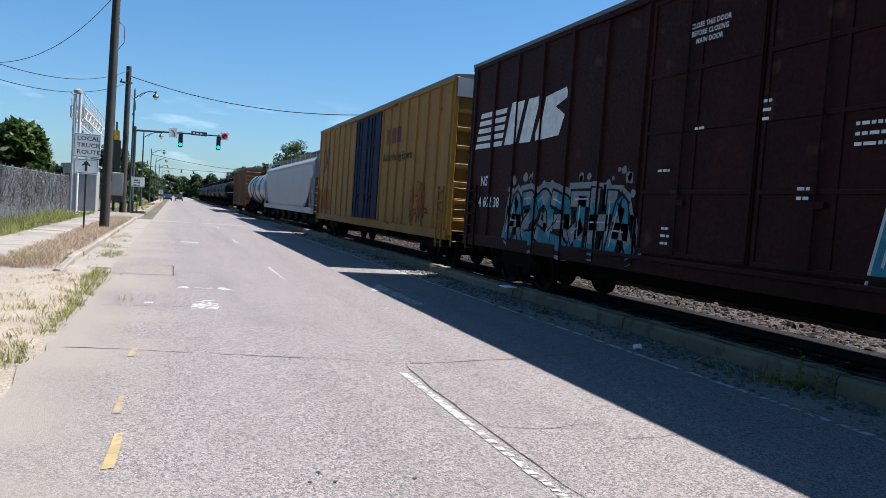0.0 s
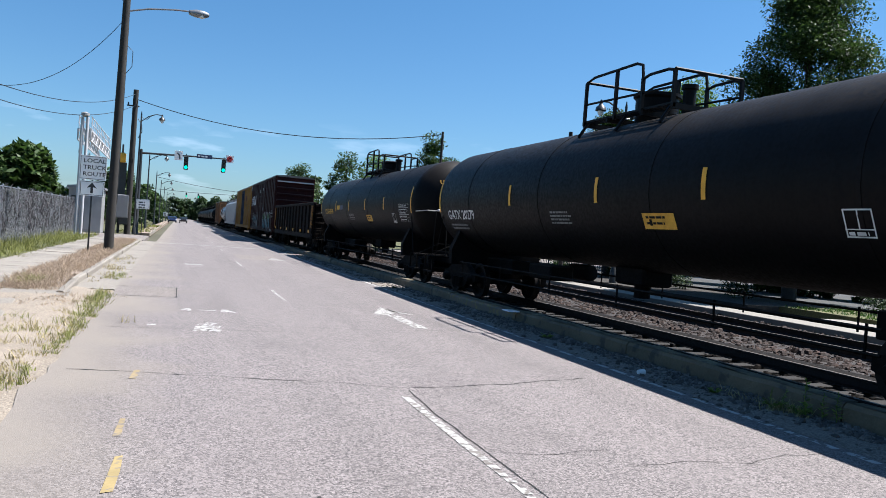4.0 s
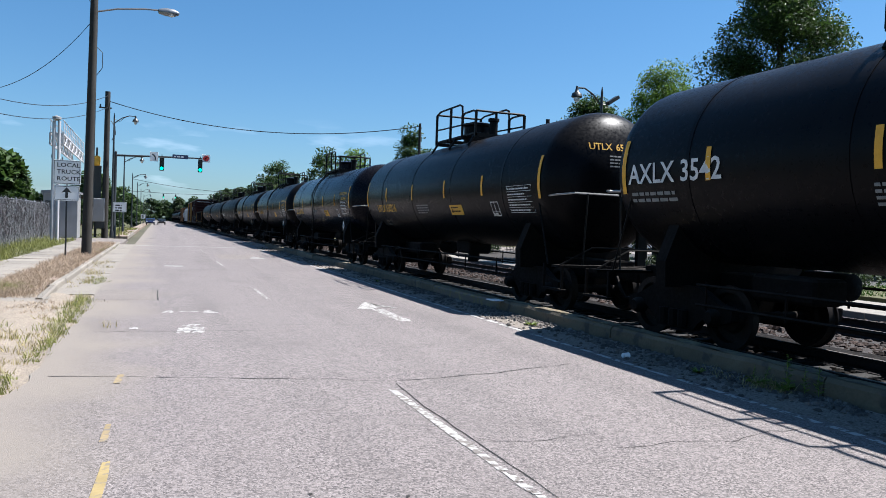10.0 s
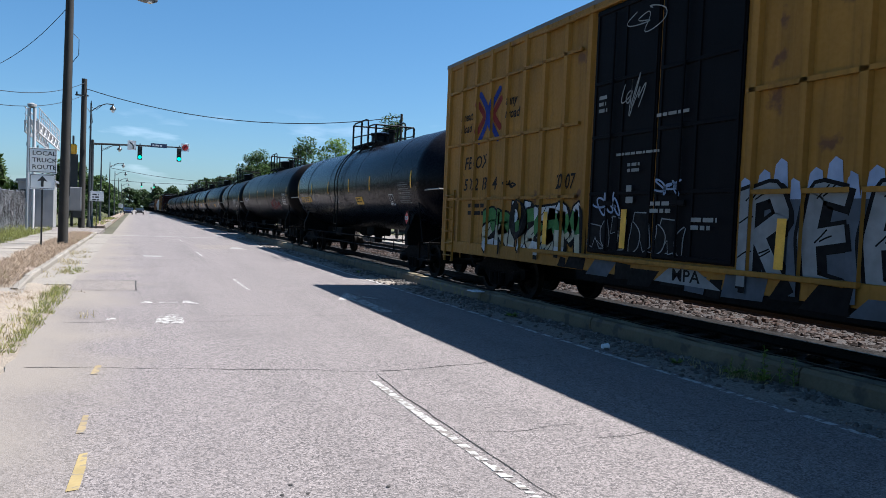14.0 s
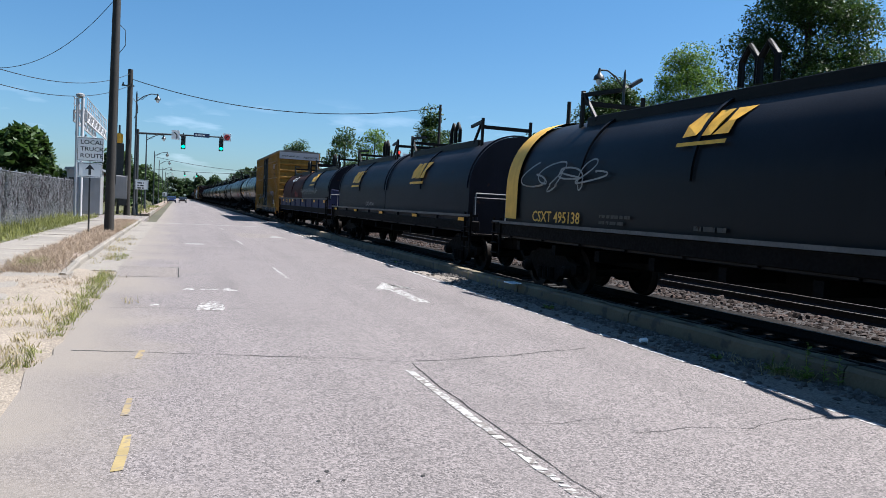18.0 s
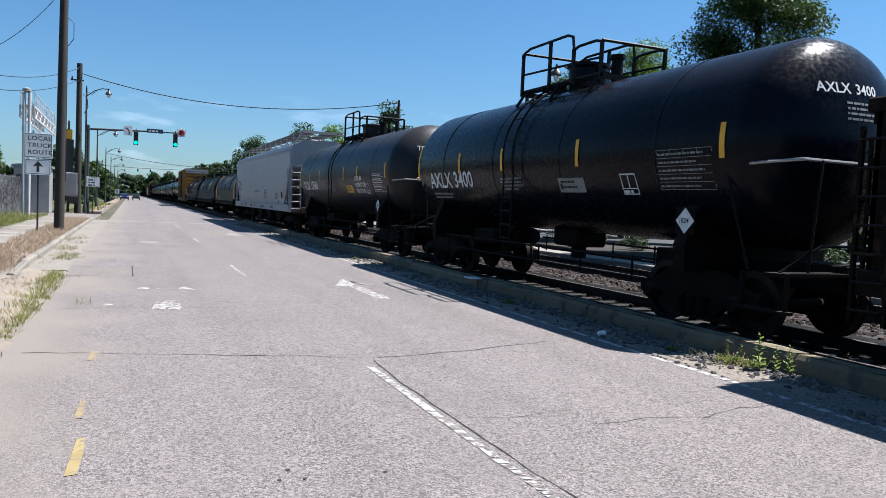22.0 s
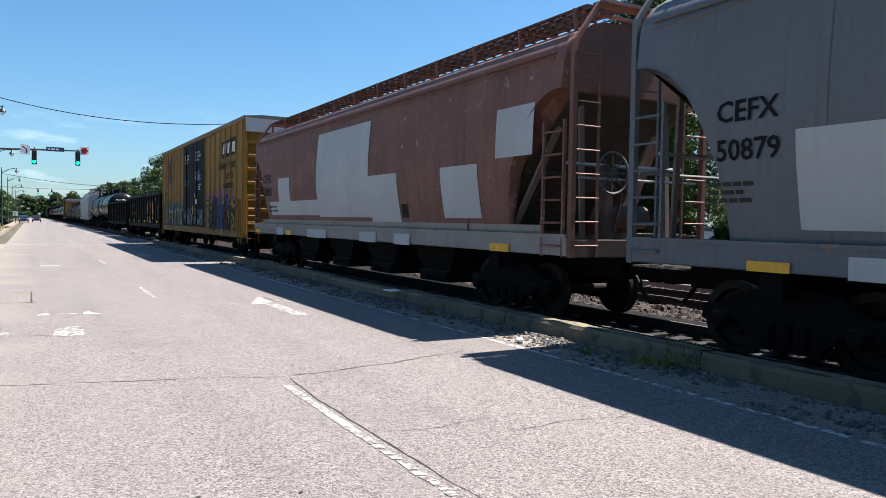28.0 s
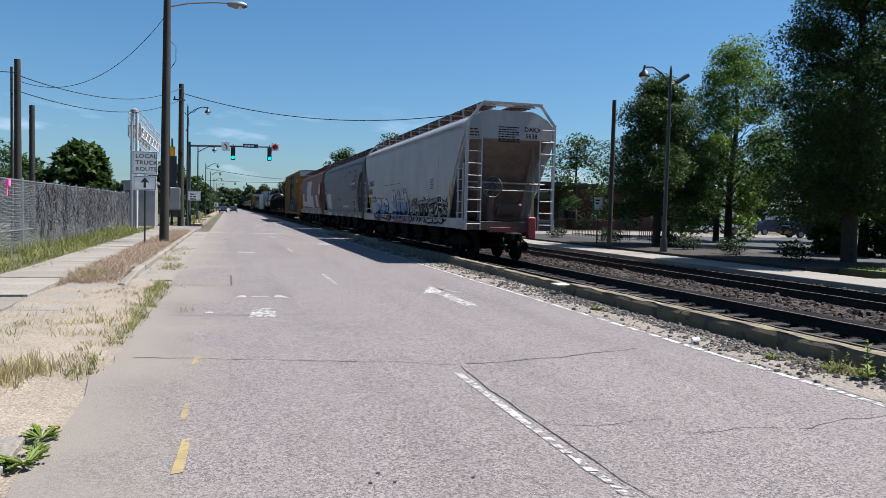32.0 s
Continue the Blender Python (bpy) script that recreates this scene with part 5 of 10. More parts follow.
def boxcar(front, L, H, W=1.56, sill=.98, material="box_yellow", door_material="door_black", doors=(.44, .66), posts=9, ends="box_yellow", seed=1, label="", post_w=.11, post_d=.05, band=True, door_ribs=True):
    """A high boxcar with pressed side posts, plug doors, ribbed ends and a flat roof. Returns it and its side mapping."""
    rng = random.Random(seed)
    car = wagon("boxcar", label, "boxcar", front)
    m = M[material]
    zt = H
    d0, d1 = -L * doors[0], -L * doors[1]
    body = MB().box(-W, W, -L + .06, -.06, sill + .12, zt - .08)
    part("body", body, m, car)
    rf = MB().prism([(-W - .05, zt - .1), (-W - .05, zt - .02), (-.9, zt + .05), (.9, zt + .05), (W + .05, zt - .02), (W + .05, zt - .1)], 'y', -L, 0)
    for k in range(int(L / 1.2)):
        y = -.6 - 1.2 * k
        rf.prism([(-W, zt - .01), (-.9, zt + .08), (.9, zt + .08), (W, zt - .01)], 'y', y - .04, y + .04)
    part("roof", rf, M["roof_galv"], car, "rusty galvanised roof")
    # posts beside the doors
    ribs = []
    pm = MB().prism([(-W + .01, -post_w / 2 - .03), (-W - post_d, -post_w / 2), (-W - post_d, post_w / 2), (-W + .01, post_w / 2 + .03)], 'z', sill + .14, zt - .1).mesh("side_post", m)
    pm2 = MB().prism([(W - .01, -post_w / 2 - .03), (W + post_d, -post_w / 2), (W + post_d, post_w / 2), (W - .01, post_w / 2 + .03)], 'z', sill + .14, zt - .1).mesh("side_post", m)
    for a, b in ((-.25, d0 + .15), (d1 - .15, -L + .25)):
        for k in range(posts + 1):
            y = a + (b - a) * k / posts
            ribs.append(y)
            part("side_post", pm, m, car, loc=(0, y, 0))
            part("side_post", pm2, m, car, loc=(0, y, 0))

    def rib(y):
        for r in ribs:
            dd = abs(y - r)
            if dd < post_w / 2 + .02:
                return post_d
        return post_d * .5 if d1 < y < d0 else 0.0
    # sills and top chords
    for a, b in ((-W - .04, -W + .12), (W - .12, W + .04)):
        part("side_sill", MB().box(a, b, -L + .02, -.02, sill - .12, sill + .16, .01), m, car)
    part("top_chord", MB().box(-W - .045, -W + .03, -L + .02, -.02, zt - .2, zt - .06, .01), m, car)
    # two plug doors
    mid = (d0 + d1) / 2
    for a, b in ((d0, mid), (mid, d1)):
        dm = MB().box(-W - .035, -W + .02, b + .03, a - .03, sill + .2, zt - .25, .008)
        dr = part("door", dm, M[door_material], car, "plug door with lock bars")
        if door_ribs:
            fr = MB()
            for z in (sill + .25, sill + 1.2, sill + 2.15, sill + 3.05, zt - .32):
                fr.box(-W - .062, -W - .03, b + .05, a - .05, z - .03, z + .03, .006)
            for y in (b + .08, (a + b) / 2, a - .08):
                fr.box(-W - .058, -W - .03, y - .03, y + .03, sill + .22, zt - .28, .006)
            part("door_frame", fr, M[door_material], dr)
        part("lock_bar", MB().tube([(-W - .085, (a + b) / 2 + .25, sill + .25), (-W - .085, (a + b) / 2 + .25, zt - .4)], .022, 6).box(-W - .1, -W - .06, (a + b) / 2 + .1, (a + b) / 2 + .4, sill + 1.0, sill + 1.08), M[door_material], dr)
    for w2, z0, z1 in ((.11, sill + .1, sill + .17), (.09, zt - .24, zt - .18)):
        part("door_rail", MB().box(-W - w2, -W - .02, d1 - 1.8, d0 + 1.8, z0, z1, .008), m, car)
    # ends with pressed horizontal ribs
    for s, ye in ((1, -.06), (-1, -L + .06)):
        e = MB()
        n = 8
        for k in range(n):
            z = sill + .45 + (zt - sill - .95) * k / (n - 1)
            e.prism([(ye, z - .13), (ye + s * .075, z - .05), (ye + s * .075, z + .05), (ye, z + .13)], 'x', -W + .12, W - .12)
        part("end_rib", e, M[ends], car)
        for x in (-W + .04, W - .04):
            part("corner_post", MB().box(x - .06, x + .06, ye - .02 * s if s > 0 else ye - .08, ye + .08 if s > 0 else ye + .02, sill, zt - .08, .012), M[ends], car)
        el = end_ladder(car, ye + s * .14, -W + .1, -W + .55, sill - .3, sill + 1.5, 6, ends, s)
        el.name = "end_ladder"
        part("end_platform", MB().box(-1.2, 1.2, min(ye, ye + s * .4), max(ye, ye + s * .4), sill + .02, sill + .06), M["under"], car)
        if band:
            part("end_band", MB().box(-W + .03, W - .03, min(ye + s * .02, ye + s * .085), max(ye + s * .02, ye + s * .085), zt - .62, zt - .1), M["hop_white"], car, "white band across the top of the end")
    for y in (-.55, -L + .55):
        ladder(car, -W - .05, y - .22, y + .22, sill - .35, sill + 1.4, 6, material)
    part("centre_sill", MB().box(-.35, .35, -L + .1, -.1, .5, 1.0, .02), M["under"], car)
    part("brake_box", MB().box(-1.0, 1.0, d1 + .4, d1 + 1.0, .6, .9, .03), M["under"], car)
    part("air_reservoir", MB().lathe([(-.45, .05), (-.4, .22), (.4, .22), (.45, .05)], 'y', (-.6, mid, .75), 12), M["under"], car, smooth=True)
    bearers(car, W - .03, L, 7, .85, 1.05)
    gear_at(car, -L / 2, L / 2 - 2.3, L / 2 + .25)
    put = side_put(lambda v: W, 0, .008, rib)
    CUTS[put] = sorted([-r + s * (post_w / 2 + .02) for r in ribs for s in (-1, 1)] + [-d0, -d1])
    return car, put, rng


def gondola(front, L, H, W=1.5, sill=1.02, material="gon_black", posts=13, seed=1, label="", plates=True):
    """An open gondola with side posts and a heavy top chord."""
    rng = random.Random(seed)
    car = wagon("gondola_wagon", label, "gondola wagon", front)
    m = M[material]
    part("floor", MB().box(-W + .05, W - .05, -L + .1, -.1, sill + .05, sill + .16), m, car)
    for s in (-1, 1):
        part("side_wall", MB().box(min(s * W, s * (W - .05)), max(s * W, s * (W - .05)), -L + .06, -.06, sill, H - .1), m, car)
        part("top_chord", MB().box(min(s * (W + .1), s * (W - .08)), max(s * (W + .1), s * (W - .08)), -L, 0, H - .16, H, .02), m, car)
        part("side_sill", MB().box(min(s * (W + .07), s * (W - .06)), max(s * (W + .07), s * (W - .06)), -L, 0, sill - .14, sill + .14, .015), m, car)
        ye = -.06 if s > 0 else -L + .06
        part("end_wall", MB().box(-W, W, min(ye, ye - s * .06), max(ye, ye - s * .06), sill, H - .06), m, car)
        e = MB()
        for k in range(4):
            z = sill + .3 + (H - sill - .5) * k / 3
            e.box(-W + .05, W - .05, min(ye, ye + s * .09), max(ye, ye + s * .09), z - .07, z + .07, .015)
        part("end_rib", e, m, car)
        pm = MB().prism([(s * (W - .01), -.13), (s * (W + .09), -.08), (s * (W + .09), .08), (s * (W - .01), .13)], 'z', sill + .1, H - .12).mesh("side_post", m)
        for k in range(posts + 1):
            part("side_post", pm, m, car, loc=(0, -.35 - (L - .7) * k / posts, 0))
    for y in (-.16, -L + .16):
        ladder(car, -W - .07, y - .2, y + .2, sill - .45, H - .3, 7, material)
        end_ladder(car, -.06 + .12 if y > -1 else -L + .06 - .12, -W + .1, -W + .55, sill - .3, H - .4, 6, material, 1 if y > -1 else -1)
    part("centre_sill", MB().box(-.35, .35, -L + .1, -.1, .5, 1.0, .02), M["under"], car)
    part("brake_box", MB().box(-.9, -.2, -L * .45, -L * .45 + .8, .55, .9, .03), M["under"], car)
    bearers(car, W - .03, L, 8, .85, sill)
    put = side_put(lambda v: W, 0, .008)
    putp = side_put(lambda v: W + .09, 0, .008)
    if plates:
        for k in range(6):
            u = .8 + (L - 2.2) * k / 5
            part("reflective_plate", MB().add([side_put(lambda v: W + .1, 0, .004)(*q) for q in ((u, sill + .2), (u + .46, sill + .2), (u + .46, sill + .36), (u, sill + .36))], [(0, 1, 2, 3)]), M["reflective_yellow"], car)
    gear_at(car, -L / 2, L / 2 - 2.0, L / 2 + .25)
    return car, put, putp, rng


def coil_car(front, L, hoods, seed=1, label="", R=1.42, zc=2.25, frame="coil_blue", band="", H0=1.85, mark="", plates=None, posts=9):
    """A coil steel wagon: a deep side frame under rounded hoods with lifting brackets."""
    rng = random.Random(seed)
    car = wagon("coil_wagon", label, "coil wagon", front)
    fm = M[frame]
    for s in (-1, 1):
        a, b = sorted((s * 1.5, s * 1.4))
        part("side_frame_panel", MB().box(a, b, -L + .1, -.1, 1.05, H0, .015), fm, car)
        a, b = sorted((s * 1.58, s * 1.38))
        part("side_sill", MB().box(a, b, -L, 0, 1.1, 1.36, .015), M["under"], car)
        part("walkway", MB().box(*sorted((s * 1.62, s * 1.4)), -L + .1, -.1, H0 - .02, H0 + .03), M["under"], car)
        # pale strip painted in for the light along the walkway's edge
        part("walkway_edge", MB().box(*sorted((s * 1.635, s * 1.622)), -L + .1, -.1, H0 - .03, H0 + .035), M["galv_dull"], car, "pale strip painting the lit walkway edge")
        post = MB().box(*sorted((s * 1.56, s * 1.48)), -.07, .07, 1.06, H0 - .02, .01).mesh("side_post", fm)
        for k in range(posts):
            part("side_post", post, fm, car, loc=(0, -.9 - (L - 1.8) * k / (posts - 1), 0))
    for y in (-.5, -L + .5):
        part("bulkhead", MB().box(-1.35, 1.35, y - .08, y + .08, 1.0, H0 + .5, .02), fm, car)
    n = len(hoods)
    inner = L - 1.5
    mg = .75 if n > 1 else .5
    inner = L - 2 * mg
    for k, hm in enumerate(hoods):
        y1 = -mg - inner * k / n
        y0 = -mg - inner * (k + 1) / n + (.06 if k < n - 1 else 0)
        h = MB()
        prof = [(-R, H0 + .02)] + [(R * math.cos(t), zc + (R + .05) * math.sin(t)) for t in (math.pi - math.pi * j / 26 for j in range(27))] + [(R, H0 + .02)]
        h.prism(prof, 'y', y0, y1)
        hood = part("hood", h, M[hm], car, "rounded steel hood over the coils", smooth=True)
        for y in ([y0 + .12, y1 - .12] + ([(y0 + y1) / 2] if n > 1 else [y0 + (y1 - y0) * q for q in (.25, .5, .75)])):
            r = MB()
            arc = [(1.006 * R * math.cos(t), zc + 1.006 * (R + .05) * math.sin(t)) for t in (math.pi - math.pi * j / 26 for j in range(27))]
            arc2 = [(1.03 * a, zc + 1.03 * (b - zc)) for a, b in arc]
            r.add([(a, y - .04, z) for a, z in arc2] + [(a, y + .04, z) for a, z in arc2], [(i, i + 1, 28 + i, 27 + i) for i in range(26)])
            r.add([(a, y - .04, z) for a, z in arc] + [(a, y - .04, z) for a, z in arc2], [(i, i + 1, 28 + i, 27 + i) for i in range(26)])
            part("hood_band", r, M[hm], hood, smooth=True)
        if band:
            for ya, yb in ((y1 - .62, y1 - .02), (y0 + .02, y0 + .62)):
                arc = [(1.04 * R * math.cos(t), zc + 1.04 * (R + .05) * math.sin(t)) for t in (math.pi - math.pi * j / 26 for j in range(27))]
                q = MB().add([(a, ya, z) for a, z in arc] + [(a, yb, z) for a, z in arc], [(i, i + 1, 28 + i, 27 + i) for i in range(26)])
                q.add([(-1.04 * R, ya, H0 + .1), (-1.04 * R, yb, H0 + .1), (-1.04 * R, yb, zc), (-1.04 * R, ya, zc)], [(0, 1, 2, 3)])
                part("end_stripe", q, M[band], hood, "broad yellow end stripe", smooth=True)
        zt = zc + R + .05
        ins = .9 if n > 1 else 2.0
        for y in (y0 + ins, y1 - ins):
            b = MB().obox((-.75, y, zt - .25), (-.75, y, zt + .55), .07, .07, (1, 0, 0)).obox((-.75, y, zt + .52), (-.75, y - .6 if y > (y0 + y1) / 2 else y + .6, zt - .12), .06, .06).obox((-.75, y, zt + .3), (.75, y, zt + .3), .06, .1).obox((.75, y, zt - .25), (.75, y, zt + .55), .07, .07, (1, 0, 0))
            part("lifting_bracket", b, M["black_rail"], hood)
        for x in (-.72, .72):
            part("top_rail", MB().box(x - .05, x + .05, y0 + ins + .25, y1 - ins - .25, zt - .26, zt - .04, .012), M["black_rail"], hood)
        for y, e in ((y0 + ins, 1), (y1 - ins, -1)):
            part("bracket_arm", MB().obox((-.75, y, zt + .46), (-.6, y + e * 1.2, zt + .42), .07, .08), M["black_rail"], hood)
        ym = (y0 + y1) / 2
        t = MB()
        for d in (-.2, .2):
            t.tube([(-.3, ym + d - .18, zt + .1), (-.3, ym + d - .18, zt + .5), (-.3, ym + d, zt + .72), (-.3, ym + d + .18, zt + .5), (-.3, ym + d + .18, zt + .1)], .06, 6)
        part("lifting_eye", t, M["black_rail"], hood)
    part("centre_sill", MB().box(-.35, .35, -L + .1, -.1, .66, 1.0, .02), M["under"], car)
    bearers(car, 1.45, L, 8, .8, 1.0)
    for y in (-.3, -L + .3):
        ladder(car, -1.6, y - .2, y + .2, .55, H0 + .1, 4, "under")
        part("end_step", MB().box(-1.5, 1.5, y - .2, y + .2, .98, 1.03), M["under"], car)
        part("end_rail", MB().tube([(-1.4, y, 1.0), (-1.4, y, 2.1), (1.4, y, 2.1), (1.4, y, 1.0)], .02, 5), M["steel_rod"], car)
    for u in plates or [.5 + (L - 1.6) * k / 4 for k in range(5)]:
        part("reflective_plate", MB().add([side_put(lambda v: 1.56, 0, .012)(*q) for q in ((u, H0 - .2), (u + .5, H0 - .2), (u + .5, H0 - .06), (u, H0 - .06))], [(0, 1, 2, 3)]), M["reflective_yellow"], car)
    gear_at(car, -L / 2, L / 2 - 2.0, L / 2 + .25)
    put = side_put(lambda v: 1.5, 0, .01)
    xs = lambda v: 1.03 * math.sqrt(max(.02, R * R - (max(v, zc) - zc) ** 2)) if v > zc else R * 1.01
    return car, put, side_put(xs, 0, .03), rng


def hopper(front, L, H, material, sill_material=None, bulge=.0, W=1.57, cut="curve", cut_len=2.6, cut_top=.72, seed=1, label="", roof=None, walk="walk_rust", end_material=None, outlets=4, sill_top=1.42, lift=.14, walk_w=1.0, slope_material="slope_dirt_shade"):
    """A covered hopper wagon: a body whose floor slopes up at both ends, side sills, roof walk, end ladders and outlets."""
    rng = random.Random(seed)
    car = wagon("covered_hopper", label, "hopper wagon", front)
    m = M[material]
    zb, half, cy = sill_top - .12, L / 2, -L / 2
    zs = H - .75                       # where the side turns into the roof

    def xs(v):
        k = (v - zb) / (zs - zb)
        return W - .1 + bulge * math.sin(math.pi * min(1, max(0, k))) + .1 * min(1, max(0, k) * 2.5)

    def low(y):
        d = half - .15 - abs(y)
        k = min(1, max(0, d / cut_len))
        s = 1 - k if cut == "straight" else .7 * (1 - k) + .3 * math.sqrt(1 - k * k) if cut == "arc" else .5 + .5 * math.cos(math.pi * k) if cut == "s" else math.sqrt(1 - k * k)
        if k >= 1:
            s = 0
        return zb + (zs - zb) * cut_top * s
    prof = [(xs(zb + (zs - zb) * k / 8), zb + (zs - zb) * k / 8) for k in range(9)] + [(xs(zs) * .97, zs + .15), (xs(zs) * .86, zs + .34), (.95, H - .2), (.75, H - .14)]
    ring = [(-x, z) for x, z in prof] + [(x, z) for x, z in reversed(prof)]
    ring = [(-W + .3, zb)] + ring + [(W - .3, zb)]
    n = len(ring)
    fr = [.06 * k for k in range(14)] + [.84 + .02 * k for k in range(9)]
    ends = sorted({round(f * cut_len, 4) for f in fr} | {2.0, 2.5, 3.0, 3.4})
    stations = [-half + .15 + e for e in ends] + [half - .15 - e for e in reversed(ends)]
    b = MB()

    def slope(y):
        d = half - .15 - abs(y)
        return zb + (zs - zb) * cut_top * max(0, 1 - d / 3.2)
    for y in stations:
        lo = low(y)
        b.v += [(x, cy + y, max(z, slope(y)) if i in (0, n - 1) else max(z, lo)) for i, (x, z) in enumerate(ring)]
    for i in range(len(stations) - 1):
        b.f += [(i * n + k, i * n + (k + 1) % n, (i + 1) * n + (k + 1) % n, (i + 1) * n + k) for k in range(n)]
    b.f += [tuple(range(n)), tuple((len(stations) - 1) * n + k for k in range(n))]
    part("body", b, m, car, smooth=True)
    part("seam", MB().box(-W + .02, -W + .05, cy - half + 3, cy - half + 3.03, zb, zb + .3), m, car)
    sm = M[sill_material or material]
    for s in (-1, 1):
        part("side_sill", MB().box(*sorted((s * (W + .03), s * (W - .12))), -L, 0, sill_top - .38, sill_top - .06, .015).box(*sorted((s * (W + .05), s * (W - .12))), -L, 0, sill_top - .09, sill_top - .04), sm, car)
        tc = MB()
        for k in range(2):
            tc.tube([(s * (xs(zs) + .0), -L + .4, zs + .0 + .1 * k), (s * (xs(zs) + .0), -.4, zs + .0 + .1 * k)], .03, 5)
        part("roof_rail", tc, m, car)
    for k in range(1, 6):
        u = L * k / 6
        sq = MB()
        for j in range(8):
            v0, v1 = zb + (zs - zb) * j / 8, zb + (zs - zb) * (j + 1) / 8
            sq.add([(-xs(v0) - .006, -u, v0), (-xs(v0) - .006, -u - .014, v0), (-xs(v1) - .006, -u - .014, v1), (-xs(v1) - .006, -u, v1)], [(0, 1, 2, 3)])
        part("panel_seam", sq, M["seam_faint"], car)
    # dark strip that paints the shadow line along the sill
    part("sill_seam", MB().box(-W - .012, -W + .05, -L + .3, -.3, sill_top - .055, sill_top - .035), M["shade_print_dark"], car)
    # roof walk on brackets
    w = MB()
    HW = H + lift
    for k in range(5):
        x = .3 + (walk_w - .35) * k / 4
        for q in (-x, x):
            w.box(q - .045, q + .045, -L + .25, -.25, HW - .03, HW)
    for k in range(int(L / .35)):
        y = -.4 - .35 * k
        w.box(-walk_w, -.24, y - .02, y + .02, HW - .06, HW - .03).box(.24, walk_w, y - .02, y + .02, HW - .06, HW - .03)
    part("roof_walk", w, M[walk], car, "rusty grating walkway on the roof")
    wb = MB()
    for y in (0,):
        wb.prism([(-walk_w, HW - .02), (-walk_w - .06, HW - .02), (-walk_w - .06, HW - .06), (-walk_w - .02, H - .3), (-walk_w + .03, H - .3), (-walk_w, HW - .07), (walk_w, HW - .07), (walk_w, HW - .02)], 'y', -.025, .025)
    wbm = wb.mesh("walk_bracket", m)
    for k in range(12):
        part("walk_bracket", wbm, None, car, loc=(0, -.5 - (L - 1.0) * k / 11, 0))
    hm = MB().box(-.3, .3, -L + 1.2, -1.2, H - .2, H - .02, .04).mesh("hatch", m)
    part("hatch", hm, None, car)
    # ends
    em = M[end_material or material]
    for s in (1, -1):
        ye = cy + s * half
        f = MB()
        for x in (-W + .06, W - .06):
            f.prism([(x - .045, ye - .06), (x + .045, ye - .06), (x + .045, ye + .03), (x - .045, ye + .03)], 'z', sill_top - .4, H - .55)
            f.obox((x, ye, H - .58), (x * .66, ye, HW - .04), .07, .07, (0, 1, 0))
        f.obox((-W * .64, ye, HW - .04), (W * .64, ye, HW - .04), .3, .06, (0, 0, 1))
        part("end_frame", f, em, car)
        z0, z1 = zb + (zs - zb) * cut_top, zb + .1
        part("slope_sheet", MB().add([(-W + .22, ye - s * .18, z0 - .03), (W - .22, ye - s * .18, z0 - .03), (W - .35, ye - s * 2.9, z1), (-W + .35, ye - s * 2.9, z1)], [(0, 1, 2, 3)]), M[slope_material], car, "sloping end sheet")
        for x in (-W + .06, W - .06) if cut != "round" else ():
            edge_pts = [(x, cy + s * (half - .15 - cut_len * k / 12), low(half - .15 - cut_len * k / 12)) for k in range(13)]
            part("edge_flange", MB().tube(edge_pts, .04, 6), em, car, smooth=True)
        part("slope_rib", MB().obox((-W + .3, ye - s * 1.45, (z0 + z1) / 2 - .08), (W - .3, ye - s * 1.45, (z0 + z1) / 2 - .08), .06, .05), M[slope_material], car)
        for x in (-.95, .95):
            part("end_brace", MB().obox((x, ye - s * .3, sill_top - .1), (x, ye - s * .42, zs - .1), .09, .05, (0, 1, 0)), M["slope_dirt_shade"], car)
            part("end_brace", MB().obox((x * 1.25, ye - s * 1.9, sill_top), (x * 1.1, ye - s * .4, zb + (zs - zb) * cut_top + .1), .12, .05), M["slope_dirt_shade"], car)
        part("end_deck", MB().box(-W + .05, W - .05, min(ye, ye - s * .75), max(ye, ye - s * .75), sill_top - .36, sill_top - .28).box(-W + .02, W - .02, min(ye, ye + s * .04), max(ye, ye + s * .04), sill_top - .4, sill_top - .12, .01), M["walk_rust"] if s < 0 else M["under"], car)
        end_ladder(car, ye + s * .03, -W + .06, -W + .56, sill_top - .4, H - .55, 9, end_material or material, s)
        end_ladder(car, ye + s * .03, W - .56, W - .06, sill_top - .4, H - .55, 9, end_material or material, s)
        a, c = sorted((ye - s * .1, ye - s * .62))
        ladder(car, -W - .01, a, c, sill_top - .4, sill_top + 1.75, 6, end_material or material)
        part("end_rail", MB().tube([(-W + .2, ye, 2.35), (W - .2, ye, 2.35)], .022, 5).tube([(-W + .2, ye - s * .35, 2.6), (W - .2, ye - s * .35, 2.6)], .03, 5), M["steel_rod"], car)
    yb = cy - half
    bw = part("brake_wheel", MB().tube([(-.62 + .33 * math.cos(a), yb - .02, 2.45 + .33 * math.sin(a)) for a in (k * math.pi / 12 for k in range(25))], .022, 5).tube([(-.9, yb - .02, 2.45), (-.34, yb - .02, 2.45)], .015, 4).tube([(-.62, yb - .02, 2.17), (-.62, yb - .02, 2.73)], .015, 4).tube([(-.82, yb - .02, 2.25), (-.42, yb - .02, 2.65)], .015, 4).tube([(-.82, yb - .02, 2.65), (-.42, yb - .02, 2.25)], .015, 4), M["galv_dull"], car, smooth=True)
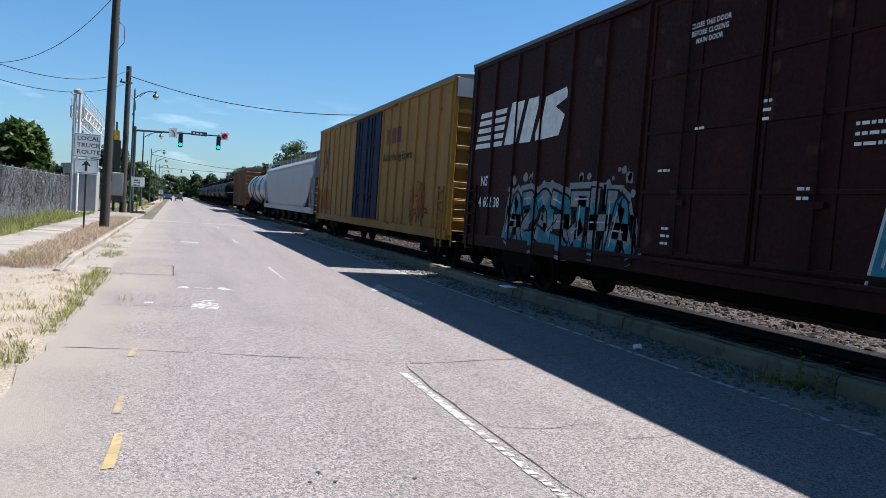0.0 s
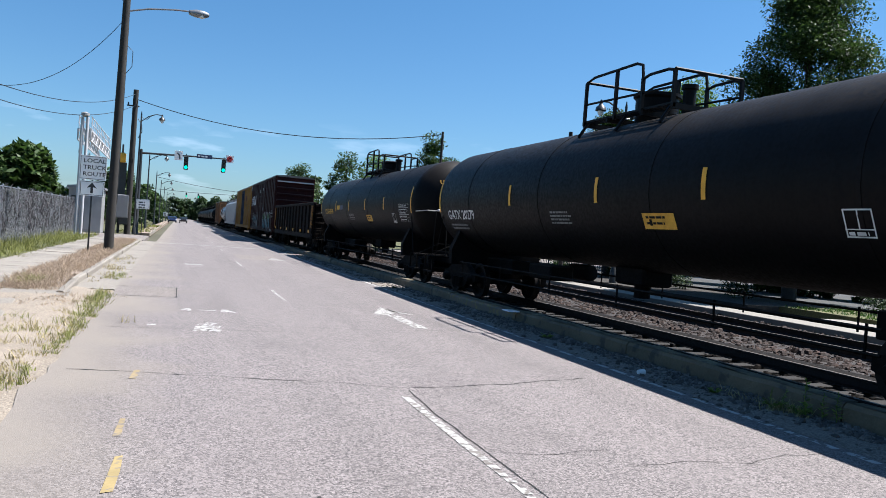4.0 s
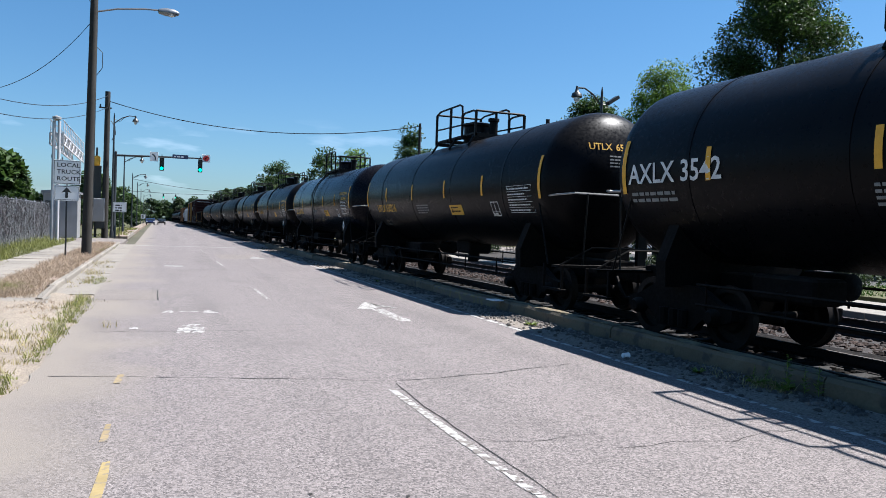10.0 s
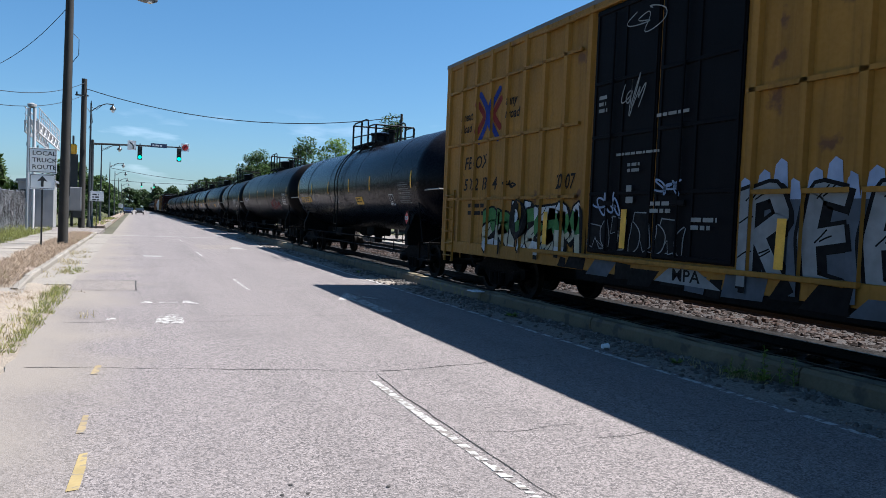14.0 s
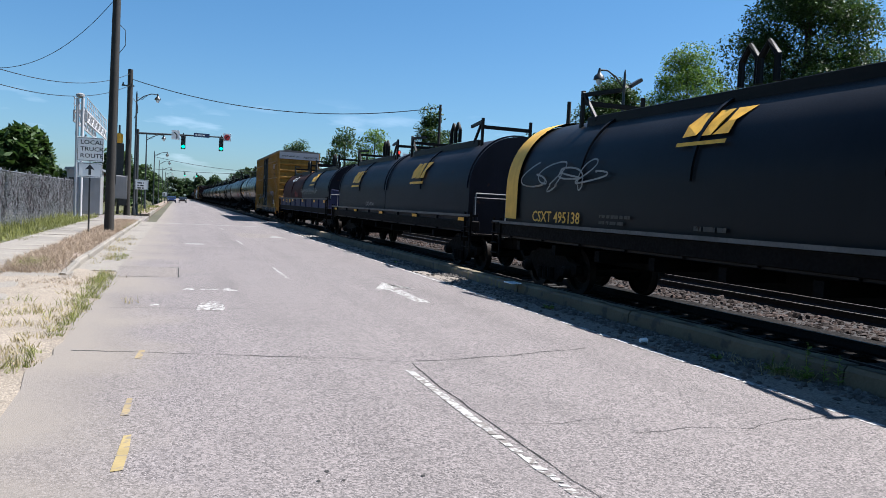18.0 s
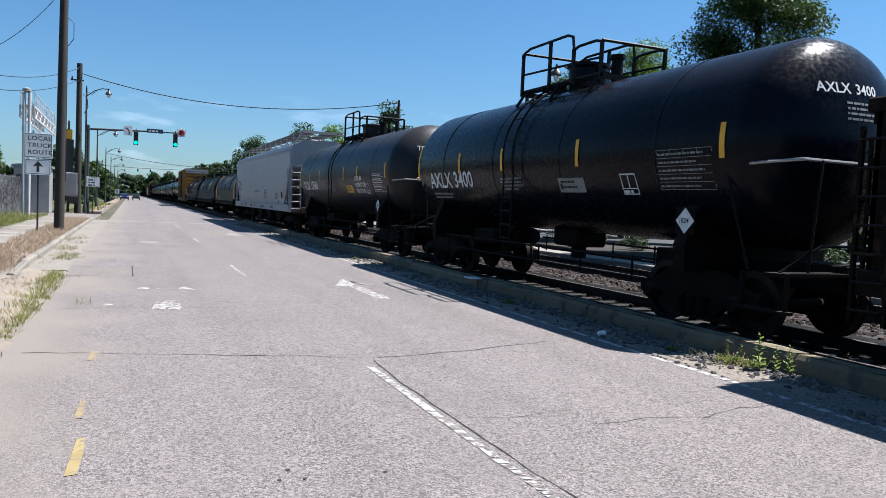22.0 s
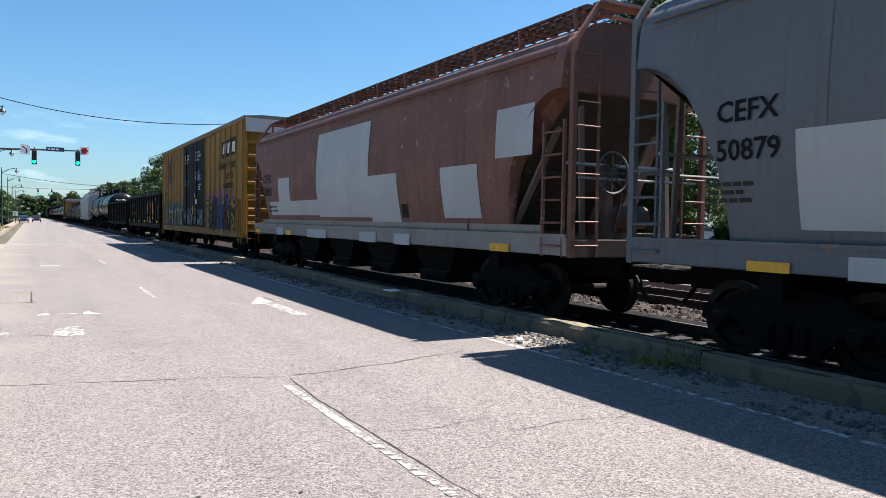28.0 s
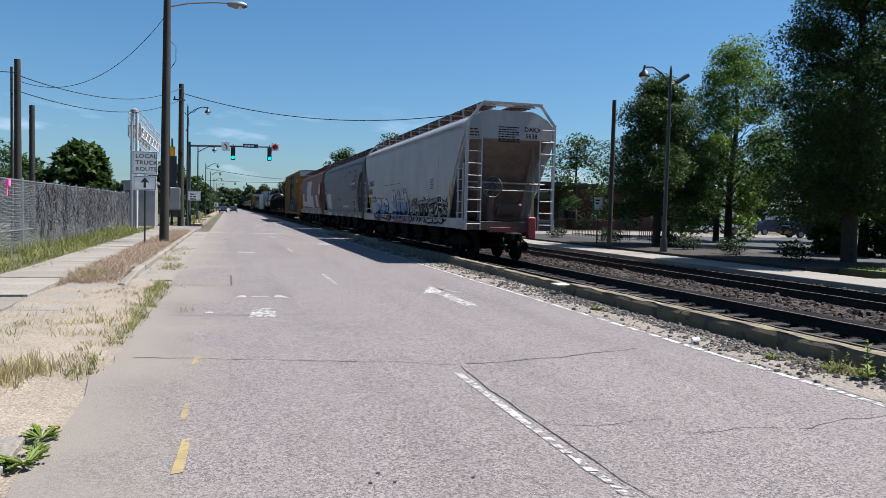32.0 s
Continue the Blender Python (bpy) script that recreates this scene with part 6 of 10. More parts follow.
    part("brake_gear", MB().lathe([(.0, .15), (.16, .15)], 'y', (-.62, yb + .0, 2.45), 14).box(-.72, -.52, yb + .05, yb + .2, 1.3, 2.5, .02).tube([(-.3, yb + .3, 1.5), (-.3, yb + .1, 2.1), (-.6, yb + .1, 2.3)], .03, 5).lathe([(-.5, .2), (.5, .2)], 'x', (.1, yb + .55, 1.75), 14), M["walk_rust"], car, smooth=True)
    # outlets
    span = L - 2 * 3.6
    for k in range(outlets):
        y = -3.6 - span * (k + .5) / outlets
        wq = span / outlets / 2 - .12
        o = MB()
        top = [(-W + .3, y - wq), (W - .3, y - wq), (W - .3, y + wq), (-W + .3, y + wq)]
        bot = [(-1.05, y - .55), (1.05, y - .55), (1.05, y + .55), (-1.05, y + .55)]
        o.add([(a, c, zb + .02) for a, c in top] + [(a, c, .55) for a, c in bot], [(0, 1, 2, 3), (4, 5, 6, 7), (0, 1, 5, 4), (1, 2, 6, 5), (2, 3, 7, 6), (3, 0, 4, 7)])
        o.box(-1.15, 1.15, y - .6, y + .6, .34, .58, .02)
        ob = part("outlet", o, M["under"], car)
        part("outlet_handle", MB().lathe([(-1.3, .025), (-1.1, .025)], 'x', (0, y, .46), 8).lathe([(-1.34, .07), (-1.3, .07)], 'x', (0, y, .46), 10), M["under"], ob)
    for y in (-3.6, -L + .05):
        part("draft_sill", MB().box(-.3, .3, y, y + 3.55, .72, 1.05, .02), M["under"], car)
    for y in (-2.2, -L + 2.2):
        part("body_bolster", MB().box(-W + .1, W - .1, y - .15, y + .15, .8, 1.15), M["under"], car)
    gear_at(car, cy, half - 2.2, half + .25)
    return car, side_put(xs, 0, .012), side_put(lambda v: W + .05, 0, .006), rng

# ---- the train, from its far end to its last wagon ----
def six(L, near=.62):
    return (.74, 3.4, 5.9, 8.55, 11.0, L - .85) if L > 13.5 else (.74, 2.75, 5.4, 8.4, L - .8)

f = 252.0
for k in range(8):
    tank_car(f, 15.3, material="tank_matt", marks="", stripes=(.6, 14.3), tables=0, panel="", seed=80 + k, label="black tank wagon far ahead in the train")
    f -= 16.9
c, put, rng = boxcar(98.6, 16.2, 5.0, material="box_brown", door_material="box_brown", ends="box_brown", seed=3, label="brown weathered boxcar without lettering", band=False)
t = tank_car(80.9, 15.2, material="tank_silver", marks="", stripes=(), tables=0, panel="", seed=4, label="silver tank wagon with dark bands")
for y in (-3.5, -7.6, -11.5):
    part("dark_band", MB().lathe([(-.55, 1.499), (-.54, 1.506), (.54, 1.506), (.55, 1.499)], 'y', (0, y, 2.72), 48), M["tank_navy"], t, smooth=True)
hopper(63.6, 22.6, 4.6, "hop_white", seed=5, label="long white covered hopper wagon", cut="straight", walk="hop_grey", outlets=5)

# yellow boxcar with blue doors
c, put, rng = boxcar(39.36, 20.1, 5.52, door_material="door_blue", doors=(.42, .62), posts=7, seed=6, label="ochre yellow boxcar with dark blue doors and graffiti")
mb = MB()
for a, b in ((13.2, 1), (13.9, 1), (14.7, .6)):
    mb.add([put(a, 3.95), put(a + .5 * b, 3.95), put(a + .5 * b, 4.5), put(a, 4.5)], [(0, 1, 2, 3)])
part("logo_block", mb, M["red_rust"], c, "faded red logo block")
part("slogan", write(put, "Railcar Pooling Experts", 12.9, 3.35, .26, 1.0, .2), M["stencil_black"], c)
mb = MB()
ribbon(put, [(1.6, 4.35), (2.6, 3.35)], .2, mb)
part("logo_stroke", mb, M["spray_red"], c)
mb = MB()
ribbon(put, [(2.6, 4.35), (1.6, 3.35)], .2, mb, layer=.002)
part("logo_stroke", mb, M["spray_blue"], c)
for u, w in ((1.0, 2.6), (16.6, 1.6)):
    graffiti(c, put, u, 1.35, w, 1.2, 3, "orange", "black", rng, fat=.16, label="dark sprayed tag")

# maroon boxcar
c, put, rng = boxcar(17.95, 20.07, 5.54, material="box_maroon", door_material="box_maroon", ends="box_maroon", doors=(.384, .638), posts=6, seed=7, label="dark maroon boxcar with white logo and graffiti", band=False)
part("end_band", MB().box(-1.45, 1.5, -20.14, -20.08, 5.02, 5.12), M["hop_white"], c, "thin white band high on the end")
mb = MB()
for k in range(5):
    mb.add([put(.4 + .06 * k, 3.3 + .19 * k, .004), put(2.0 + .04 * k, 3.3 + .19 * k, .004), put(2.05 + .04 * k, 3.42 + .19 * k, .004), put(.44 + .06 * k, 3.42 + .19 * k, .004)], [(0, 1, 2, 3)])
part("logo_stripe", mb, M["stencil_white"], c, "white logo stripes")
mb = MB()
q = lambda a, b: put(a, b, .004)
for poly in ([(2.15, 3.3), (2.75, 3.3), (3.1, 4.25), (2.45, 4.25)], [(2.95, 3.3), (3.5, 3.3), (3.85, 4.25), (3.3, 4.25)], [(3.75, 3.3), (4.75, 3.35), (4.95, 3.75), (4.55, 3.95), (5.05, 4.1), (4.95, 4.3), (4.1, 4.2), (4.0, 3.8)]):
    lay(mb, put, poly, .004)
part("logo_shape", mb, M["stencil_white"], c, "white angular logo shapes")
part("reporting_mark", write(put, "NS", .9, 2.36, .24), M["stencil_white"], c)
part("car_number", write(put, "4 692 38", .85, 1.84, .24), M["stencil_white"], c)
for u, v, txt in ((9.07, 4.62, "CLOSE THIS DOOR|BEFORE CLOSING|MAIN DOOR"), (11.5, 4.75, "CLOSE AND LOCK|BOTH DOORS BEFORE|MOVING CAR")):
    mb = MB()
    for k, line in enumerate(txt.split("|")):
        write(lambda a, b, layer=0: put(a, b, .05), line, u - .0225 * len(line), v - .118 * k, .074, .92, mb=mb)
    part("door_notice", mb, M["stencil_white"], c)
mb = MB()
for u, v, w, r in ((9.0, 3.1, .25, 1), (8.2, 2.5, .4, 1), (11.75, 2.93, .5, 3), (10.32, 3.35, .18, 3), (11.0, 2.2, .25, 2), (18.0, 2.5, .22, 6), (18.8, 2.6, .6, 6), (17.9, 1.05, .6, 2), (8.4, 1.6, .25, 3)):
    bars(lambda a, b, layer=0: put(a, b, .045), u, v, w, r, .04, rng, mb, gap=1.9)
part("small_print", mb, M["stencil_white"], c)
part("reflective_plate", MB().add([put(18.95, 1.18, .004), put(19.5, 1.18, .004), put(19.5, 1.42, .004), put(18.95, 1.42, .004)], [(0, 1, 2, 3)]), M["stencil_yellow"], c, "yellow plate")
part("side_code", write(lambda a, b, layer=0: put(a, b, .05), "B209", 18.95, .93, .14), M["stencil_white"], c)
letters(c, put, 2.7, .92, 4.9, 1.5, 7, ["teal", "grey", "teal", "grey"], "black", rng, back="grey", shine="white", weight=.42, edge=.05, label="silver and teal graffiti lettering")
letters(c, put, 12.2, .88, 4.8, 1.75, 6, ["black", "teal", "teal", "green", "grey"], "white", rng, shine="white", weight=.5, edge=.04, shadow=.03, lean=.25, label="black, teal and green graffiti lettering with white edges")
mb = MB()
for a, b, e, d in ((19.0, 19.02, 1.5, 2.0), (19.52, 19.54, 1.5, 2.0), (19.0, 19.54, 1.5, 1.52), (19.0, 19.54, 1.98, 2.0), (19.0, 19.54, 1.68, 1.69), (19.27, 19.28, 1.68, 1.98)):
    mb.add([put(a, e, .003), put(b, e, .003), put(b, d, .003), put(a, d, .003)], [(0, 1, 2, 3)])
part("maintenance_panel", mb, M["stencil_white"], c)

# rusty gondola
c, put, putp, rng = gondola(-3.05, 17.72, 3.0, material="gon_rust", seed=8, label="rust-brown open gondola wagon with yellow end ladder")
part("end_patch", MB().box(-1.6, -1.56, -.5, -.1, 1.3, 2.8), M["flake_yellow"], c, "flaking yellow paint at the end")
part("end_patch", MB().box(-1.6, -1.56, -17.5, -17.0, 1.5, 2.8), M["flake_yellow"], c)
for k, s in enumerate(("CS", "X")):
    part("reporting_mark", write(put, s, 1.95 + 1.286 * k, 2.4, .24, 1.5), M["stencil_dim"], c)
for k, s in enumerate(("70", "75", "0")):
    part("car_number", write(put, s, 1.95 + 1.286 * k, 2.0, .24, 1.5), M["stencil_dim"], c)
graffiti(c, put, 5.75, 1.25, .75, .85, 2, "black", "orange", rng, edge=.012, label="small dark and orange tag")

# tank wagons
tank_car(-21.97, 17.98, material="tank_matt", marks="UTLX 669540", mark_u=1.93, mark_v=2.33, ladder_side=False, stripes=(.78, 4.6, 7.5, 10.6, 13.6, 17.1), seed=11, logo="script", panel="yellow", label="matt black tank wagon with yellow stripes and notice panel")
tank_car(-41.3, 18.1, material="tank_matt", marks="GATX 20279", ladder_side=False, mark_colour="stencil_white", stripes=(.72, 5.6, 9.4, 12.4, 17.1), seed=12, panel="yellow", label="matt black tank wagon with white lettering and graffiti")
tank_car(-60.9, 16.5, material="tank_matt", marks="NATX 50333", ladder_side=False, mark_colour="stencil_white", stripes=(), seed=13, panel="white", mark_size=.34, label="matt black tank wagon with large white lettering")
LAB = "glossy black tank wagon with yellow lettering and stripes"
tank_car(-78.74, 14.5, marks="UTLX 643062", mark_u=1.55, mark_v=2.31, stripes=(.62, 4.1, 6.85, 8.85, 11.5, 13.7), seed=14, placard="3082", content="METHYLENE DIPHENYL|DIISOCYANATE", label=LAB)
tank_car(-94.6, 14.7, marks="UTLX 643057", mark_u=1.6, mark_v=2.18, stripes=(.5, 3.33, 6.2, 8.7, 11.6, 13.85), seed=15, placard="3082", content="METHYLENE DIPHENYL|DIISOCYANATE", label=LAB)
tank_car(-110.64, 14.45, marks="UTLX 641788", stripes=six(14.45), seed=16, placard="3082", content="METHYLENE DIPHENYL|DIISOCYANATE", material="tank_navy", label="blue-black glossy tank wagon with yellow lettering and stripes")
tank_car(-126.45, 14.7, marks="UTLX 650216", ladder_side=False, stripes=(.75, 3.1, 5.8, 8.5, 11.0, 13.85), seed=17, mark_u=2.0, label=LAB)
tank_car(-142.52, 12.8, marks="AXLX 3542", mark_colour="stencil_white", stripes=six(12.8), mark_u=.92, mark_v=2.48, seed=18, placard="1824", extra="SODIUM HYDROXIDE|SOLUTION", panel="white", tables=1, mark_size=.31, label="black tank wagon with white chemical lettering and panel")
t = tank_car(-156.65, 18.3, R=1.56, zc=2.78, marks="TILX 252150", ladder_side=False, mark_colour="stencil_white", mark_u=2.0, mark_v=2.36, stripes=(.8, 4.15, 7.55, 10.65, 13.6, 17.3), seed=19, panel="", tables=1, label="black tank wagon with white lettering and a red tag")
def put_t(u, v, layer=0.0, R=1.56, zc=2.78):
    a = (v - zc) / R
    return (-(R + .013 + layer) * math.cos(a), -u, zc + (R + .013 + layer) * math.sin(a))
graffiti(t, put_t, 12.3, 1.75, 2.6, .75, 4, "red", "grey", random.Random(3), fat=.28, label="faded red sprayed tag")
tank_car(-176.3, 17.5, R=1.56, zc=2.78, material="tank_navy", marks="UTLX 213438", stripes=(.72, 3.6, 6.6, 9.7, 12.3, 16.3), seed=20, placard="1170", label="glossy blue-black tank wagon with yellow lettering and red placard")

# yellow boxcar with black doors
def next_load(c, put, marks, number, rng, u=.8, dz=0.0, small=False):
    for pts, colour in (([(u + .78, 4.3), (u + 1.12, 4.0), (u + .78, 3.7)], "red"), ([(u + 1.86, 4.3), (u + 1.5, 4.0), (u + 1.86, 3.7)], "red"),
                        ([(u + .85, 4.52), (u + 1.2, 4.2), (u + 1.26, 4.0), (u + 1.2, 3.8), (u + .85, 3.46)], "blue"), ([(u + 1.8, 4.52), (u + 1.44, 4.2), (u + 1.38, 4.0), (u + 1.44, 3.8), (u + 1.8, 3.46)], "blue")) if small else (
                       ([(u + 1.15, 4.75), (u + 1.66, 4.3), (u + 1.15, 3.85)], "red"), ([(u + 2.6, 4.75), (u + 2.1, 4.3), (u + 2.6, 3.85)], "red"),
                       ([(u + 1.2, 5.0), (u + 1.7, 4.55), (u + 1.8, 4.26), (u + 1.7, 3.95), (u + 1.2, 3.5)], "blue"), ([(u + 2.55, 5.0), (u + 2.06, 4.55), (u + 1.96, 4.26), (u + 2.06, 3.95), (u + 2.55, 3.5)], "blue")):
        mb = MB()
        ribbon(put, pts, .15 if small else .22, mb, layer=.002 if colour == "blue" else 0)
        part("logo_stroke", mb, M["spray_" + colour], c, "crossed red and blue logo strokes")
    for du, dv, s in ((-.05, 4.0, "next"), (-.05, 3.72, "load"), (2.2, 4.12, "any"), (2.2, 3.84, "road")) if small else ((.05, 4.2, "next"), (.05, 3.92, "load"), (2.85, 4.45, "any"), (2.85, 4.17, "road")):
        part("slogan", write(put, s, u + du, dv, .2, .95, .2), M["stencil_black"], c)
    part("reporting_mark", write(put, marks, u + .1, 2.85 + dz, .28, 1.1, .2), M["stencil_black"], c)
    for k, pair in enumerate([number] if small else number.split()):
        part("car_number", write(put, pair, u + .1 + .98 * k, 2.35 + dz, .27, 1.15, .2), M["stencil_black"], c)
    part("load_line", bars(put, u + .4, 1.95, 1.1, 2, .09, rng), M["stencil_black"], c)
def logo_plate(c, put, u, v, w, h):
    mb = MB()
    lay(mb, put, [(u, v), (u + w, v + .1), (u + w, v + h + .1), (u, v + h)])
    part("logo_plate", mb, M["stencil_black"], c, "black logo plate")
    for k in range(3):
        a = u + w * (.08 + .3 * k)
        mb = MB()
        lay(mb, put, [(a, v + h * .3), (a + w * .2, v + h * .25), (a + w * .27, v + h * .88), (a + w * .05, v + h * .84)], .004)
        part("logo_shape", mb, M["stencil_white"], c, "white block shape of a logo")
c, put, rng = boxcar(-195.15, 16.5, 5.53, doors=(.394, .6), posts=8, seed=21, post_d=.065, label="ochre yellow boxcar with black doors and graffiti")
next_load(c, put, "FB OX", "5 02 13 4", rng, 1.1, small=True)
ochre_car = (c, put)
for z in (2.15, 3.45, 4.75):
    part("side_rib", MB().box(-1.625, -1.57, -6.1, -.3, z - .03, z + .03), M["box_yellow"], c)
    part("side_rib", MB().box(-1.625, -1.57, -16.3, -9.95, z - .03, z + .03), M["box_yellow"], c)
logo_plate(c, put, 13.5, 4.05, 2.1, .6)
for k, s in enumerate(("Railcar Pooling", "Experts")):
    part("slogan", write(put, s, 13.45 + .4 * k, 3.68 - .33 * k, .22, .95, .2), M["stencil_black"], c)
part("slogan_bar", bars(put, 13.7, 3.0, 1.1, 1, .2, rng), M["stencil_black"], c)
e = end_put(-16.5 + .06 - .085, 0)
part("end_lettering", write(e, "EXCESS HEIGHT CAR", -1.38, 5.08, .1, 1.0, .15), M["stencil_black"], c)
part("end_lettering", write(e, "FBOX 502134", .3, 5.03, .125, 1.0, .2), M["stencil_black"], c)
letters(c, put, 2.35, .92, 3.9, 1.2, 6, ["white", "cream", "green", "white"], "black", rng, weight=.4, edge=.045, label="green, white and black graffiti")
smoke = MB()
for k in range(17):
    a = 9.9 + .25 * k
    t = 2.3 + .14 * abs(noise.noise((a * 3.1, 2, 0))) + .1 * (k % 3)
    lay(smoke, put, [(a, 2.0), (a + .27, 2.0), (a + .22, t * .98), (a + .13, t), (a + .05, t * .97)], .002)
tagged(part("graffiti_haze", smoke, M["spray_pale_blue"], c), "pale blue spray fading above the letters", kind="stuff")
under_fill = MB()
for k in range(16):
    a = 9.95 + .256 * k
    lay(under_fill, put, [(a, .9), (a + .26, .9), (a + .26, 2.05), (a, 2.05)], .0025)
tagged(part("graffiti_fill", under_fill, M["spray_slate"], c), kind="stuff")
for colour, glyph in (("grey", [[(10.08, 1.0), (10.08, 2.1)], [(10.08, 2.08), (10.45, 2.18), (10.62, 1.85), (10.2, 1.58)], [(10.25, 1.58), (10.62, 1.0)]]),
                      ("grey", [[(11.4, 2.08), (11.08, 2.16), (10.98, 1.6), (11.05, 1.1), (11.45, 1.02)], [(11.05, 1.6), (11.4, 1.66)]]),
                      ("grey", [[(12.22, 2.06), (11.9, 2.15), (11.78, 1.6), (11.85, 1.1), (12.25, 1.02)], [(11.85, 1.6), (12.2, 1.64)]]),
                      ("grey", [[(12.62, 1.0), (12.64, 1.9), (12.85, 2.16), (13.08, 1.9), (13.1, 1.0)], [(12.64, 1.5), (13.08, 1.55)]]),
                      ("grey", [[(13.9, 2.02), (13.6, 2.16), (13.45, 1.75), (13.82, 1.5), (13.8, 1.12), (13.42, 1.0)]])):
    burner(c, put, glyph, colour, rng, .2, .05, back=None, tips=False, label="silver rounded graffiti letter with black edges")
graffiti(c, put, 6.6, 1.25, 2.4, .6, 4, "black", "grey", rng, edge=.018, label="grey tag on the doors")
part("spray_ball", MB().add([put(4.0 + .36 * math.cos(a), 1.71 + .42 * math.sin(a), .03) for a in (k * .3927 for k in range(16))], [tuple(range(16))]), M["spray_black"], c, "round black sprayed ball")
part("spray_spot", MB().add([put(4.0 + .13 * math.cos(a), 1.78 + .14 * math.sin(a), .034) for a in (k * .5236 for k in range(12))], [tuple(range(12))]), M["spray_white"], c, "white sprayed spot")
mb = MB()
mb.add([put(14.7, 1.15, .005), put(15.3, 1.05, .005), put(15.35, 1.5, .005), put(14.9, 1.55, .005)], [(0, 1, 2, 3)])
part("paint_patch", mb, M["spray_yellow"], c, "bright yellow paint patch")
for k, w in enumerate(("GOOD", "OL", "DAYS")):
    part("sprayed_words", write(put, w, 14.08 + (.14 if k == 1 else 0), 2.52 - .19 * k, .16, .8), M["spray_white"], c, "white sprayed words")
part("test_panel", MB().add([put(14.25, 1.38, .07), put(14.78, 1.38, .07), put(14.78, 1.7, .07), put(14.25, 1.7, .07)], [(0, 1, 2, 3)]), M["stencil_white"], c, "white framed test panel")
part("test_table", MB().add([put(14.28, 1.41, .074), put(14.5, 1.41, .074), put(14.5, 1.67, .074), put(14.28, 1.67, .074)], [(0, 1, 2, 3)]).add([put(14.53, 1.41, .074), put(14.75, 1.41, .074), put(14.75, 1.67, .074), put(14.53, 1.67, .074)], [(0, 1, 2, 3)]), M["stencil_black"], c)
part("notice_plate", MB().add([put(15.0, 1.2, .07), put(15.55, 1.2, .07), put(15.55, 1.45, .07), put(15.0, 1.45, .07)], [(0, 1, 2, 3)]), M["stencil_yellow"], c, "yellow notice plate")

# coil wagons
def scrawl(c, put, u, v, w, h, n, colour, rng, fat=.045, label="thin sprayed scrawl"):
    """One loose looping scribble."""
    mb = MB()
    pts = []
    a, b = rng.uniform(.6, 1.4), rng.uniform(0, 6)
    for k in range(n * 22 + 1):
        s = k / (n * 22)
        t = s * n * 6.283
        pts.append((u + w * s + 1.0 * w / n * math.sin(t * 1.7 + b) * (.6 + .4 * math.sin(t * .73)), v + h * (.5 + .45 * math.sin(t * 1.3 * a + b * .7) * (.6 + .4 * math.sin(t * .51 + b)))))
    ribbon(put, pts, fat, mb, layer=.003, step=.04)
    tagged(part("scrawl", mb, M[colour], c), label, kind="stuff")
# writing and tags on the black doors and the dirty lower sill of the ochre boxcar
c, put = ochre_car
rd = random.Random(77)
dput = lambda a, b, layer=0.0: put(a, b, .045 + layer)
for u, v, w, r, s in ((8.25, 3.3, .75, 1, .05), (7.3, 2.78, 1.2, 1, .04), (6.75, 3.75, .25, 3, .06), (8.2, 1.98, .55, 2, .06), (9.1, 1.75, .5, 2, .06), (7.6, 2.6, .35, 2, .05), (7.6, 2.2, .18, 2, .1)):
    part("door_print", bars(dput, u, v, w, r, s, rd, gap=.8), M["stencil_grey"], c)
scrawl(c, dput, 7.45, 3.3, .45, .85, 3, "stencil_grey", rd, .022, "thin pale tag high on the door")
scrawl(c, dput, 7.6, 4.6, .6, .5, 2, "stencil_grey", rd, .018, "thin pale tag high on the door")
scrawl(c, dput, 6.85, 1.75, .6, .5, 3, "spray_pale_blue", rd, .035, "pale blue tag on the door")
scrawl(c, dput, 8.35, 2.1, .5, .3, 3, "spray_pale_blue", rd, .03, "pale blue tag on the door")
scrawl(c, put, 3.4, 2.35, .35, .2, 3, "stencil_black", rd, .035, "small black tag")
part("sprayed_year", write(put, "2007", 5.35, 2.3, .27, .8, .15), M["stencil_black"], c)
for u, v in ((7.5, 1.3), (10.55, 1.2), (5.05, 1.25)):
    mb = MB()
    lay(mb, dput, [(u, v), (u + .14, v), (u + .16, v + .62), (u + .02, v + .62)], .012)
    part("reflector_strip", mb, M["stencil_yellow"], c, "upright yellow reflector strip")
part("lower_sill", MB().box(-1.592, -1.5, -16.2, -6.2, .69, .87, .006), M["under"], c, "grimy lower sill")
u = 5.6
while u < 16.2:
    w = rd.uniform(.25, .9)
    a, b = rd.uniform(.72, .84) if u > 6.3 else .88, rd.uniform(.98, 1.13)
    part("sprayed_patch", MB().add([(-1.606, -u, a), (-1.606, -u - w * rd.uniform(.7, 1), a + rd.uniform(-.02, .02)), (-1.606, -u - w, b), (-1.606, -u - w * rd.uniform(0, .4), b + rd.uniform(-.03, .03))], [(0, 1, 2, 3)]), M["spray_" + rd.choice(("slate", "black", "navy", "black", "slate", "black"))], c)
    u += w * rd.uniform(.75, 1.05)
part("tag_plate", MB().add([(-1.609, -8.35, .86), (-1.609, -9.7, .84), (-1.609, -9.15, 1.12), (-1.609, -8.75, 1.14)], [(0, 1, 2, 3)]), M["spray_grey"], c, "pale sprayed patch with black letters")
part("tag_letters", write(lambda a, b, layer=0: (-1.612, -a, b), "MPA", 8.72, .9, .17, 1.2), M["stencil_black"], c)
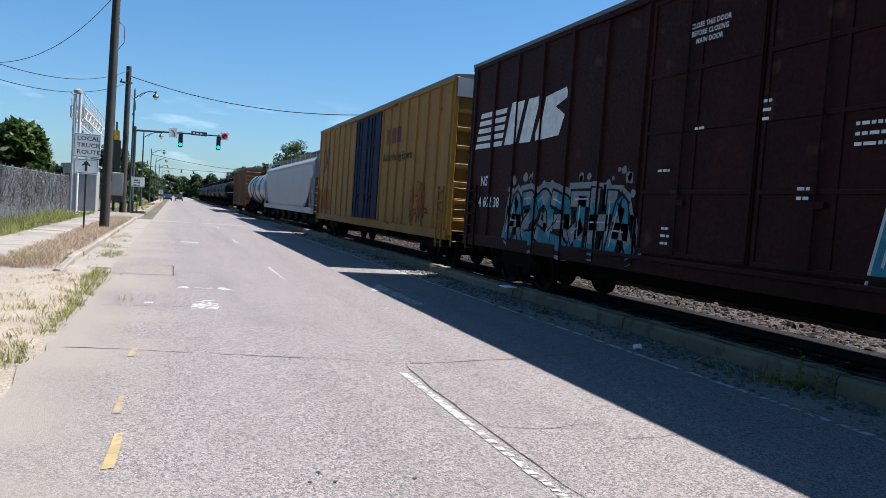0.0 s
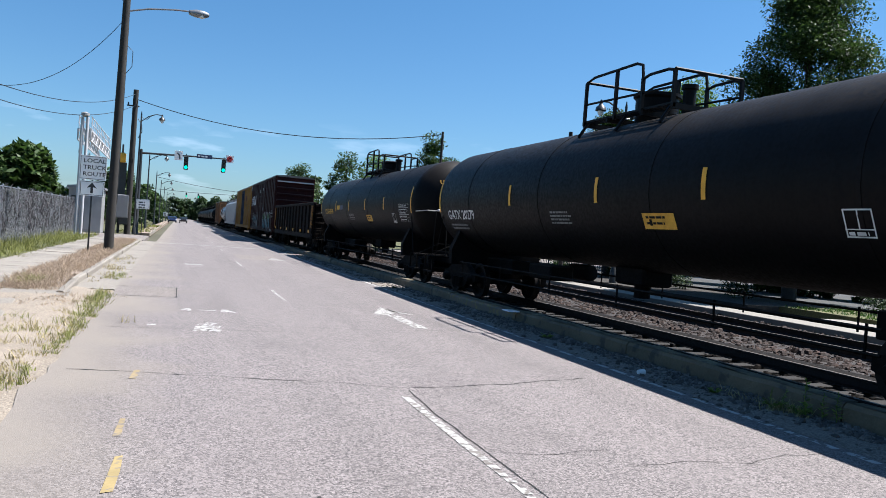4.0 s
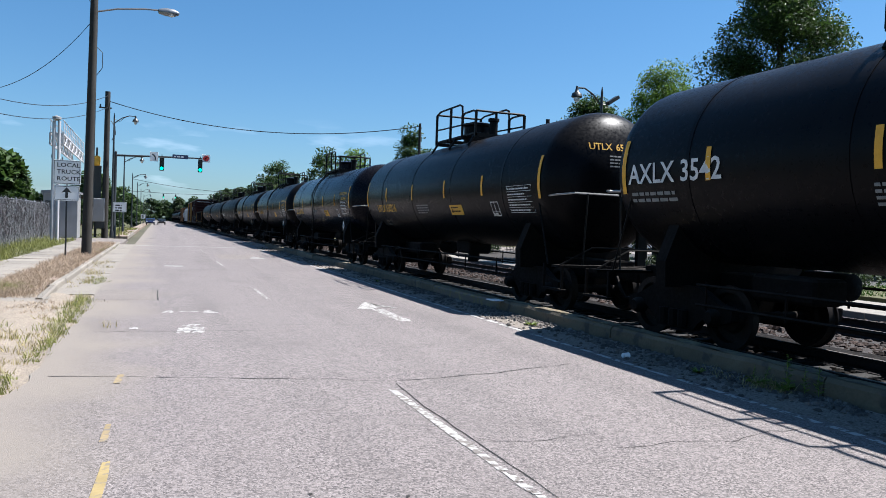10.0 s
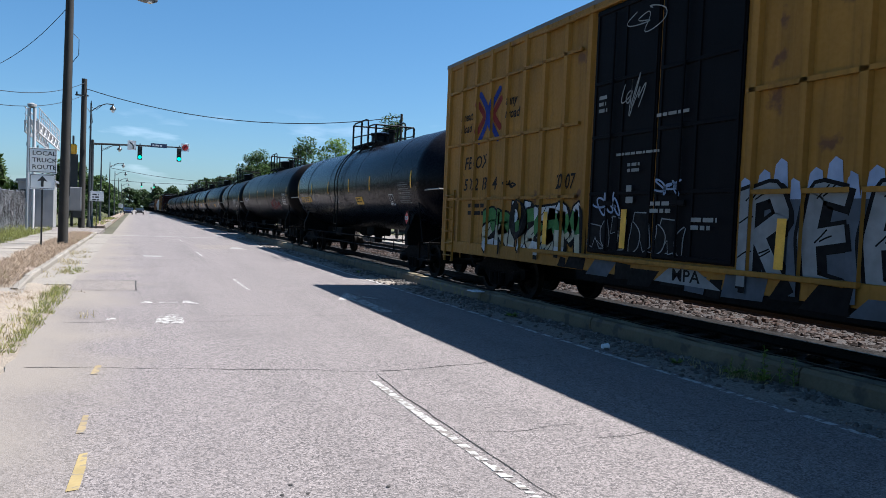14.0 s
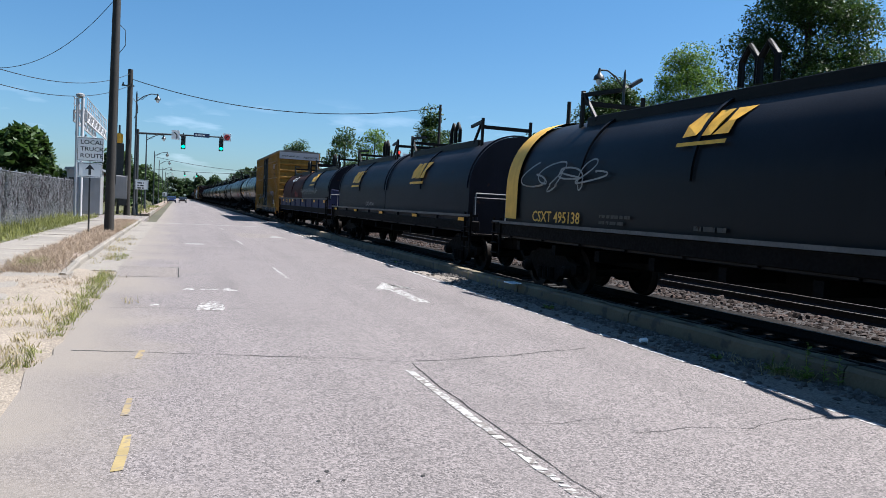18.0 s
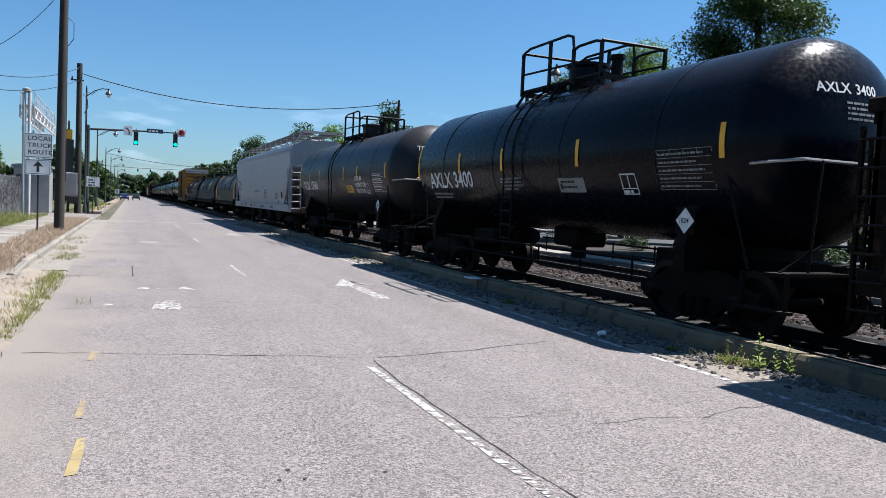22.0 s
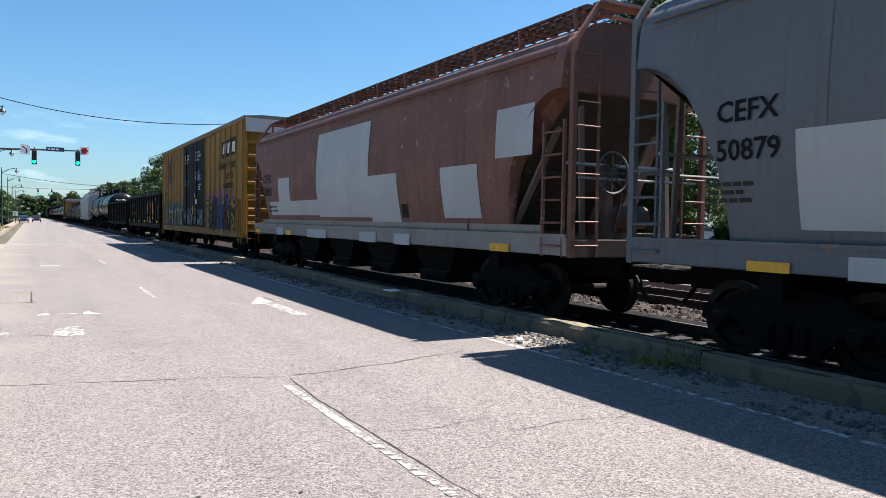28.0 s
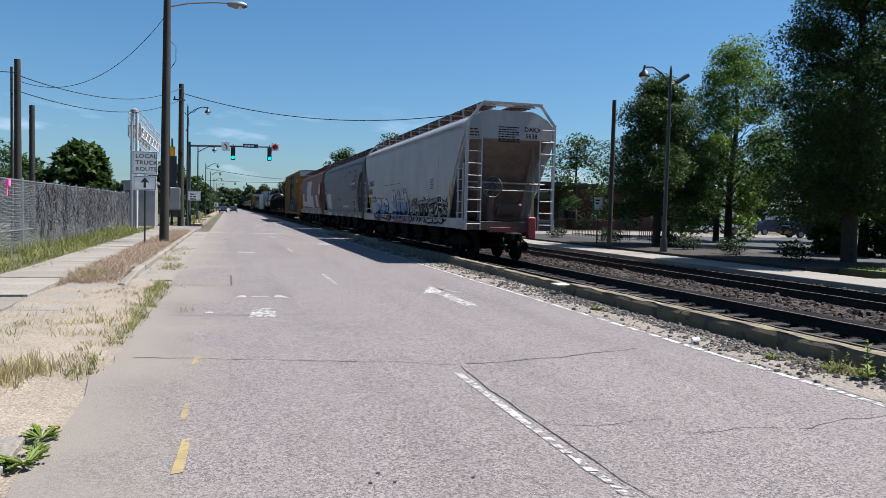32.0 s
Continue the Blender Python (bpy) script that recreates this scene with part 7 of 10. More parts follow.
def big_logo(c, put, u, v, s, colour="stencil_yellow"):
    """Three slanted blocks over a bar."""
    for a, poly in ((0, [(.1, 0), (.85, .05), (1.0, .95), (.3, 1.0), (0, .5)]), (.85, [(.1, 0), (.8, 0), (.95, .5), (1.05, 1), (.3, 1), (.2, .5)]), (1.75, [(0, 0), (.8, 0), (.75, .5), (1.25, 1), (.3, 1), (.35, .5)])):
        part("logo_shape", MB().add([put(u + (a + x) * s, v + y * s, .002) for x, y in poly], [tuple(range(len(poly)))]), M[colour], c, "faded yellow logo block")
    part("logo_bar", MB().add([put(u - .05 * s, v - .35 * s), put(u + 2.6 * s, v - .35 * s), put(u + 2.6 * s, v - .2 * s), put(u - .05 * s, v - .2 * s)], [(0, 1, 2, 3)]), M[colour], c)
c, put, hput, rng = coil_car(-213.2, 18.9, ("coil_rust", "coil_blue"), frame="coil_frame_blue", plates=(1.6, 6.3, 10.4, 14.5, 17.5), seed=22, label="coil wagon with one rusty red and one blue hood")
part("reporting_mark", write(lambda a, b, layer=0: put(a, b, .07), "CSXT", 3.3, 1.58, .2, 1.15), M["stencil_yellow"], c)
part("car_number", write(lambda a, b, layer=0: put(a, b, .07), "498634", 4.85, 1.58, .2, 1.2), M["stencil_yellow"], c)
part("load_line", bars(put, 7.0, 1.74, .9, 2, .05, rng), M["stencil_grey"], c)
graffiti(c, hput, 6.7, 1.95, 1.3, .42, 3, "red", "red", rng, edge=.02, label="faded red sprayed tag")
scrawl(c, hput, 4.2, 2.95, 1.5, .4, 3, "stencil_white", rng, .07, "white sprayed letters")
scrawl(c, hput, 9.5, 2.1, 5.4, .4, 14, "stencil_grey", rng, .03, "thin grey memorial scrawl")
big_logo(c, hput, 12.2, 2.82, .55)
c, put, hput, rng = coil_car(-233.3, 18.4, ("coil_blue", "coil_blue"), H0=1.5, seed=23, label="dark blue coil wagon with yellow logos")
big_logo(c, hput, 3.6, 2.6, .52)
big_logo(c, hput, 12.4, 2.6, .52)
part("reporting_mark", write(hput, "CSXT 497141", 6.3, 1.62, .16, 1.0), M["stencil_grey"], c)
c, put, hput, rng = coil_car(-253.0, 14.1, ("coil_navy",), H0=1.4, seed=24, band="coil_band", frame="coil_navy", label="dark coil wagon with yellow end stripes", R=1.45)
big_logo(c, hput, 6.6, 2.95, .42)
part("reporting_mark", write(hput, "CSXT 495138", 1.9, 1.48, .22, 1.1), M["coil_band"], c)
part("load_line", bars(hput, 4.6, 1.62, 1.1, 2, .06, rng), M["stencil_dim"], c)
part("notice_frame", bars(hput, 7.25, 1.5, .75, 2, .07, rng), M["stencil_dim"], c)
scrawl(c, hput, 1.7, 2.05, 2.9, .75, 5, "stencil_grey", rng, .035, "pale sprayed bubble scrawl")

# white hopper
c, put, sput, rng = hopper(-268.25, 19.95, 4.82, "hop_white", seed=25, cut="straight", cut_len=1.6, cut_top=.72, lift=.3, slope_material="hop_white", label="clean white covered hopper wagon with yellow stripes", walk="hop_grey")
part("reporting_mark", write(put, "UTCX", 1.45, 2.58, .24), M["stencil_black"], c)
part("car_number", write(put, "46725", 1.45, 2.2, .24), M["stencil_black"], c)
part("load_line", bars(put, 1.5, 1.75, .6, 2, .07, rng), M["stencil_black"], c)
e = end_put(-19.95, 0, .012)
part("reporting_mark", write(e, "UTCX", .55, 4.0, .16), M["stencil_black"], c)
part("car_number", write(e, "46725", .52, 3.78, .16), M["stencil_black"], c)
part("notice", write(put, "DO NOT HAMMER ON CAR", 8.9, 2.05, .1), M["red_rust"], c)
for u in (1.3, 4.4, 7.4, 10.6, 14.4, 18.1):
    part("reflective_stripe", MB().add([put(u, 1.5), put(u + .12, 1.5), put(u + .12, 1.95 if 3 < u < 16 else 2.5), put(u, 1.95 if 3 < u < 16 else 2.5)], [(0, 1, 2, 3)]), M["reflective_yellow"], c)
for u, v, w, r in ((2.7, 2.7, .15, 3), (12.3, 2.1, .8, 5), (5.6, 1.6, .6, 1), (15.9, 1.9, .7, 3)):
    part("small_print", bars(put, u, v, w, r, .06, rng), M["stencil_black"], c)
mb = MB()
for u, w in ((3.0, .8), (5.2, .7), (7.6, 1.0), (11.6, 1.4), (15.0, 1.0)):
    bars(sput, u, 1.22, w, 2, .05, rng, mb)
part("sill_print", mb, M["stencil_black"], c)
part("sill_line", MB().add([sput(.4, 1.36, .004), sput(19.6, 1.36, .004), sput(19.6, 1.4, .004), sput(.4, 1.4, .004)], [(0, 1, 2, 3)]), M["spray_pale_blue"], c, "pale blue line along the sill")
mb = MB()
for a, b, z0, z1 in ((17.5, 17.9, 1.72, 2.02),):
    mb.add([put(a, z0), put(b, z0), put(b, z1), put(a, z1)], [(0, 1, 2, 3)])
part("maintenance_panel", mb, M["stencil_black"], c)
for u in (4.5, 9.3, 15.0):
    part("yellow_dot", MB().add([sput(u + .1 * math.cos(a), 1.23 + .1 * math.sin(a), .003) for a in (k * .63 for k in range(10))], [tuple(range(10))]), M["spray_yellow"], c)

tank_car(-289.6, 14.1, material="tank_grey", marks="TCIX 17580", mark_colour="stencil_white", stripes=(.62, 2.6, 4.4, 8.2, 10.0, 13.1), seed=26, placard="1824", panel="yellow", mark_size=.36, label="grey-black tank wagon with white lettering", extra="SODIUM|HYDROXIDE|SOLUTION")
tank_car(-305.06, 12.9, marks="AXLX 3400", mark_colour="stencil_white", stripes=(.62, 3.3, 5.5, 8.4, 11.9), seed=27, placard="1824", panel="white", mark_size=.38, material="tank_navy", label="glossy black tank wagon with large white lettering")

# dark gondolas
c, put, putp, rng = gondola(-319.18, 17.4, 3.0, material="gon_rust", seed=28, label="dark rusty open gondola wagon with scrap marks", plates=False, posts=11)
for u in (2.05, 3.5):
    part("car_number", bars(put, u, 2.1, .7, 1, .26, rng), M["stencil_dim"], c)
scrawl(c, put, 6.6, 1.9, .9, .5, 2, "stencil_grey", rng, .03)
part("yellow_spot", MB().add([putp(4.2, 1.8), putp(4.35, 1.8), putp(4.35, 1.98), putp(4.2, 1.98)], [(0, 1, 2, 3)]), M["spray_yellow"], c)
c, put, putp, rng = gondola(-337.88, 17.2, 3.2, material="gon_black", seed=29, label="black open gondola wagon with yellow lettering", posts=13)
for k, s in enumerate(("CS", "XT")):
    part("reporting_mark", write(put, s, 1.65 + 1.24 * k, 2.3, .3, .85), M["stencil_yellow"], c)
for k, s in enumerate(("48", "64", "32")):
    part("car_number", write(put, s, 1.65 + 1.2 * k, 1.74, .3, .85), M["stencil_yellow"], c)
for k in range(3):
    u = 10.74 + 1.27 * k
    mb = MB()
    poly = ([(.1, 1.8), (.75, 1.78), (.8, 2.0), (.5, 2.1), (.8, 2.4), (.75, 2.7), (.15, 2.68), (0, 2.2)], [(.05, 1.78), (.7, 1.76), (.8, 2.2), (.5, 2.3), (.75, 2.68), (.1, 2.7), (.05, 2.3), (.35, 2.15)], [(0, 1.78), (.3, 1.78), (.5, 2.1), (.85, 1.78), (.8, 2.7), (.5, 2.68), (.4, 2.35), (.05, 2.7)])[k]
    mb.add([put(u + .1 + x * .75, y) for x, y in poly], [tuple(range(len(poly)))])
    mb.add([put(u, 1.5), put(u + .8, 1.5), put(u + .8, 1.62), put(u, 1.62)], [(0, 1, 2, 3)])
    part("logo_shape", mb, M["stencil_yellow"], c, "yellow block logo shapes")
part("inside_height", write(put, "INSIDE HEIGHT", 14.45, 2.78, .085), M["stencil_white"], c)
part("inside_height", write(put, "5-6", 14.75, 2.64, .085), M["stencil_white"], c)
scrawl(c, put, 15.2, 1.3, .6, 1.1, 3, "stencil_grey", rng, .04, "pale tag")
for a, h in ((5.1, .34), (8.15, .46)):
    part("faint_tag", write(put, "ERC", a, 1.68, h, .8), M["stencil_dim"], c, "faint chalky tag")
scrawl(c, put, 10.8, 1.2, 1.2, .35, 4, "stencil_white", rng, .05, "white tag")
part("panel_patch", MB().add([put(15.8, 2.05), put(16.3, 2.05), put(16.3, 2.45), put(15.8, 2.45)], [(0, 1, 2, 3)]), M["spray_orange"], c)
part("panel_patch", MB().add([put(.3, 2.0), put(.55, 2.0), put(.55, 2.3), put(.3, 2.3)], [(0, 1, 2, 3)]), M["spray_orange"], c)

# long yellow boxcar with black doors and large graffiti
c, put, rng = boxcar(-356.16, 20.1, 5.6, doors=(.365, .637), posts=7, seed=30, label="long ochre yellow boxcar with black doors and large graffiti", door_ribs=False, post_w=.1)
next_load(c, put, "TB OX", "66 03 82", rng, .95, .0)
logo_plate(c, put, 16.2, 4.14, 2.7, .7)
for k, s in enumerate(("Railcar Pooling", "Experts")):
    part("slogan", write(put, s, 15.8 + .88 * k, 3.7 - .43 * k, .36, .98, .2), M["stencil_black"], c)
part("slogan_bar", bars(put, 16.65, 2.86, 1.75, 1, .24, rng), M["stencil_black"], c)
for u, v, txt in ((8.0, 4.75, "CLOSE THIS DOOR|BEFORE CLOSING|MAIN DOOR"), (10.75, 4.75, "CLOSE AND LOCK|BOTH DOORS BEFORE|MOVING CAR")):
    mb = MB()
    for k, line in enumerate(txt.split("|")):
        write(lambda a, b, layer=0: put(a, b, .03), line, u, v - .17 * k, .105, .85, mb=mb)
    part("door_notice", mb, M["stencil_white"], c)
dput = lambda a, b, layer=0.0: put(a, b, .028 + layer)
scrawl(c, dput, 10.75, 3.3, 1.2, .65, 4, "spray_pale_blue", rng, .09, "pale blue tag on the door")
scrawl(c, dput, 7.9, 3.15, 1.2, .55, 3, "spray_teal", rng, .05, "teal tag on the door")
part("door_print", bars(dput, 11.5, 3.2, .5, 3, .06, rng), M["stencil_white"], c)
letters(c, put, 1.6, .98, 5.6, 1.4, 8, ["slate", "cream", "yellow", "cream", "teal"], "navy", rng, back="teal", weight=.3, edge=.055, rounds=7, lean=.08, shadow=.05, label="cream and yellow looping graffiti with navy edges and teal haze")
letters(c, dput, 7.4, 1.12, 5.2, 1.15, 6, ["slate", "grey", "slate", "black"], "black", rng, weight=.3, edge=.07, shine="grey", label="grey graffiti over the doors")
shade_under = MB()
for k in range(23):
    a = 13.2 + .245 * k
    lay(shade_under, put, [(a, 1.02), (a + .27, 1.02 + .04 * rng.random()), (a + .27, 2.15 + .3 * noise.noise((a * 2 + .5, 0, 4))), (a, 2.15 + .3 * noise.noise((a * 2, 0, 4)))], .0035)
tagged(part("graffiti_fill", shade_under, M["spray_black"], c), "black filled ground behind the letters", kind="stuff")
burner(c, put, [[(13.37, 1.3), (13.4, 1.8), (13.5, 2.1), (14.0, 2.35), (14.2, 2.5), (14.33, 2.05)], [(13.75, 2.28), (13.2, 2.3)], [(13.55, 1.75), (14.0, 2.0), (14.3, 2.1)], [(13.7, 1.62), (14.1, 1.78), (13.95, 1.27), (13.4, 1.25)]], "yellow", rng, .17, label="yellow sharp-edged graffiti letter with violet glow")
burner(c, put, [[(14.34, 2.23), (14.4, 1.22)], [(14.4, 1.2), (15.05, 1.2)], [(14.73, 1.63), (14.83, 2.15), (15.04, 2.5), (15.2, 2.05)], [(14.73, 1.63), (15.15, 1.85), (15.3, 2.3)], [(15.3, 2.3), (15.3, 1.2)]], "blue", rng, .18, label="deep blue sharp-edged graffiti letter")
burner(c, put, [[(15.58, 2.35), (15.6, 1.12)], [(15.6, 2.35), (15.98, 1.8), (16.24, 2.45)], [(16.24, 2.4), (16.2, 1.23)], [(15.62, 1.8), (16.2, 1.85)], [(15.72, 1.5), (16.15, 1.5)]], "slate", rng, .19, .03, label="grey mottled graffiti letter")
burner(c, put, [[(16.38, 1.98), (16.4, 1.3)], [(16.4, 1.98), (16.66, 2.1), (17.05, 2.35), (17.28, 2.52)], [(16.5, 1.65), (16.95, 1.97), (17.25, 2.4)], [(17.25, 2.05), (17.72, 2.08)], [(16.97, 1.8), (17.38, 1.22)], [(17.0, 1.07), (16.6, 1.24), (16.28, 1.08)]], "blue", rng, .19, z=.008, label="deep blue graffiti letter with pointed ends")
burner(c, put, [[(17.86, 1.48), (17.5, 1.72), (17.42, 2.28)], [(17.9, 2.16), (17.5, 2.2)], [(17.72, 1.83), (18.08, 2.22), (18.28, 2.36), (18.33, 2.06), (18.55, 2.15)], [(17.85, 1.66), (18.15, 1.83), (18.43, 1.6), (18.62, 1.42)], [(18.1, 1.54), (18.16, 1.2), (18.4, 1.33), (18.62, 1.3)], [(18.35, 1.16), (18.08, 1.08)]], "yellow", rng, .17, label="yellow curling graffiti letter with violet glow")
puffs(c, put, 15.95, 16.85, 1.0, .14, 4, "pale_blue", rng, "pale sprayed bubbles under the letters")
part("door_disc", MB().add([put(10.9 + .07 * math.cos(a), 2.71 + .1 * math.sin(a), .09) for a in (k * .5236 for k in range(12))], [tuple(range(12))]), M["stencil_white"], c)
part("door_placard", MB().add([dput(11.1, 2.28, .07), dput(11.4, 2.28, .07), dput(11.4, 2.52, .07), dput(11.1, 2.52, .07)], [(0, 1, 2, 3)]), M["stencil_white"], c, "white paper placard on the door")
part("reflective_stripe", MB().add([dput(10.35, 1.78, .08), dput(10.47, 1.78, .08), dput(10.47, 2.2, .08), dput(10.35, 2.2, .08)], [(0, 1, 2, 3)]), M["reflective_yellow"], c)
part("green_sticker", MB().add([put(16.85, 2.2, .07), put(17.1, 2.2, .07), put(17.1, 2.42, .07), put(16.85, 2.42, .07)], [(0, 1, 2, 3)]), M["weed"], c)
part("maintenance_panel", MB().add([put(18.6, 1.9, .003), put(19.1, 1.9, .003), put(19.1, 2.4, .003), put(18.6, 2.4, .003)], [(0, 1, 2, 3)]), M["stencil_black"], c)

# three covered hoppers at the tail
def patches(c, put, rects, material, name="repaint_patch", label="pale repainted patch"):
    for a, b, z0, z1 in rects:
        mb = MB()
        n = max(2, int((z1 - z0) / .2))
        for k in range(n):
            v0, v1 = z0 + (z1 - z0) * k / n, z0 + (z1 - z0) * (k + 1) / n
            mb.add([put(a, v0), put(b, v0), put(b, v1), put(a, v1)], [(0, 1, 2, 3)])
        part(name, mb, M[material], c, label)
# slope sheets take a dark colour that paints the shaded end recess
c, put, sput, rng = hopper(-377.65, 18.1, 5.0, "hop_rust", sill_material="hop_tan", bulge=.1, W=1.5, cut="round", cut_len=1.5, cut_top=.82, sill_top=1.5, seed=31, slope_material="shade_print_dark", label="rust-brown rounded covered hopper with pale repaint patches")
patches(c, put, [(2.1, 6.9, 1.75, 2.2), (6.9, 10.6, 1.7, 4.05), (10.6, 12.2, 1.6, 2.7), (14.2, 15.6, 1.7, 2.7), (16.2, 17.3, 2.75, 3.6), (3.2, 4.4, 2.2, 2.95)], "hop_patch")
patches(c, put, [(.9, 17.4, 1.45, 1.6)], "hop_tan", "grimy_band", "grimy pale band along the lower side")
patches(c, sput, [(2.9, 3.6, 1.1, 1.34), (6.0, 7.6, 1.1, 1.34), (10, 11, 1.1, 1.34), (12, 12.8, 1.1, 1.34)], "hop_patch")
part("reporting_mark", write(put, "CEFX", 1.4, 2.85, .28), M["stencil_black"], c)
part("car_number", write(put, "50890", 1.4, 2.4, .28), M["stencil_black"], c)
part("load_line", bars(put, 1.95, 2.0, 1.2, 2, .07, rng), M["stencil_black"], c)
part("builder_bars", bars(sput, 1.2, 1.16, 1.9, 1, .12, rng), M["stencil_grey"], c)
for u in (.3, 3.9, 16.0):
    part("reflective_plate", MB().add([sput(u, 1.12, .004), sput(u + .6, 1.12, .004), sput(u + .6, 1.26, .004), sput(u, 1.26, .004)], [(0, 1, 2, 3)]), M["reflective_yellow"], c)
part("maintenance_panel", MB().add([put(12.3, 1.7), put(12.6, 1.7), put(12.6, 2.0), put(12.3, 2.0)], [(0, 1, 2, 3)]), M["stencil_black"], c)

# here too the end recess's shade is painted on the slope sheets
c, put, sput, rng = hopper(-397.07, 17.6, 5.0, "hop_grey", bulge=.1, W=1.5, cut="round", cut_len=1.5, cut_top=.82, sill_top=1.5, seed=32, slope_material="shade_print_dark", label="grey rounded covered hopper with red rust scuffs")
patches(c, put, [(2.6, 4.7, 1.6, 2.68)], "hop_patch")
patches(c, sput, [(3.2, 5.0, 1.1, 1.34)], "hop_patch")
part("reporting_mark", write(put, "CEFX", 1.55, 2.85, .24), M["stencil_black"], c)
part("car_number", write(put, "50879", 1.55, 2.4, .24), M["stencil_black"], c)
mb = MB()
for a, b, v, spread, n in ((14.5, 15.85, 3.3, .035, 110), (14.6, 15.75, 3.88, .03, 40), (14.7, 15.9, 3.52, .06, 60), (15.05, 15.6, 2.77, .03, 36), (15.6, 15.9, 2.86, .05, 24), (12.65, 13.4, 3.86, .04, 50), (11.0, 11.9, 3.68, .03, 36), (11.3, 11.8, 3.3, .03, 16), (13.1, 13.9, 2.95, .04, 20), (15.5, 15.85, 3.12, .05, 24)):
    for k in range(n):
        u = a + (b - a) * rng.random()
        w = v + rng.gauss(0, spread) + .05 * (u - a)
        ribbon(put, [(u, w), (u + rng.uniform(.03, .16), w + rng.uniform(-.015, .03))], rng.uniform(.012, .04), mb)
part("rust_scuff", mb, M["red_rust"], c, "red rusty scuff marks")
part("white_bar", MB().add([put(14.2, 3.1, .002), put(15.4, 3.1, .002), put(15.4, 3.19, .002), put(14.2, 3.18, .002)], [(0, 1, 2, 3)]), M["hop_patch"], c)
for u, v, w, r in ((8.5, 2.3, .9, 3), (1.4, 2.1, .7, 3), (14.2, 2.96, 1.65, 3), (10.2, 2.5, .3, 1), (14.7, 1.3, .6, 2)):
    part("small_print", bars(put, u, v, w, r, .05, rng), M["shade_print_dark"], c)
for u in (5.4, 9.4, 12.84):
    part("yellow_dot", MB().add([put(u + .05 * math.cos(a), 1.74 + .05 * math.sin(a), .006) for a in (k * .63 for k in range(10))], [tuple(range(10))]), M["spray_yellow"], c)
part("maintenance_panel", MB().add([put(14.63, 1.79), put(15.23, 1.79), put(15.23, 2.15), put(14.63, 2.15)], [(0, 1, 2, 3)]), M["stencil_white"], c)
part("maintenance_print", MB().add([put(a, b, .004) for x0, x1, z0, z1 in ((14.65, 14.93, 1.93, 2.13), (14.945, 15.21, 1.93, 2.13), (14.65, 15.21, 1.81, 1.915)) for a, b in ((x0, z0), (x1, z0), (x1, z1), (x0, z1))], [(0, 1, 2, 3), (4, 5, 6, 7), (8, 9, 10, 11)]), M["stencil_black"], c)
patches(c, put, [(10.15, 12.35, 1.71, 1.82)], "hop_patch")
scrawl(c, put, 15.37, 2.22, .55, .18, 4, "stencil_black", rng, .02, "small smudged dark stencil")
for u in (2.0, 4.0, 7.2, 10.0, 13.2, 15.45, 16.9):
    part("reflective_plate", MB().add([sput(u, 1.12, .004), sput(u + .55, 1.12, .004), sput(u + .55, 1.24, .004), sput(u, 1.24, .004)], [(0, 1, 2, 3)]), M["reflective_yellow"], c)

c, put, sput, rng = hopper(-415.87, 17.75, 5.1, "hop_cream", W=1.57, bulge=.04, cut="arc", cut_len=1.75, cut_top=.9, sill_top=1.45, seed=33, lift=.1, label="cream-grey covered hopper, last wagon, with graffiti along its side", end_material="hop_cream")
part("reporting_mark", write(put, "DAKX", 1.5, 2.82, .28), M["stencil_black"], c)
part("car_number", write(put, "5638", 1.5, 2.4, .28), M["stencil_black"], c)
part("load_limit", write(put, "LD LMT 198200 LBS 89900 KGS", 1.5, 2.15, .1, .9), M["stencil_black"], c)
part("load_limit", write(put, "LT WT   64800 LBS 29400 KGS", 1.5, 1.98, .1, .9), M["stencil_black"], c)
patches(c, put, [(u, u + .12, 1.7, 2.75 if u < 2 or u > 16 else 2.3) for u in (1.33, 4.52, 7.53, 10.35, 13.3, 16.05)], "reflective_yellow", "reflective_stripe", "")
def both(u, v, layer=0.0):
    return sput(u, v, layer) if v < 1.4 else put(u, v, layer)
letters(c, both, 3.0, 1.14, 3.1, 1.12, 5, ["pale_blue", "pale_blue", "white"], "navy", rng, weight=.36, edge=.022, rounds=3, shadow=.07, label="pale blue bubble graffiti")
letters(c, both, 7.1, 1.14, 3.1, 1.45, 5, ["pale_blue", "pale_blue", "white"], "navy", rng, weight=.36, edge=.026, rounds=1, shadow=.06, lean=.22, label="pale blue graffiti letters")
letters(c, both, 10.4, 1.14, 5.3, 1.0, 7, ["cream", "cream", "grey"], "black", rng, weight=.15, edge=.03, rounds=2, shadow=.04, lean=.5, label="black angular scribbled graffiti")
for a, b, w in ((10.3, 1.16, 2.9), (12.6, 1.2, 3.2), (11.3, 1.12, 4.2)):
    scrawl(c, both, a, b, w, 1.05, 9, "stencil_black", rng, .045, "tangled black spray lines")
puffs(c, both, 3.2, 4.6, 1.2, .1, 5, "orange", rng, "orange sprayed clouds")
puffs(c, both, 6.05, 6.95, 1.3, .15, 6, "orange", rng, "orange sprayed clouds")
puffs(c, both, 7.7, 9.6, 1.2, .13, 6, "pink", rng, "pink sprayed clouds")
puffs(c, both, 10.1, 10.8, 1.3, .17, 4, "pink", rng, "pink sprayed clouds")
patches(c, lambda a, b: put(a, b, .016), [(7.9, 9.95, 1.99, 2.19)], "hop_cream", "notice_patch", "pale patch behind the notice")
part("notice", write(lambda a, b, layer=0: put(a, b, .02), "DO NOT HAMMER SIDE OF CAR", 7.97, 2.05, .085, .98), M["red_rust"], c)
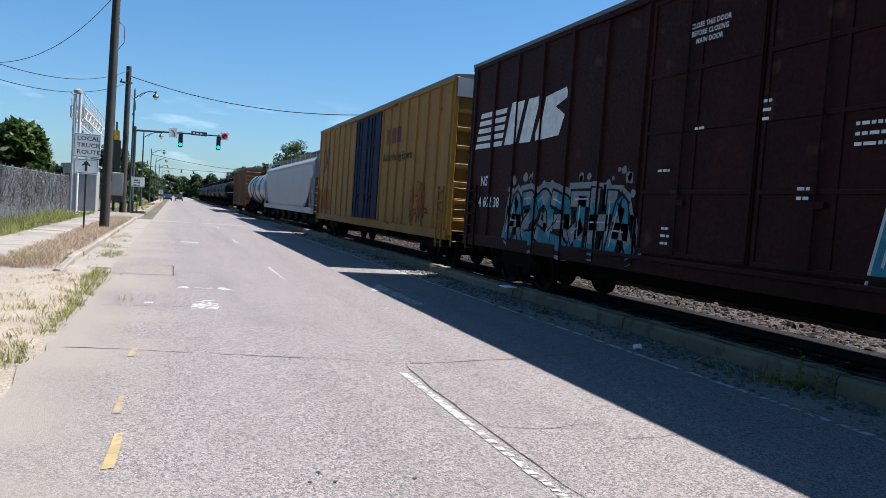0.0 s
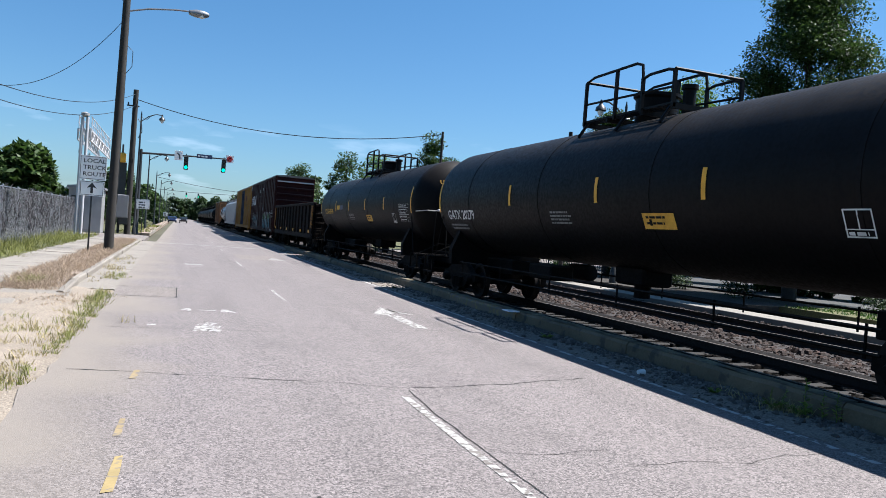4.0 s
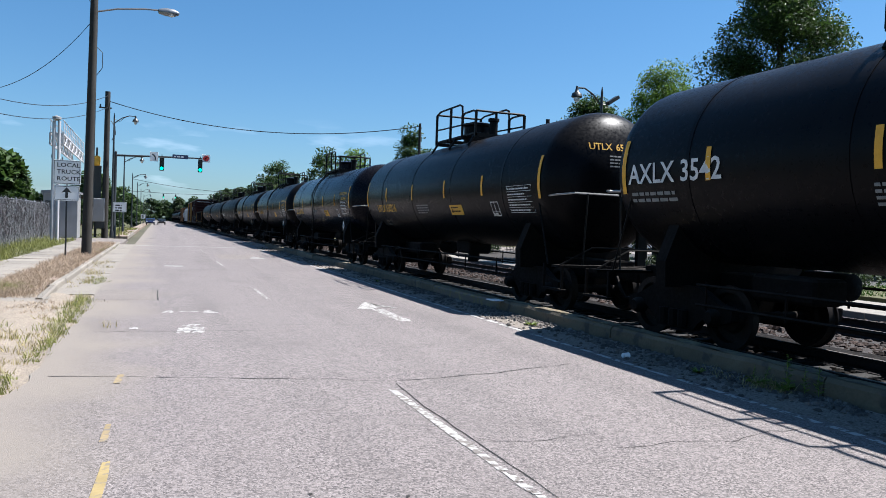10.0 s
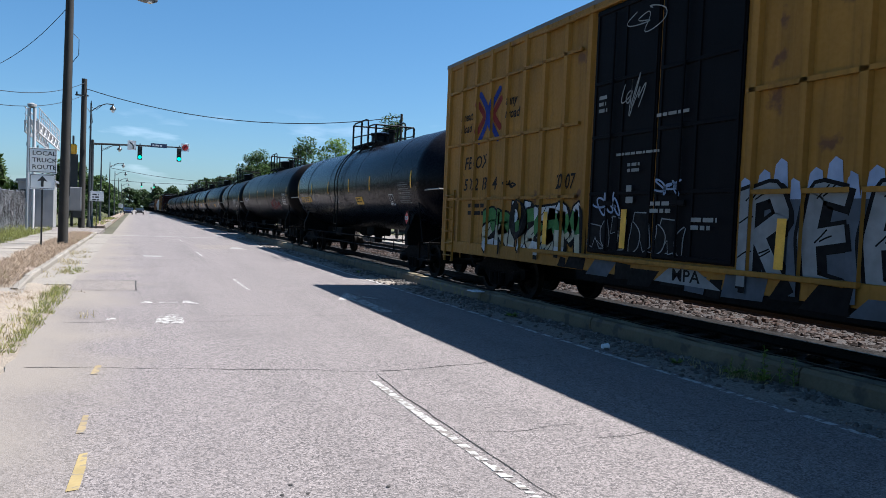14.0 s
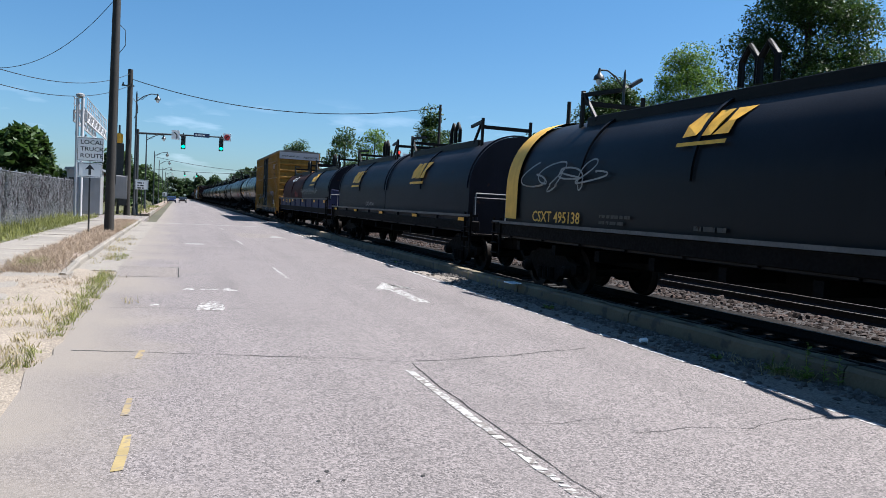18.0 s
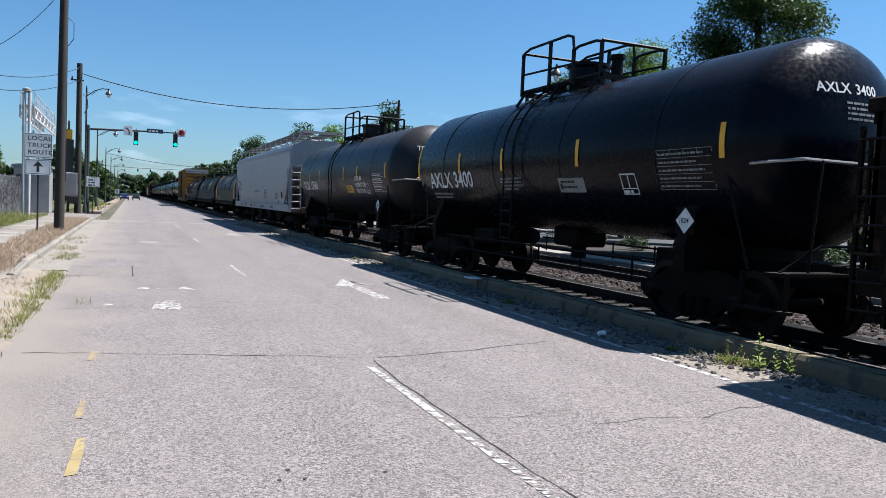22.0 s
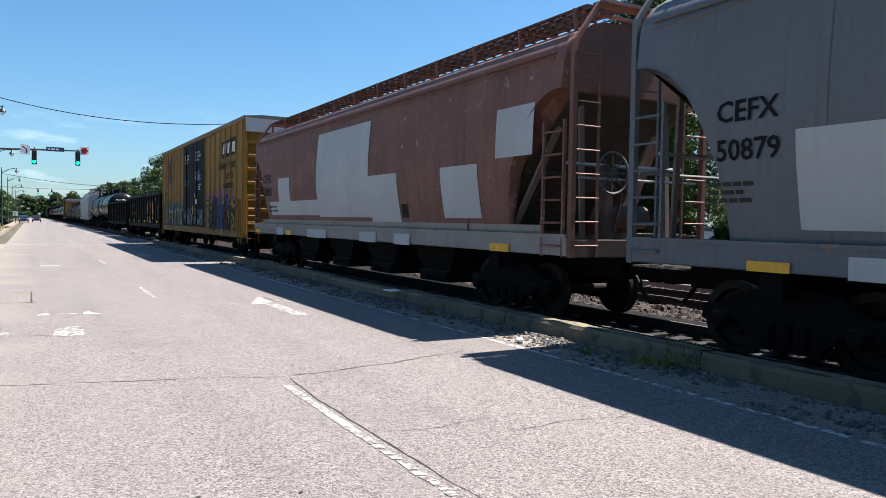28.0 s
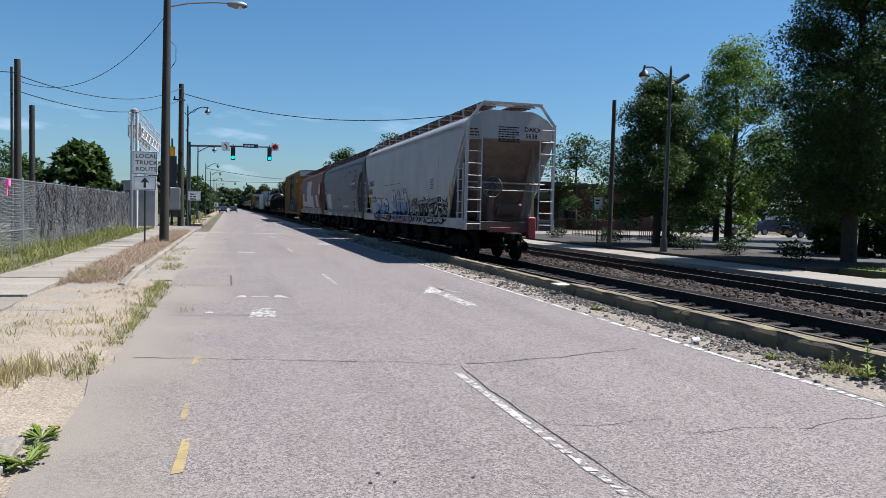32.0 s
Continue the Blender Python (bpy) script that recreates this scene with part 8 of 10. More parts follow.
part("rust_line", MB().add([put(5.2, 2.76), put(8.7, 2.78), put(8.7, 2.8), put(5.6, 2.785)], [(0, 1, 2, 3)]), M["walk_rust"], c, "thin rusty scratch")
part("coating_note", bars(put, 13.75, 2.78, .55, 6, .03, rng, gap=1.3), M["shade_print_dark"], c)
part("end_print", bars(end_put(-17.6, 0, .014), -1.38, 4.28, .34, 3, .05, rng, gap=.9), M["red_rust"], c, "small red warning print")
part("maintenance_panel", MB().add([put(14.6, 1.75, .008), put(15.2, 1.75, .008), put(15.2, 2.2, .008), put(14.6, 2.2, .008)], [(0, 1, 2, 3)]), M["stencil_white"], c)
part("maintenance_print", MB().add([put(14.66, 1.95, .012), put(14.88, 1.95, .012), put(14.88, 2.15, .012), put(14.66, 2.15, .012)], [(0, 1, 2, 3)]).add([put(14.92, 1.95, .012), put(15.14, 1.95, .012), put(15.14, 2.15, .012), put(14.92, 2.15, .012)], [(0, 1, 2, 3)]).add([put(14.66, 1.79, .012), put(15.14, 1.79, .012), put(15.14, 1.91, .012), put(14.66, 1.91, .012)], [(0, 1, 2, 3)]), M["stencil_black"], c)
e = end_put(-17.6, 0, .012)
part("reporting_mark", write(e, "DAKX", .5, 4.3, .15), M["stencil_black"], c)
part("car_number", write(e, "5638", .54, 4.09, .15), M["stencil_black"], c)
part("end_print", bars(e, -.4, 4.4, .8, 7, .035, rng, gap=1.2), M["stencil_black"], c)
part("coupler_box", MB().box(-.7, .7, -17.8, -17.55, .98, 1.16, .02), M["red_frame"], c, "dark red painted end beam")
part("marker_box", MB().box(.62, .9, -17.9, -17.66, .78, 1.5, .03), M["marker_red"], c, "red end marker box")

# ---- street furniture and surroundings ----
def pole(name, label, x, y, h, r0=.17, r1=.12, material="wood_pole", lean=0.0, z0=0.0):
    ob = thing(name, label, "utility pole", at=(x, y, z0))
    part("shaft", MB().tube([(0, 0, -.1), (lean * .5, 0, h * .5), (lean, 0, h)], r0, 14, r1), M[material], ob, smooth=True)
    return ob

P1 = (-2.56, 32.0)
p = pole("street_light_pole", "weathered wooden pole with a cobra-head street light", *P1, 10.3, .19, .14, lean=.08)
part("lamp_arm", MB().tube([(.1, 0, 9.65), (.9, 0, 9.88), (1.9, 0, 10.02), (2.5, 0, 10.05)], .035, 8), M["galv"], p, smooth=True)
part("lamp_head", MB().lathe([(-.42, .03), (-.38, .1), (-.1, .16), (.2, .15), (.36, .08), (.4, .03)], 'x', (2.82, 0, 10.01), 14), M["galv"], p, smooth=True)
part("lamp_lens", MB().lathe([(-.14, .02), (-.1, .12), (0, .14)], 'z', (2.92, 0, 9.97), 12), M["lamp_glass"], p, smooth=True)
part("conduit", MB().tube([(.2, -.02, 2.0), (.2, 0, 9.3)], .02, 6).tube([(.2, 0, 8.3), (.42, 0, 8.1), (.42, 0, 7.5), (.22, 0, 7.2)], .014, 5), M["dark_paint"], p)

P2 = (-3.72, 62.0)
p = pole("utility_pole", "dark wooden utility pole with a grey meter cabinet", *P2, 11.2, .24, .19, z0=.0)
cab = part("meter_cabinet", MB().box(-1.0, .0, -.55, -.2, 1.2, 3.0, .03), M["grey_paint"], p, "grey steel meter cabinet")
part("cabinet_door", MB().box(-.95, -.05, -.575, -.54, 1.26, 2.94, .01), M["grey_paint"], cab)
part("cabinet_base", MB().box(-.6, .0, -.5, -.22, .7, 1.22, .02), M["dark_paint"], p)
part("cable_loop", MB().tube([(.25, 0, 9.0), (.55, 0, 8.6), (.6, 0, 8.0), (.35, 0, 7.5)], .03, 6), M["dark_paint"], p)
part("insulator_arm", MB().box(-.6, .3, -.06, .06, 9.9, 10.0).lathe([(0, .06), (.2, .05)], 'z', (-.5, 0, 10.0), 8), M["dark_paint"], p)

def acorn_lamp(x, y, h, side, label, z0=0.0, arm=1.2, camera_box=False):
    ob = thing("street_lamp", label, "street lamp", "decorative street lamps", at=(x, y, z0))
    part("post", MB().lathe([(0, .16), (.5, .14), (.6, .09), (h * .55, .075), (h, .055), (h + .25, .02)], 'z', (0, 0, 0), 12), M["dark_paint"], ob, smooth=True)
    part("arm", MB().tube([(0, 0, h - .55), (side * arm * .35, 0, h - .1), (side * arm * .7, 0, h + .12), (side * arm, 0, h + .1)], .035, 8).tube([(0, 0, h - .2), (side * arm * .25, 0, h - .38), (side * arm * .5, 0, h - .02)], .02, 6), M["dark_paint"], ob, smooth=True)
    hd = part("lamp_head", MB().lathe([(.12, .04), (.0, .06), (-.12, .1), (-.2, .2), (-.34, .24), (-.36, .2)], 'z', (side * arm, 0, h + .05), 14), M["dark_paint"], ob, smooth=True)
    part("lamp_globe", MB().lathe([(-.36, .13), (-.46, .13), (-.54, .07), (-.57, .02)], 'z', (side * arm, 0, h + .05), 12), M["lamp_glass"], hd, smooth=True)
    if camera_box:
        part("flood_light", MB().tube([(0, 0, h - .5), (-side * .35, 0, h - .45)], .03, 6).obox((-side * .3, 0, h - .42), (-side * .85, .05, h - .08), .22, .14), M["dark_paint"], ob)
    return ob

acorn_lamp(17.7, 27.0, 7.55, -1, "black ornamental street lamp with hanging head and floodlight", .2, 1.25, True)
acorn_lamp(-3.2, 61.5, 9.3, 1, "black ornamental street lamp beside the utility pole", 0, 1.5)
for y, h in ((84, 7.9), (112, 7.6), (140, 7.6), (172, 7.6), (210, 7.6), (255, 7.6)):
    acorn_lamp(-3.3, y, h, 1, "black ornamental street lamp by the kerb", 0, 1.7)

# plain poles
pole("wooden_pole", "grey wooden utility pole beside the platform", 16.9, 30.2, 6.75, .11, .09, "shaded_wood", z0=.2)
pole("wooden_pole", "slim wooden utility pole beyond the tracks", 17.6, 50.2, 9.2, .12, .09, "shaded_wood", z0=0)
pole("wooden_pole", "wooden pole behind the fence", -7.9, 32.0, 7.1, .15, .11)
pole("wooden_pole", "thin wooden pole behind the fence", -8.25, 32.6, 6.9, .06, .05)
pole("wooden_pole", "short wooden pole behind the fence", -9.25, 40.0, 6.3, .15, .12)

def wire(name, a, b, sag, r=.018, n=20):
    pts = []
    for k in range(n + 1):
        t = k / n
        p = Vector(a).lerp(Vector(b), t)
        pts.append((p.x, p.y, p.z - sag * 4 * t * (1 - t)))
    tagged(part(name, MB().tube(pts, r, 5), M["dark_paint"]), "black overhead cable sagging between poles", "overhead cable", "overhead cables")
wire("overhead_cable", (-3.7, 62, 10.5), (17.6, 50.2, 9.0), 1.35, .03)
wire("overhead_cable", (-3.7, 62, 10.9), (-7.9, 32, 6.5), .9, .02)
wire("overhead_cable", (-7.9, 32, 6.6), (-24, 20, 6.9), .6, .018)
wire("overhead_cable", (-7.9, 32, 5.9), (-3.7, 62, 10.0), .9, .02)
wire("overhead_cable", (-2.6, 32, 9.2), (-7.9, 32, 6.3), 1.2, .012)
wire("overhead_cable", (-2.6, 32, 10.0), (-3.3, 14, 8.4), .2, .009)
wire("overhead_cable", (16.9, 30.2, 4.9), (17.6, 50.2, 5.2), .4, .02)
wire("overhead_cable", (-3.2, 112, 7.0), (22, 112, 6.6), 1.0, .03)

# road sign
s = thing("road_sign", "white truck route sign with a black arrow plate on a post", "road sign", at=(-3.12, 30.3, .0))
part("post", MB().box(-.03, .03, -.02, .02, 0, 3.68), M["dark_paint"], s)
def plate(parent, x0, x1, z0, z1, y=-.04, border=True, material="sign_white"):
    pl = part("plate", MB().box(x0, x1, y - .012, y, z0, z1, .003), M[material], parent)
    if border:
        q = MB()
        for a, b, c, d in ((x0 + .03, x1 - .03, z0 + .03, z0 + .045), (x0 + .03, x1 - .03, z1 - .045, z1 - .03), (x0 + .03, x0 + .045, z0 + .03, z1 - .03), (x1 - .045, x1 - .03, z0 + .03, z1 - .03)):
            q.box(a, b, y - .0165, y - .0125, c, d)
        part("border", q, M["sign_black"], pl)
    return pl
pl = plate(s, -.46, .46, 2.78, 3.68)
sp = lambda u, v, layer=0: (u, -.057, v)
for k, w in enumerate(("LOCAL", "TRUCK", "ROUTE")):
    part("lettering", write(sp, w, -.34, 3.42 - .25 * k, .15, 1.12), M["sign_black"], pl)
pl = plate(s, -.42, .42, 2.18, 2.74)
part("arrow", MB().add([sp(*q) for q in ((-.045, 2.28), (.045, 2.28), (.045, 2.5), (.17, 2.47), (0, 2.68), (-.17, 2.47), (-.045, 2.5))], [tuple(range(7))]), M["sign_black"], pl)
for x, y, z, w, h in ((-2.65, 61, 2.75, .95, .75), (-2.4, 150, 2.2, .8, .8)):
    s = thing("road_sign", "small white road sign on a thin post by the kerb", "road sign", at=(x, y, 0))
    part("post", MB().box(-.03, .03, -.02, .02, 0, z), M["dark_paint"], s)
    pl = plate(s, -w / 2, w / 2, z - h, z)
    part("sign_writing", bars(lambda u, v, layer=0: (u, -.057, v), -w * .32, z - .3, w * .6, 3, .1, rs), M["sign_black"], pl)

# traffic signals on a mast arm
g = thing("traffic_signal", "traffic signal mast arm with two green signals and signs", "traffic signal", at=(-3.1, 62.6, 0))
part("mast", MB().lathe([(0, .2), (.1, .14), (6.7, .1), (6.75, .02)], 'z', (0, 0, 0), 14), M["dark_paint"], g, smooth=True)
part("mast_arm", MB().tube([(0, 0, 6.42), (3.4, 0, 6.54), (6.95, 0, 6.62)], .085, 10, .05), M["dark_paint"], g, smooth=True)
def signal_head(parent, x, y, z, lit="signal_green", which=2, material="dark_paint"):
    h = part("signal_head", MB().box(x - .17, x + .17, y - .12, y + .1, z - .53, z + .53, .03).box(x - .03, x + .03, y - .02, y + .02, z + .5, z + .75), M[material], parent)
    for k in range(3):
        zz = z + .34 - .34 * k
        part("visor", MB().tube([(x, y - .1, zz), (x, y - .3, zz - .01)], .145, 14, .145, False), M[material], h, smooth=True)
        part("lens", MB().lathe([(-.015, .12), (.0, .13)], 'y', (x, y - .13, zz), 16), M[lit] if k == which else M["lens_dark"], h)
signal_head(g, 3.37, -.15, 5.95)
signal_head(g, 6.27, -.15, 6.0)
def arm_sign(parent, x, z, w, h, material, bar):
    pl = part("sign_plate", MB().box(x - w / 2, x + w / 2, -.16, -.145, z - h / 2, z + h / 2, .003), M[material], parent)
    if bar == "turn":
        q = MB()
        pp = lambda u, v, layer=0: (u, -.165 - layer, v)
        ribbon(pp, [(x + .1, z - h * .35), (x + .1, z + h * .05), (x - .12, z + h * .25)], .09, q)
        part("arrow", q, M["sign_black"], pl)
    elif bar == "name":
        part("sign_writing", bars(lambda u, v, layer=0: (u, -.166, v), x - w * .4, z - .06, w * .8, 1, .12, rs), M["sign_white"], pl)
    else:
        part("sign_ring", MB().lathe([(-.168, .21), (-.168, .235), (-.164, .235), (-.164, .21)], 'y', (x, 0, z), 20), M["sign_red"], pl)
        q = MB()
        pp = lambda u, v, layer=0: (u, -.168 - layer, v)
        ribbon(pp, [(x - .09, z - .15), (x - .09, z + .05), (x + .1, z + .09)], .07, q)
        part("arrow", q, M["sign_black"], pl)
arm_sign(g, 2.78, 6.5, .62, .74, "sign_white", "turn")
arm_sign(g, 4.75, 6.62, 1.2, .32, "sign_blue", "name")
arm_sign(g, 6.72, 6.62, .62, .62, "sign_white", "ring")
g = thing("traffic_signal", "yellow traffic signal seen against the dark pole", "traffic signal", at=(-4.5, 62.2, 0))
part("post", MB().lathe([(0, .1), (6.9, .07)], 'z', (.1, .1, 0), 10), M["dark_paint"], g)
part("yellow_hood", MB().box(-.45, .35, -.3, .3, 5.5, 6.25, .08), M["signal_yellow"], g)
part("backplate", MB().box(-.5, .45, .0, .06, 2.9, 5.5, .01), M["dark_paint"], g)
# signals of the far junction
g = thing("traffic_signal", "distant traffic signals on a span wire over the road", "traffic signal", at=(0, 205, 0))
part("span_wire", MB().tube([(-8, 0, 8.3), (3, 0, 8.1), (14, 0, 8.3)], .05, 5), M["dark_paint"], g)
for x in (-8, 14):
    part("mast", MB().tube([(x, 0, 0), (x, 0, 8.5)], .12, 8), M["wood_pole"], g)
for x in (1.5, 4.5):
    signal_head(g, x, 0, 7.4)
# signal on the other side of the tracks
g = thing("traffic_signal", "traffic signal with signs beyond the tracks", "traffic signal", at=(15.6, 55.5, 0))
part("mast", MB().lathe([(0, .12), (6.0, .08)], 'z', (0, 0, 0), 10), M["dark_paint"], g)
signal_head(g, .5, -.1, 5.6, "signal_red", 0)
part("sign_plate", MB().box(.9, 1.55, -.15, -.13, 5.2, 5.9), M["sign_white"], g)

# railway cantilever over the side street
g = thing("signal_gantry", "white-painted steel railway warning cantilever over the side street", "signal gantry", at=(-5.6, 48.5, 0))
for x in (-.14, .14):
    part("mast", MB().tube([(x, 0, 0), (x, 0, 7.15)], .09, 10), M["gantry_paint"], g, smooth=True)
part("mast_cap", MB().lathe([(0, .08), (.08, .24), (.22, .24), (.3, .05)], 'z', (0, 0, 7.15), 12), M["grey_paint"], g)
for x in (-.35, .35):
    for z in (5.8, 6.4):
        part("chord", MB().obox((x, 0, z), (x, 13, z - .15), .08, .08), M["gantry_paint"], g)
    web_n = 13
    for k in range(web_n):
        web = MB()
        web.obox((x, k, 5.8 - .0136 * k), (x, k + 1 if k % 2 else k, 6.4 - .0136 * k), .06, .06)
        web.obox((x, k, 6.4 - .0136 * k), (x, k + 1, 5.8 - .0136 * k), .05, .05)
        part("web", web, M["gantry_paint"], g)
    rl = MB().tube([(x, 0, 7.2), (x, 13, 7.05)], .03, 6).tube([(x, 0, 6.8), (x, 13, 6.65)], .025, 6)
    for k in range(12):
        rl.tube([(x, .4 + 1.1 * k, 6.35), (x, .4 + 1.1 * k, 7.15)], .025, 5)
    part("walk_rail", rl, M["gantry_paint"], g)
deck = MB().box(-.33, .33, 0, .12, 6.43, 6.47).mesh("deck_plank", M["gantry_paint"])
for k in range(32):
    part("deck_plank", deck, None, g, loc=(0, .2 + .39 * k, -.0045 * k))
for k in (4.0, 8.5):
    part("warning_light", MB().lathe([(0, .3), (.04, .3)], 'x', (-.6, k, 5.35), 16).lathe([(-.12, .12), (0, .14)], 'x', (-.6, k, 5.35), 12), M["dark_paint"], g)
# relay house
g = thing("relay_house", "grey sheet-metal railway relay house", "relay house", at=(-6.35, 59.0, 0))
part("body", MB().box(-1.1, 1.1, -1.0, 1.2, .0, 3.15, .03), M["grey_paint"], g)
part("roof", MB().prism([(-1.25, 3.13), (1.25, 3.13), (1.2, 3.3), (0, 3.42), (-1.2, 3.3)], 'y', -1.15, 1.35), M["galv"], g)
part("door", MB().box(-.4, .4, -1.03, -.98, .2, 2.5, .01), M["grey_paint"], g)
part("vent", MB().box(-.95, -.5, -1.025, -.99, 2.0, 2.6).box(-.9, .2, -1.02, -1.0, 1.75, 1.85), M["dark_paint"], g)

# chain-link fence with dry vines
FX, F0, F1, FH = -6.25, 9.0, 51.0, 2.3
g = thing("chain_link_fence", "galvanised chain-link fence overgrown with dry vines", "fence")
n = 15
for k in range(n + 1):
    y = F0 + (F1 - F0) * k / n
    part("post", MB().tube([(FX, y, 0), (FX, y, FH + .04)], .035, 8).lathe([(0, .05), (.06, .03)], 'z', (FX, y, FH + .03), 8), M["galv"], g)
part("top_rail", MB().tube([(FX, F0, FH), (FX, F1, FH)], .024, 6), M["galv"], g)
part("mid_rail", MB().tube([(FX, F0, .75), (FX, 27, .75)], .024, 6), M["galv"], g)
web = MB()
k = F0 - FH
while k < F1:
    a, b = max(F0, k), min(F1, k + FH)
    for up in (1, -1):
        za, zb = (a - k, b - k) if up > 0 else (FH - (a - k), FH - (b - k))
        if b > a:
            web.add([(FX, a, za), (FX, a, za + .011), (FX, b, zb + .011), (FX, b, zb)], [(0, 1, 2, 3)])
            web.add([(FX - .006, a, za), (FX + .006, a, za), (FX + .006, b, zb), (FX - .006, b, zb)], [(0, 1, 2, 3)])
    k += .11
tagged(part("chain_mesh", web, M["galv"], g), "woven wire mesh", kind="stuff")
rv = random.Random(9)
vines = MB()
for k in range(900):
    y = rv.uniform(27.5, F1)
    dens = noise.noise((y * .5, 0, 5))
    if dens < .0 and rv.random() < .7:
        continue
    z = rv.uniform(.9, FH + .05)
    pts = [(FX + rv.uniform(-.06, .1), y, z)]
    for j in range(4):
        q = pts[-1]
        pts.append((FX + rv.uniform(-.06, .12), q[1] + rv.uniform(-.25, .25), min(FH + .12, max(.3, q[2] + rv.uniform(-.45, .25)))))
    vines.tube(pts, rv.uniform(.006, .016), 3, None, False)
for k in range(5000):
    y, z = rv.uniform(28, F1), FH * math.sqrt(rv.random())
    s = rv.uniform(.03, .09)
    a = rv.uniform(0, 6.28)
    x = FX + rv.uniform(-.08, .14)
    vines.add([(x, y, z), (x + .3 * s, y + s * math.cos(a), z + s * math.sin(a)), (x - .2 * s, y + s * math.cos(a + .9), z + s * math.sin(a + .9))], [(0, 1, 2)])
tagged(part("dry_vines", vines, M["vine"], g), "tangled dry grey vines", kind="stuff")
part("pink_ribbon", MB().box(FX - .05, FX + .08, 24.0, 24.25, 2.1, 2.28).box(FX - .03, FX + .03, 24.02, 24.1, 1.8, 2.1), M["pink"], g, "bright pink marker ribbon")

# ---- plants ----
def leaves(mb, centre, radii, n, size, rng, hollow=.55, up=.3):
    c = Vector(centre)
    for _ in range(n):
        d = Vector((rng.gauss(0, 1), rng.gauss(0, 1), rng.gauss(0, 1))).normalized()
        r = (hollow + (1 - hollow) * rng.random()) if rng.random() < .8 else rng.random()
        p = c + Vector((d.x * radii[0], d.y * radii[1], d.z * radii[2])) * r
        s = size * rng.uniform(.6, 1.4)
        a = Vector((rng.gauss(0, 1), rng.gauss(0, 1), rng.gauss(0, .7))).normalized()
        b = a.cross(Vector((rng.gauss(0, .5), rng.gauss(0, .5), 1))).normalized()
        mb.add([p - a * s, p - b * s * .45, p + a * s, p + b * s * .45], [(0, 1, 2, 3)])


def tree(x, y, h, r, material, rng, n=9000, size=.13, z0=0.2, clear=.25, label="", name="tree", trunk=.22, clumps=46, taper=.5):
    """A tapered trunk with limbs and a crown of many leaf clumps."""
    ob = thing(name, label, "tree", at=(x, y, z0))
    t = MB().tube([(0, 0, -.1), (rng.uniform(-.1, .1), rng.uniform(-.1, .1), h * .35), (rng.uniform(-.2, .2), rng.uniform(-.2, .2), h * .65), (0, 0, h * .93)], trunk, 9, trunk * .2)
    crown = MB()
    for k in range(clumps):
        f = (k + .5) / clumps
        z = h * (clear + (1 - clear) * f)
        prof = math.sin(math.pi * min(1, (f * .86 + .14)) ** (.75 if taper < .6 else .6)) ** .7
        ang = k * 2.4 + rng.uniform(-.5, .5)
        rr = r * max(.12, prof) * rng.uniform(.35, .98)
        c = (rr * math.cos(ang), rr * math.sin(ang), z + rng.uniform(-.04, .04) * h)
        t.tube([(0, 0, max(.2 * h, z - rr * .7)), (c[0] * .5, c[1] * .5, z - rr * .25), c], max(.012, trunk * .22 * (1.1 - f)), 4, .008)
        q = r * rng.uniform(.2, .36)
        leaves(crown, c, (q * 1.15, q * 1.15, q * .75), n // clumps, size, rng)
    part("trunk", t, M["bark"], ob, smooth=True)
    part("crown", crown, M[material], ob)
    return ob

rt = random.Random(21)
tree(21.6, 21.2, 12.0, 3.4, "leaf_mid", rt, 130000, .062, .2, .15, "large dark green shade tree by the platform", clumps=130, trunk=.28, taper=.7)
tree(25.5, 33.0, 10.2, 3.2, "leaf_bright", rt, 40000, .075, .2, .22, "light green young tree behind the platform", clumps=46)
tree(20.9, 32.6, 8.2, 2.9, "leaf_mid", rt, 70000, .065, .2, .2, "rounded green tree behind the street lamp", clumps=80)
tree(29.5, 22.6, 5.4, 2.0, "leaf_bright", rt, 16000, .095, .2, .14, "bright green small tree in the sun", clumps=44)
tree(34.5, 23.3, 5.8, 2.6, "leaf_bright", rt, 14000, .1, .2, .14, "bright green small tree in the sun", clumps=40)
tree(20.6, 61.0, 9.8, 2.9, "leaf_mid", rt, 12000, .12, 0, .12, "conical green tree beyond the side street", clumps=42, taper=.7)
for x, y, h, r, mt in ((17.5, 82, 9.6, 3.4, "leaf_mid"), (22.5, 88, 10.4, 4.0, "leaf_bright"), (15.5, 104, 10.0, 4.2, "leaf_mid"), (27, 74, 9.5, 4.0, "leaf_mid"), (33, 66, 9.0, 4.2, "leaf_mid"), (31, 47, 8.5, 3.6, "leaf_mid"), (38, 40, 9.0, 4.0, "leaf_mid"), (42, 30, 9, 4, "leaf_mid"), (30, 40, 7.0, 3.0, "leaf_bright")):
    tree(x, y, h, r, mt, rt, 6500, .16, 0, .12, "green tree beyond the tracks", clumps=30)
for k in range(16):
    y = 120 + 22 * k + rt.uniform(-6, 6)
    tree(14 + rt.uniform(0, 8) + .02 * y, y, rt.uniform(8.5, 12), rt.uniform(3.5, 5.5), "leaf_far", rt, 2200, .4, 0, .1, "distant green tree along the line", clumps=20)
    tree(-6.0 - rt.uniform(0, 6), 92 + 21 * k + rt.uniform(-5, 5), rt.uniform(6.0, 9.0), rt.uniform(2.8, 4.4), "leaf_far" if k % 3 else "leaf_mid", rt, 2400, .34, 0, .06, "distant green street tree", clumps=20)
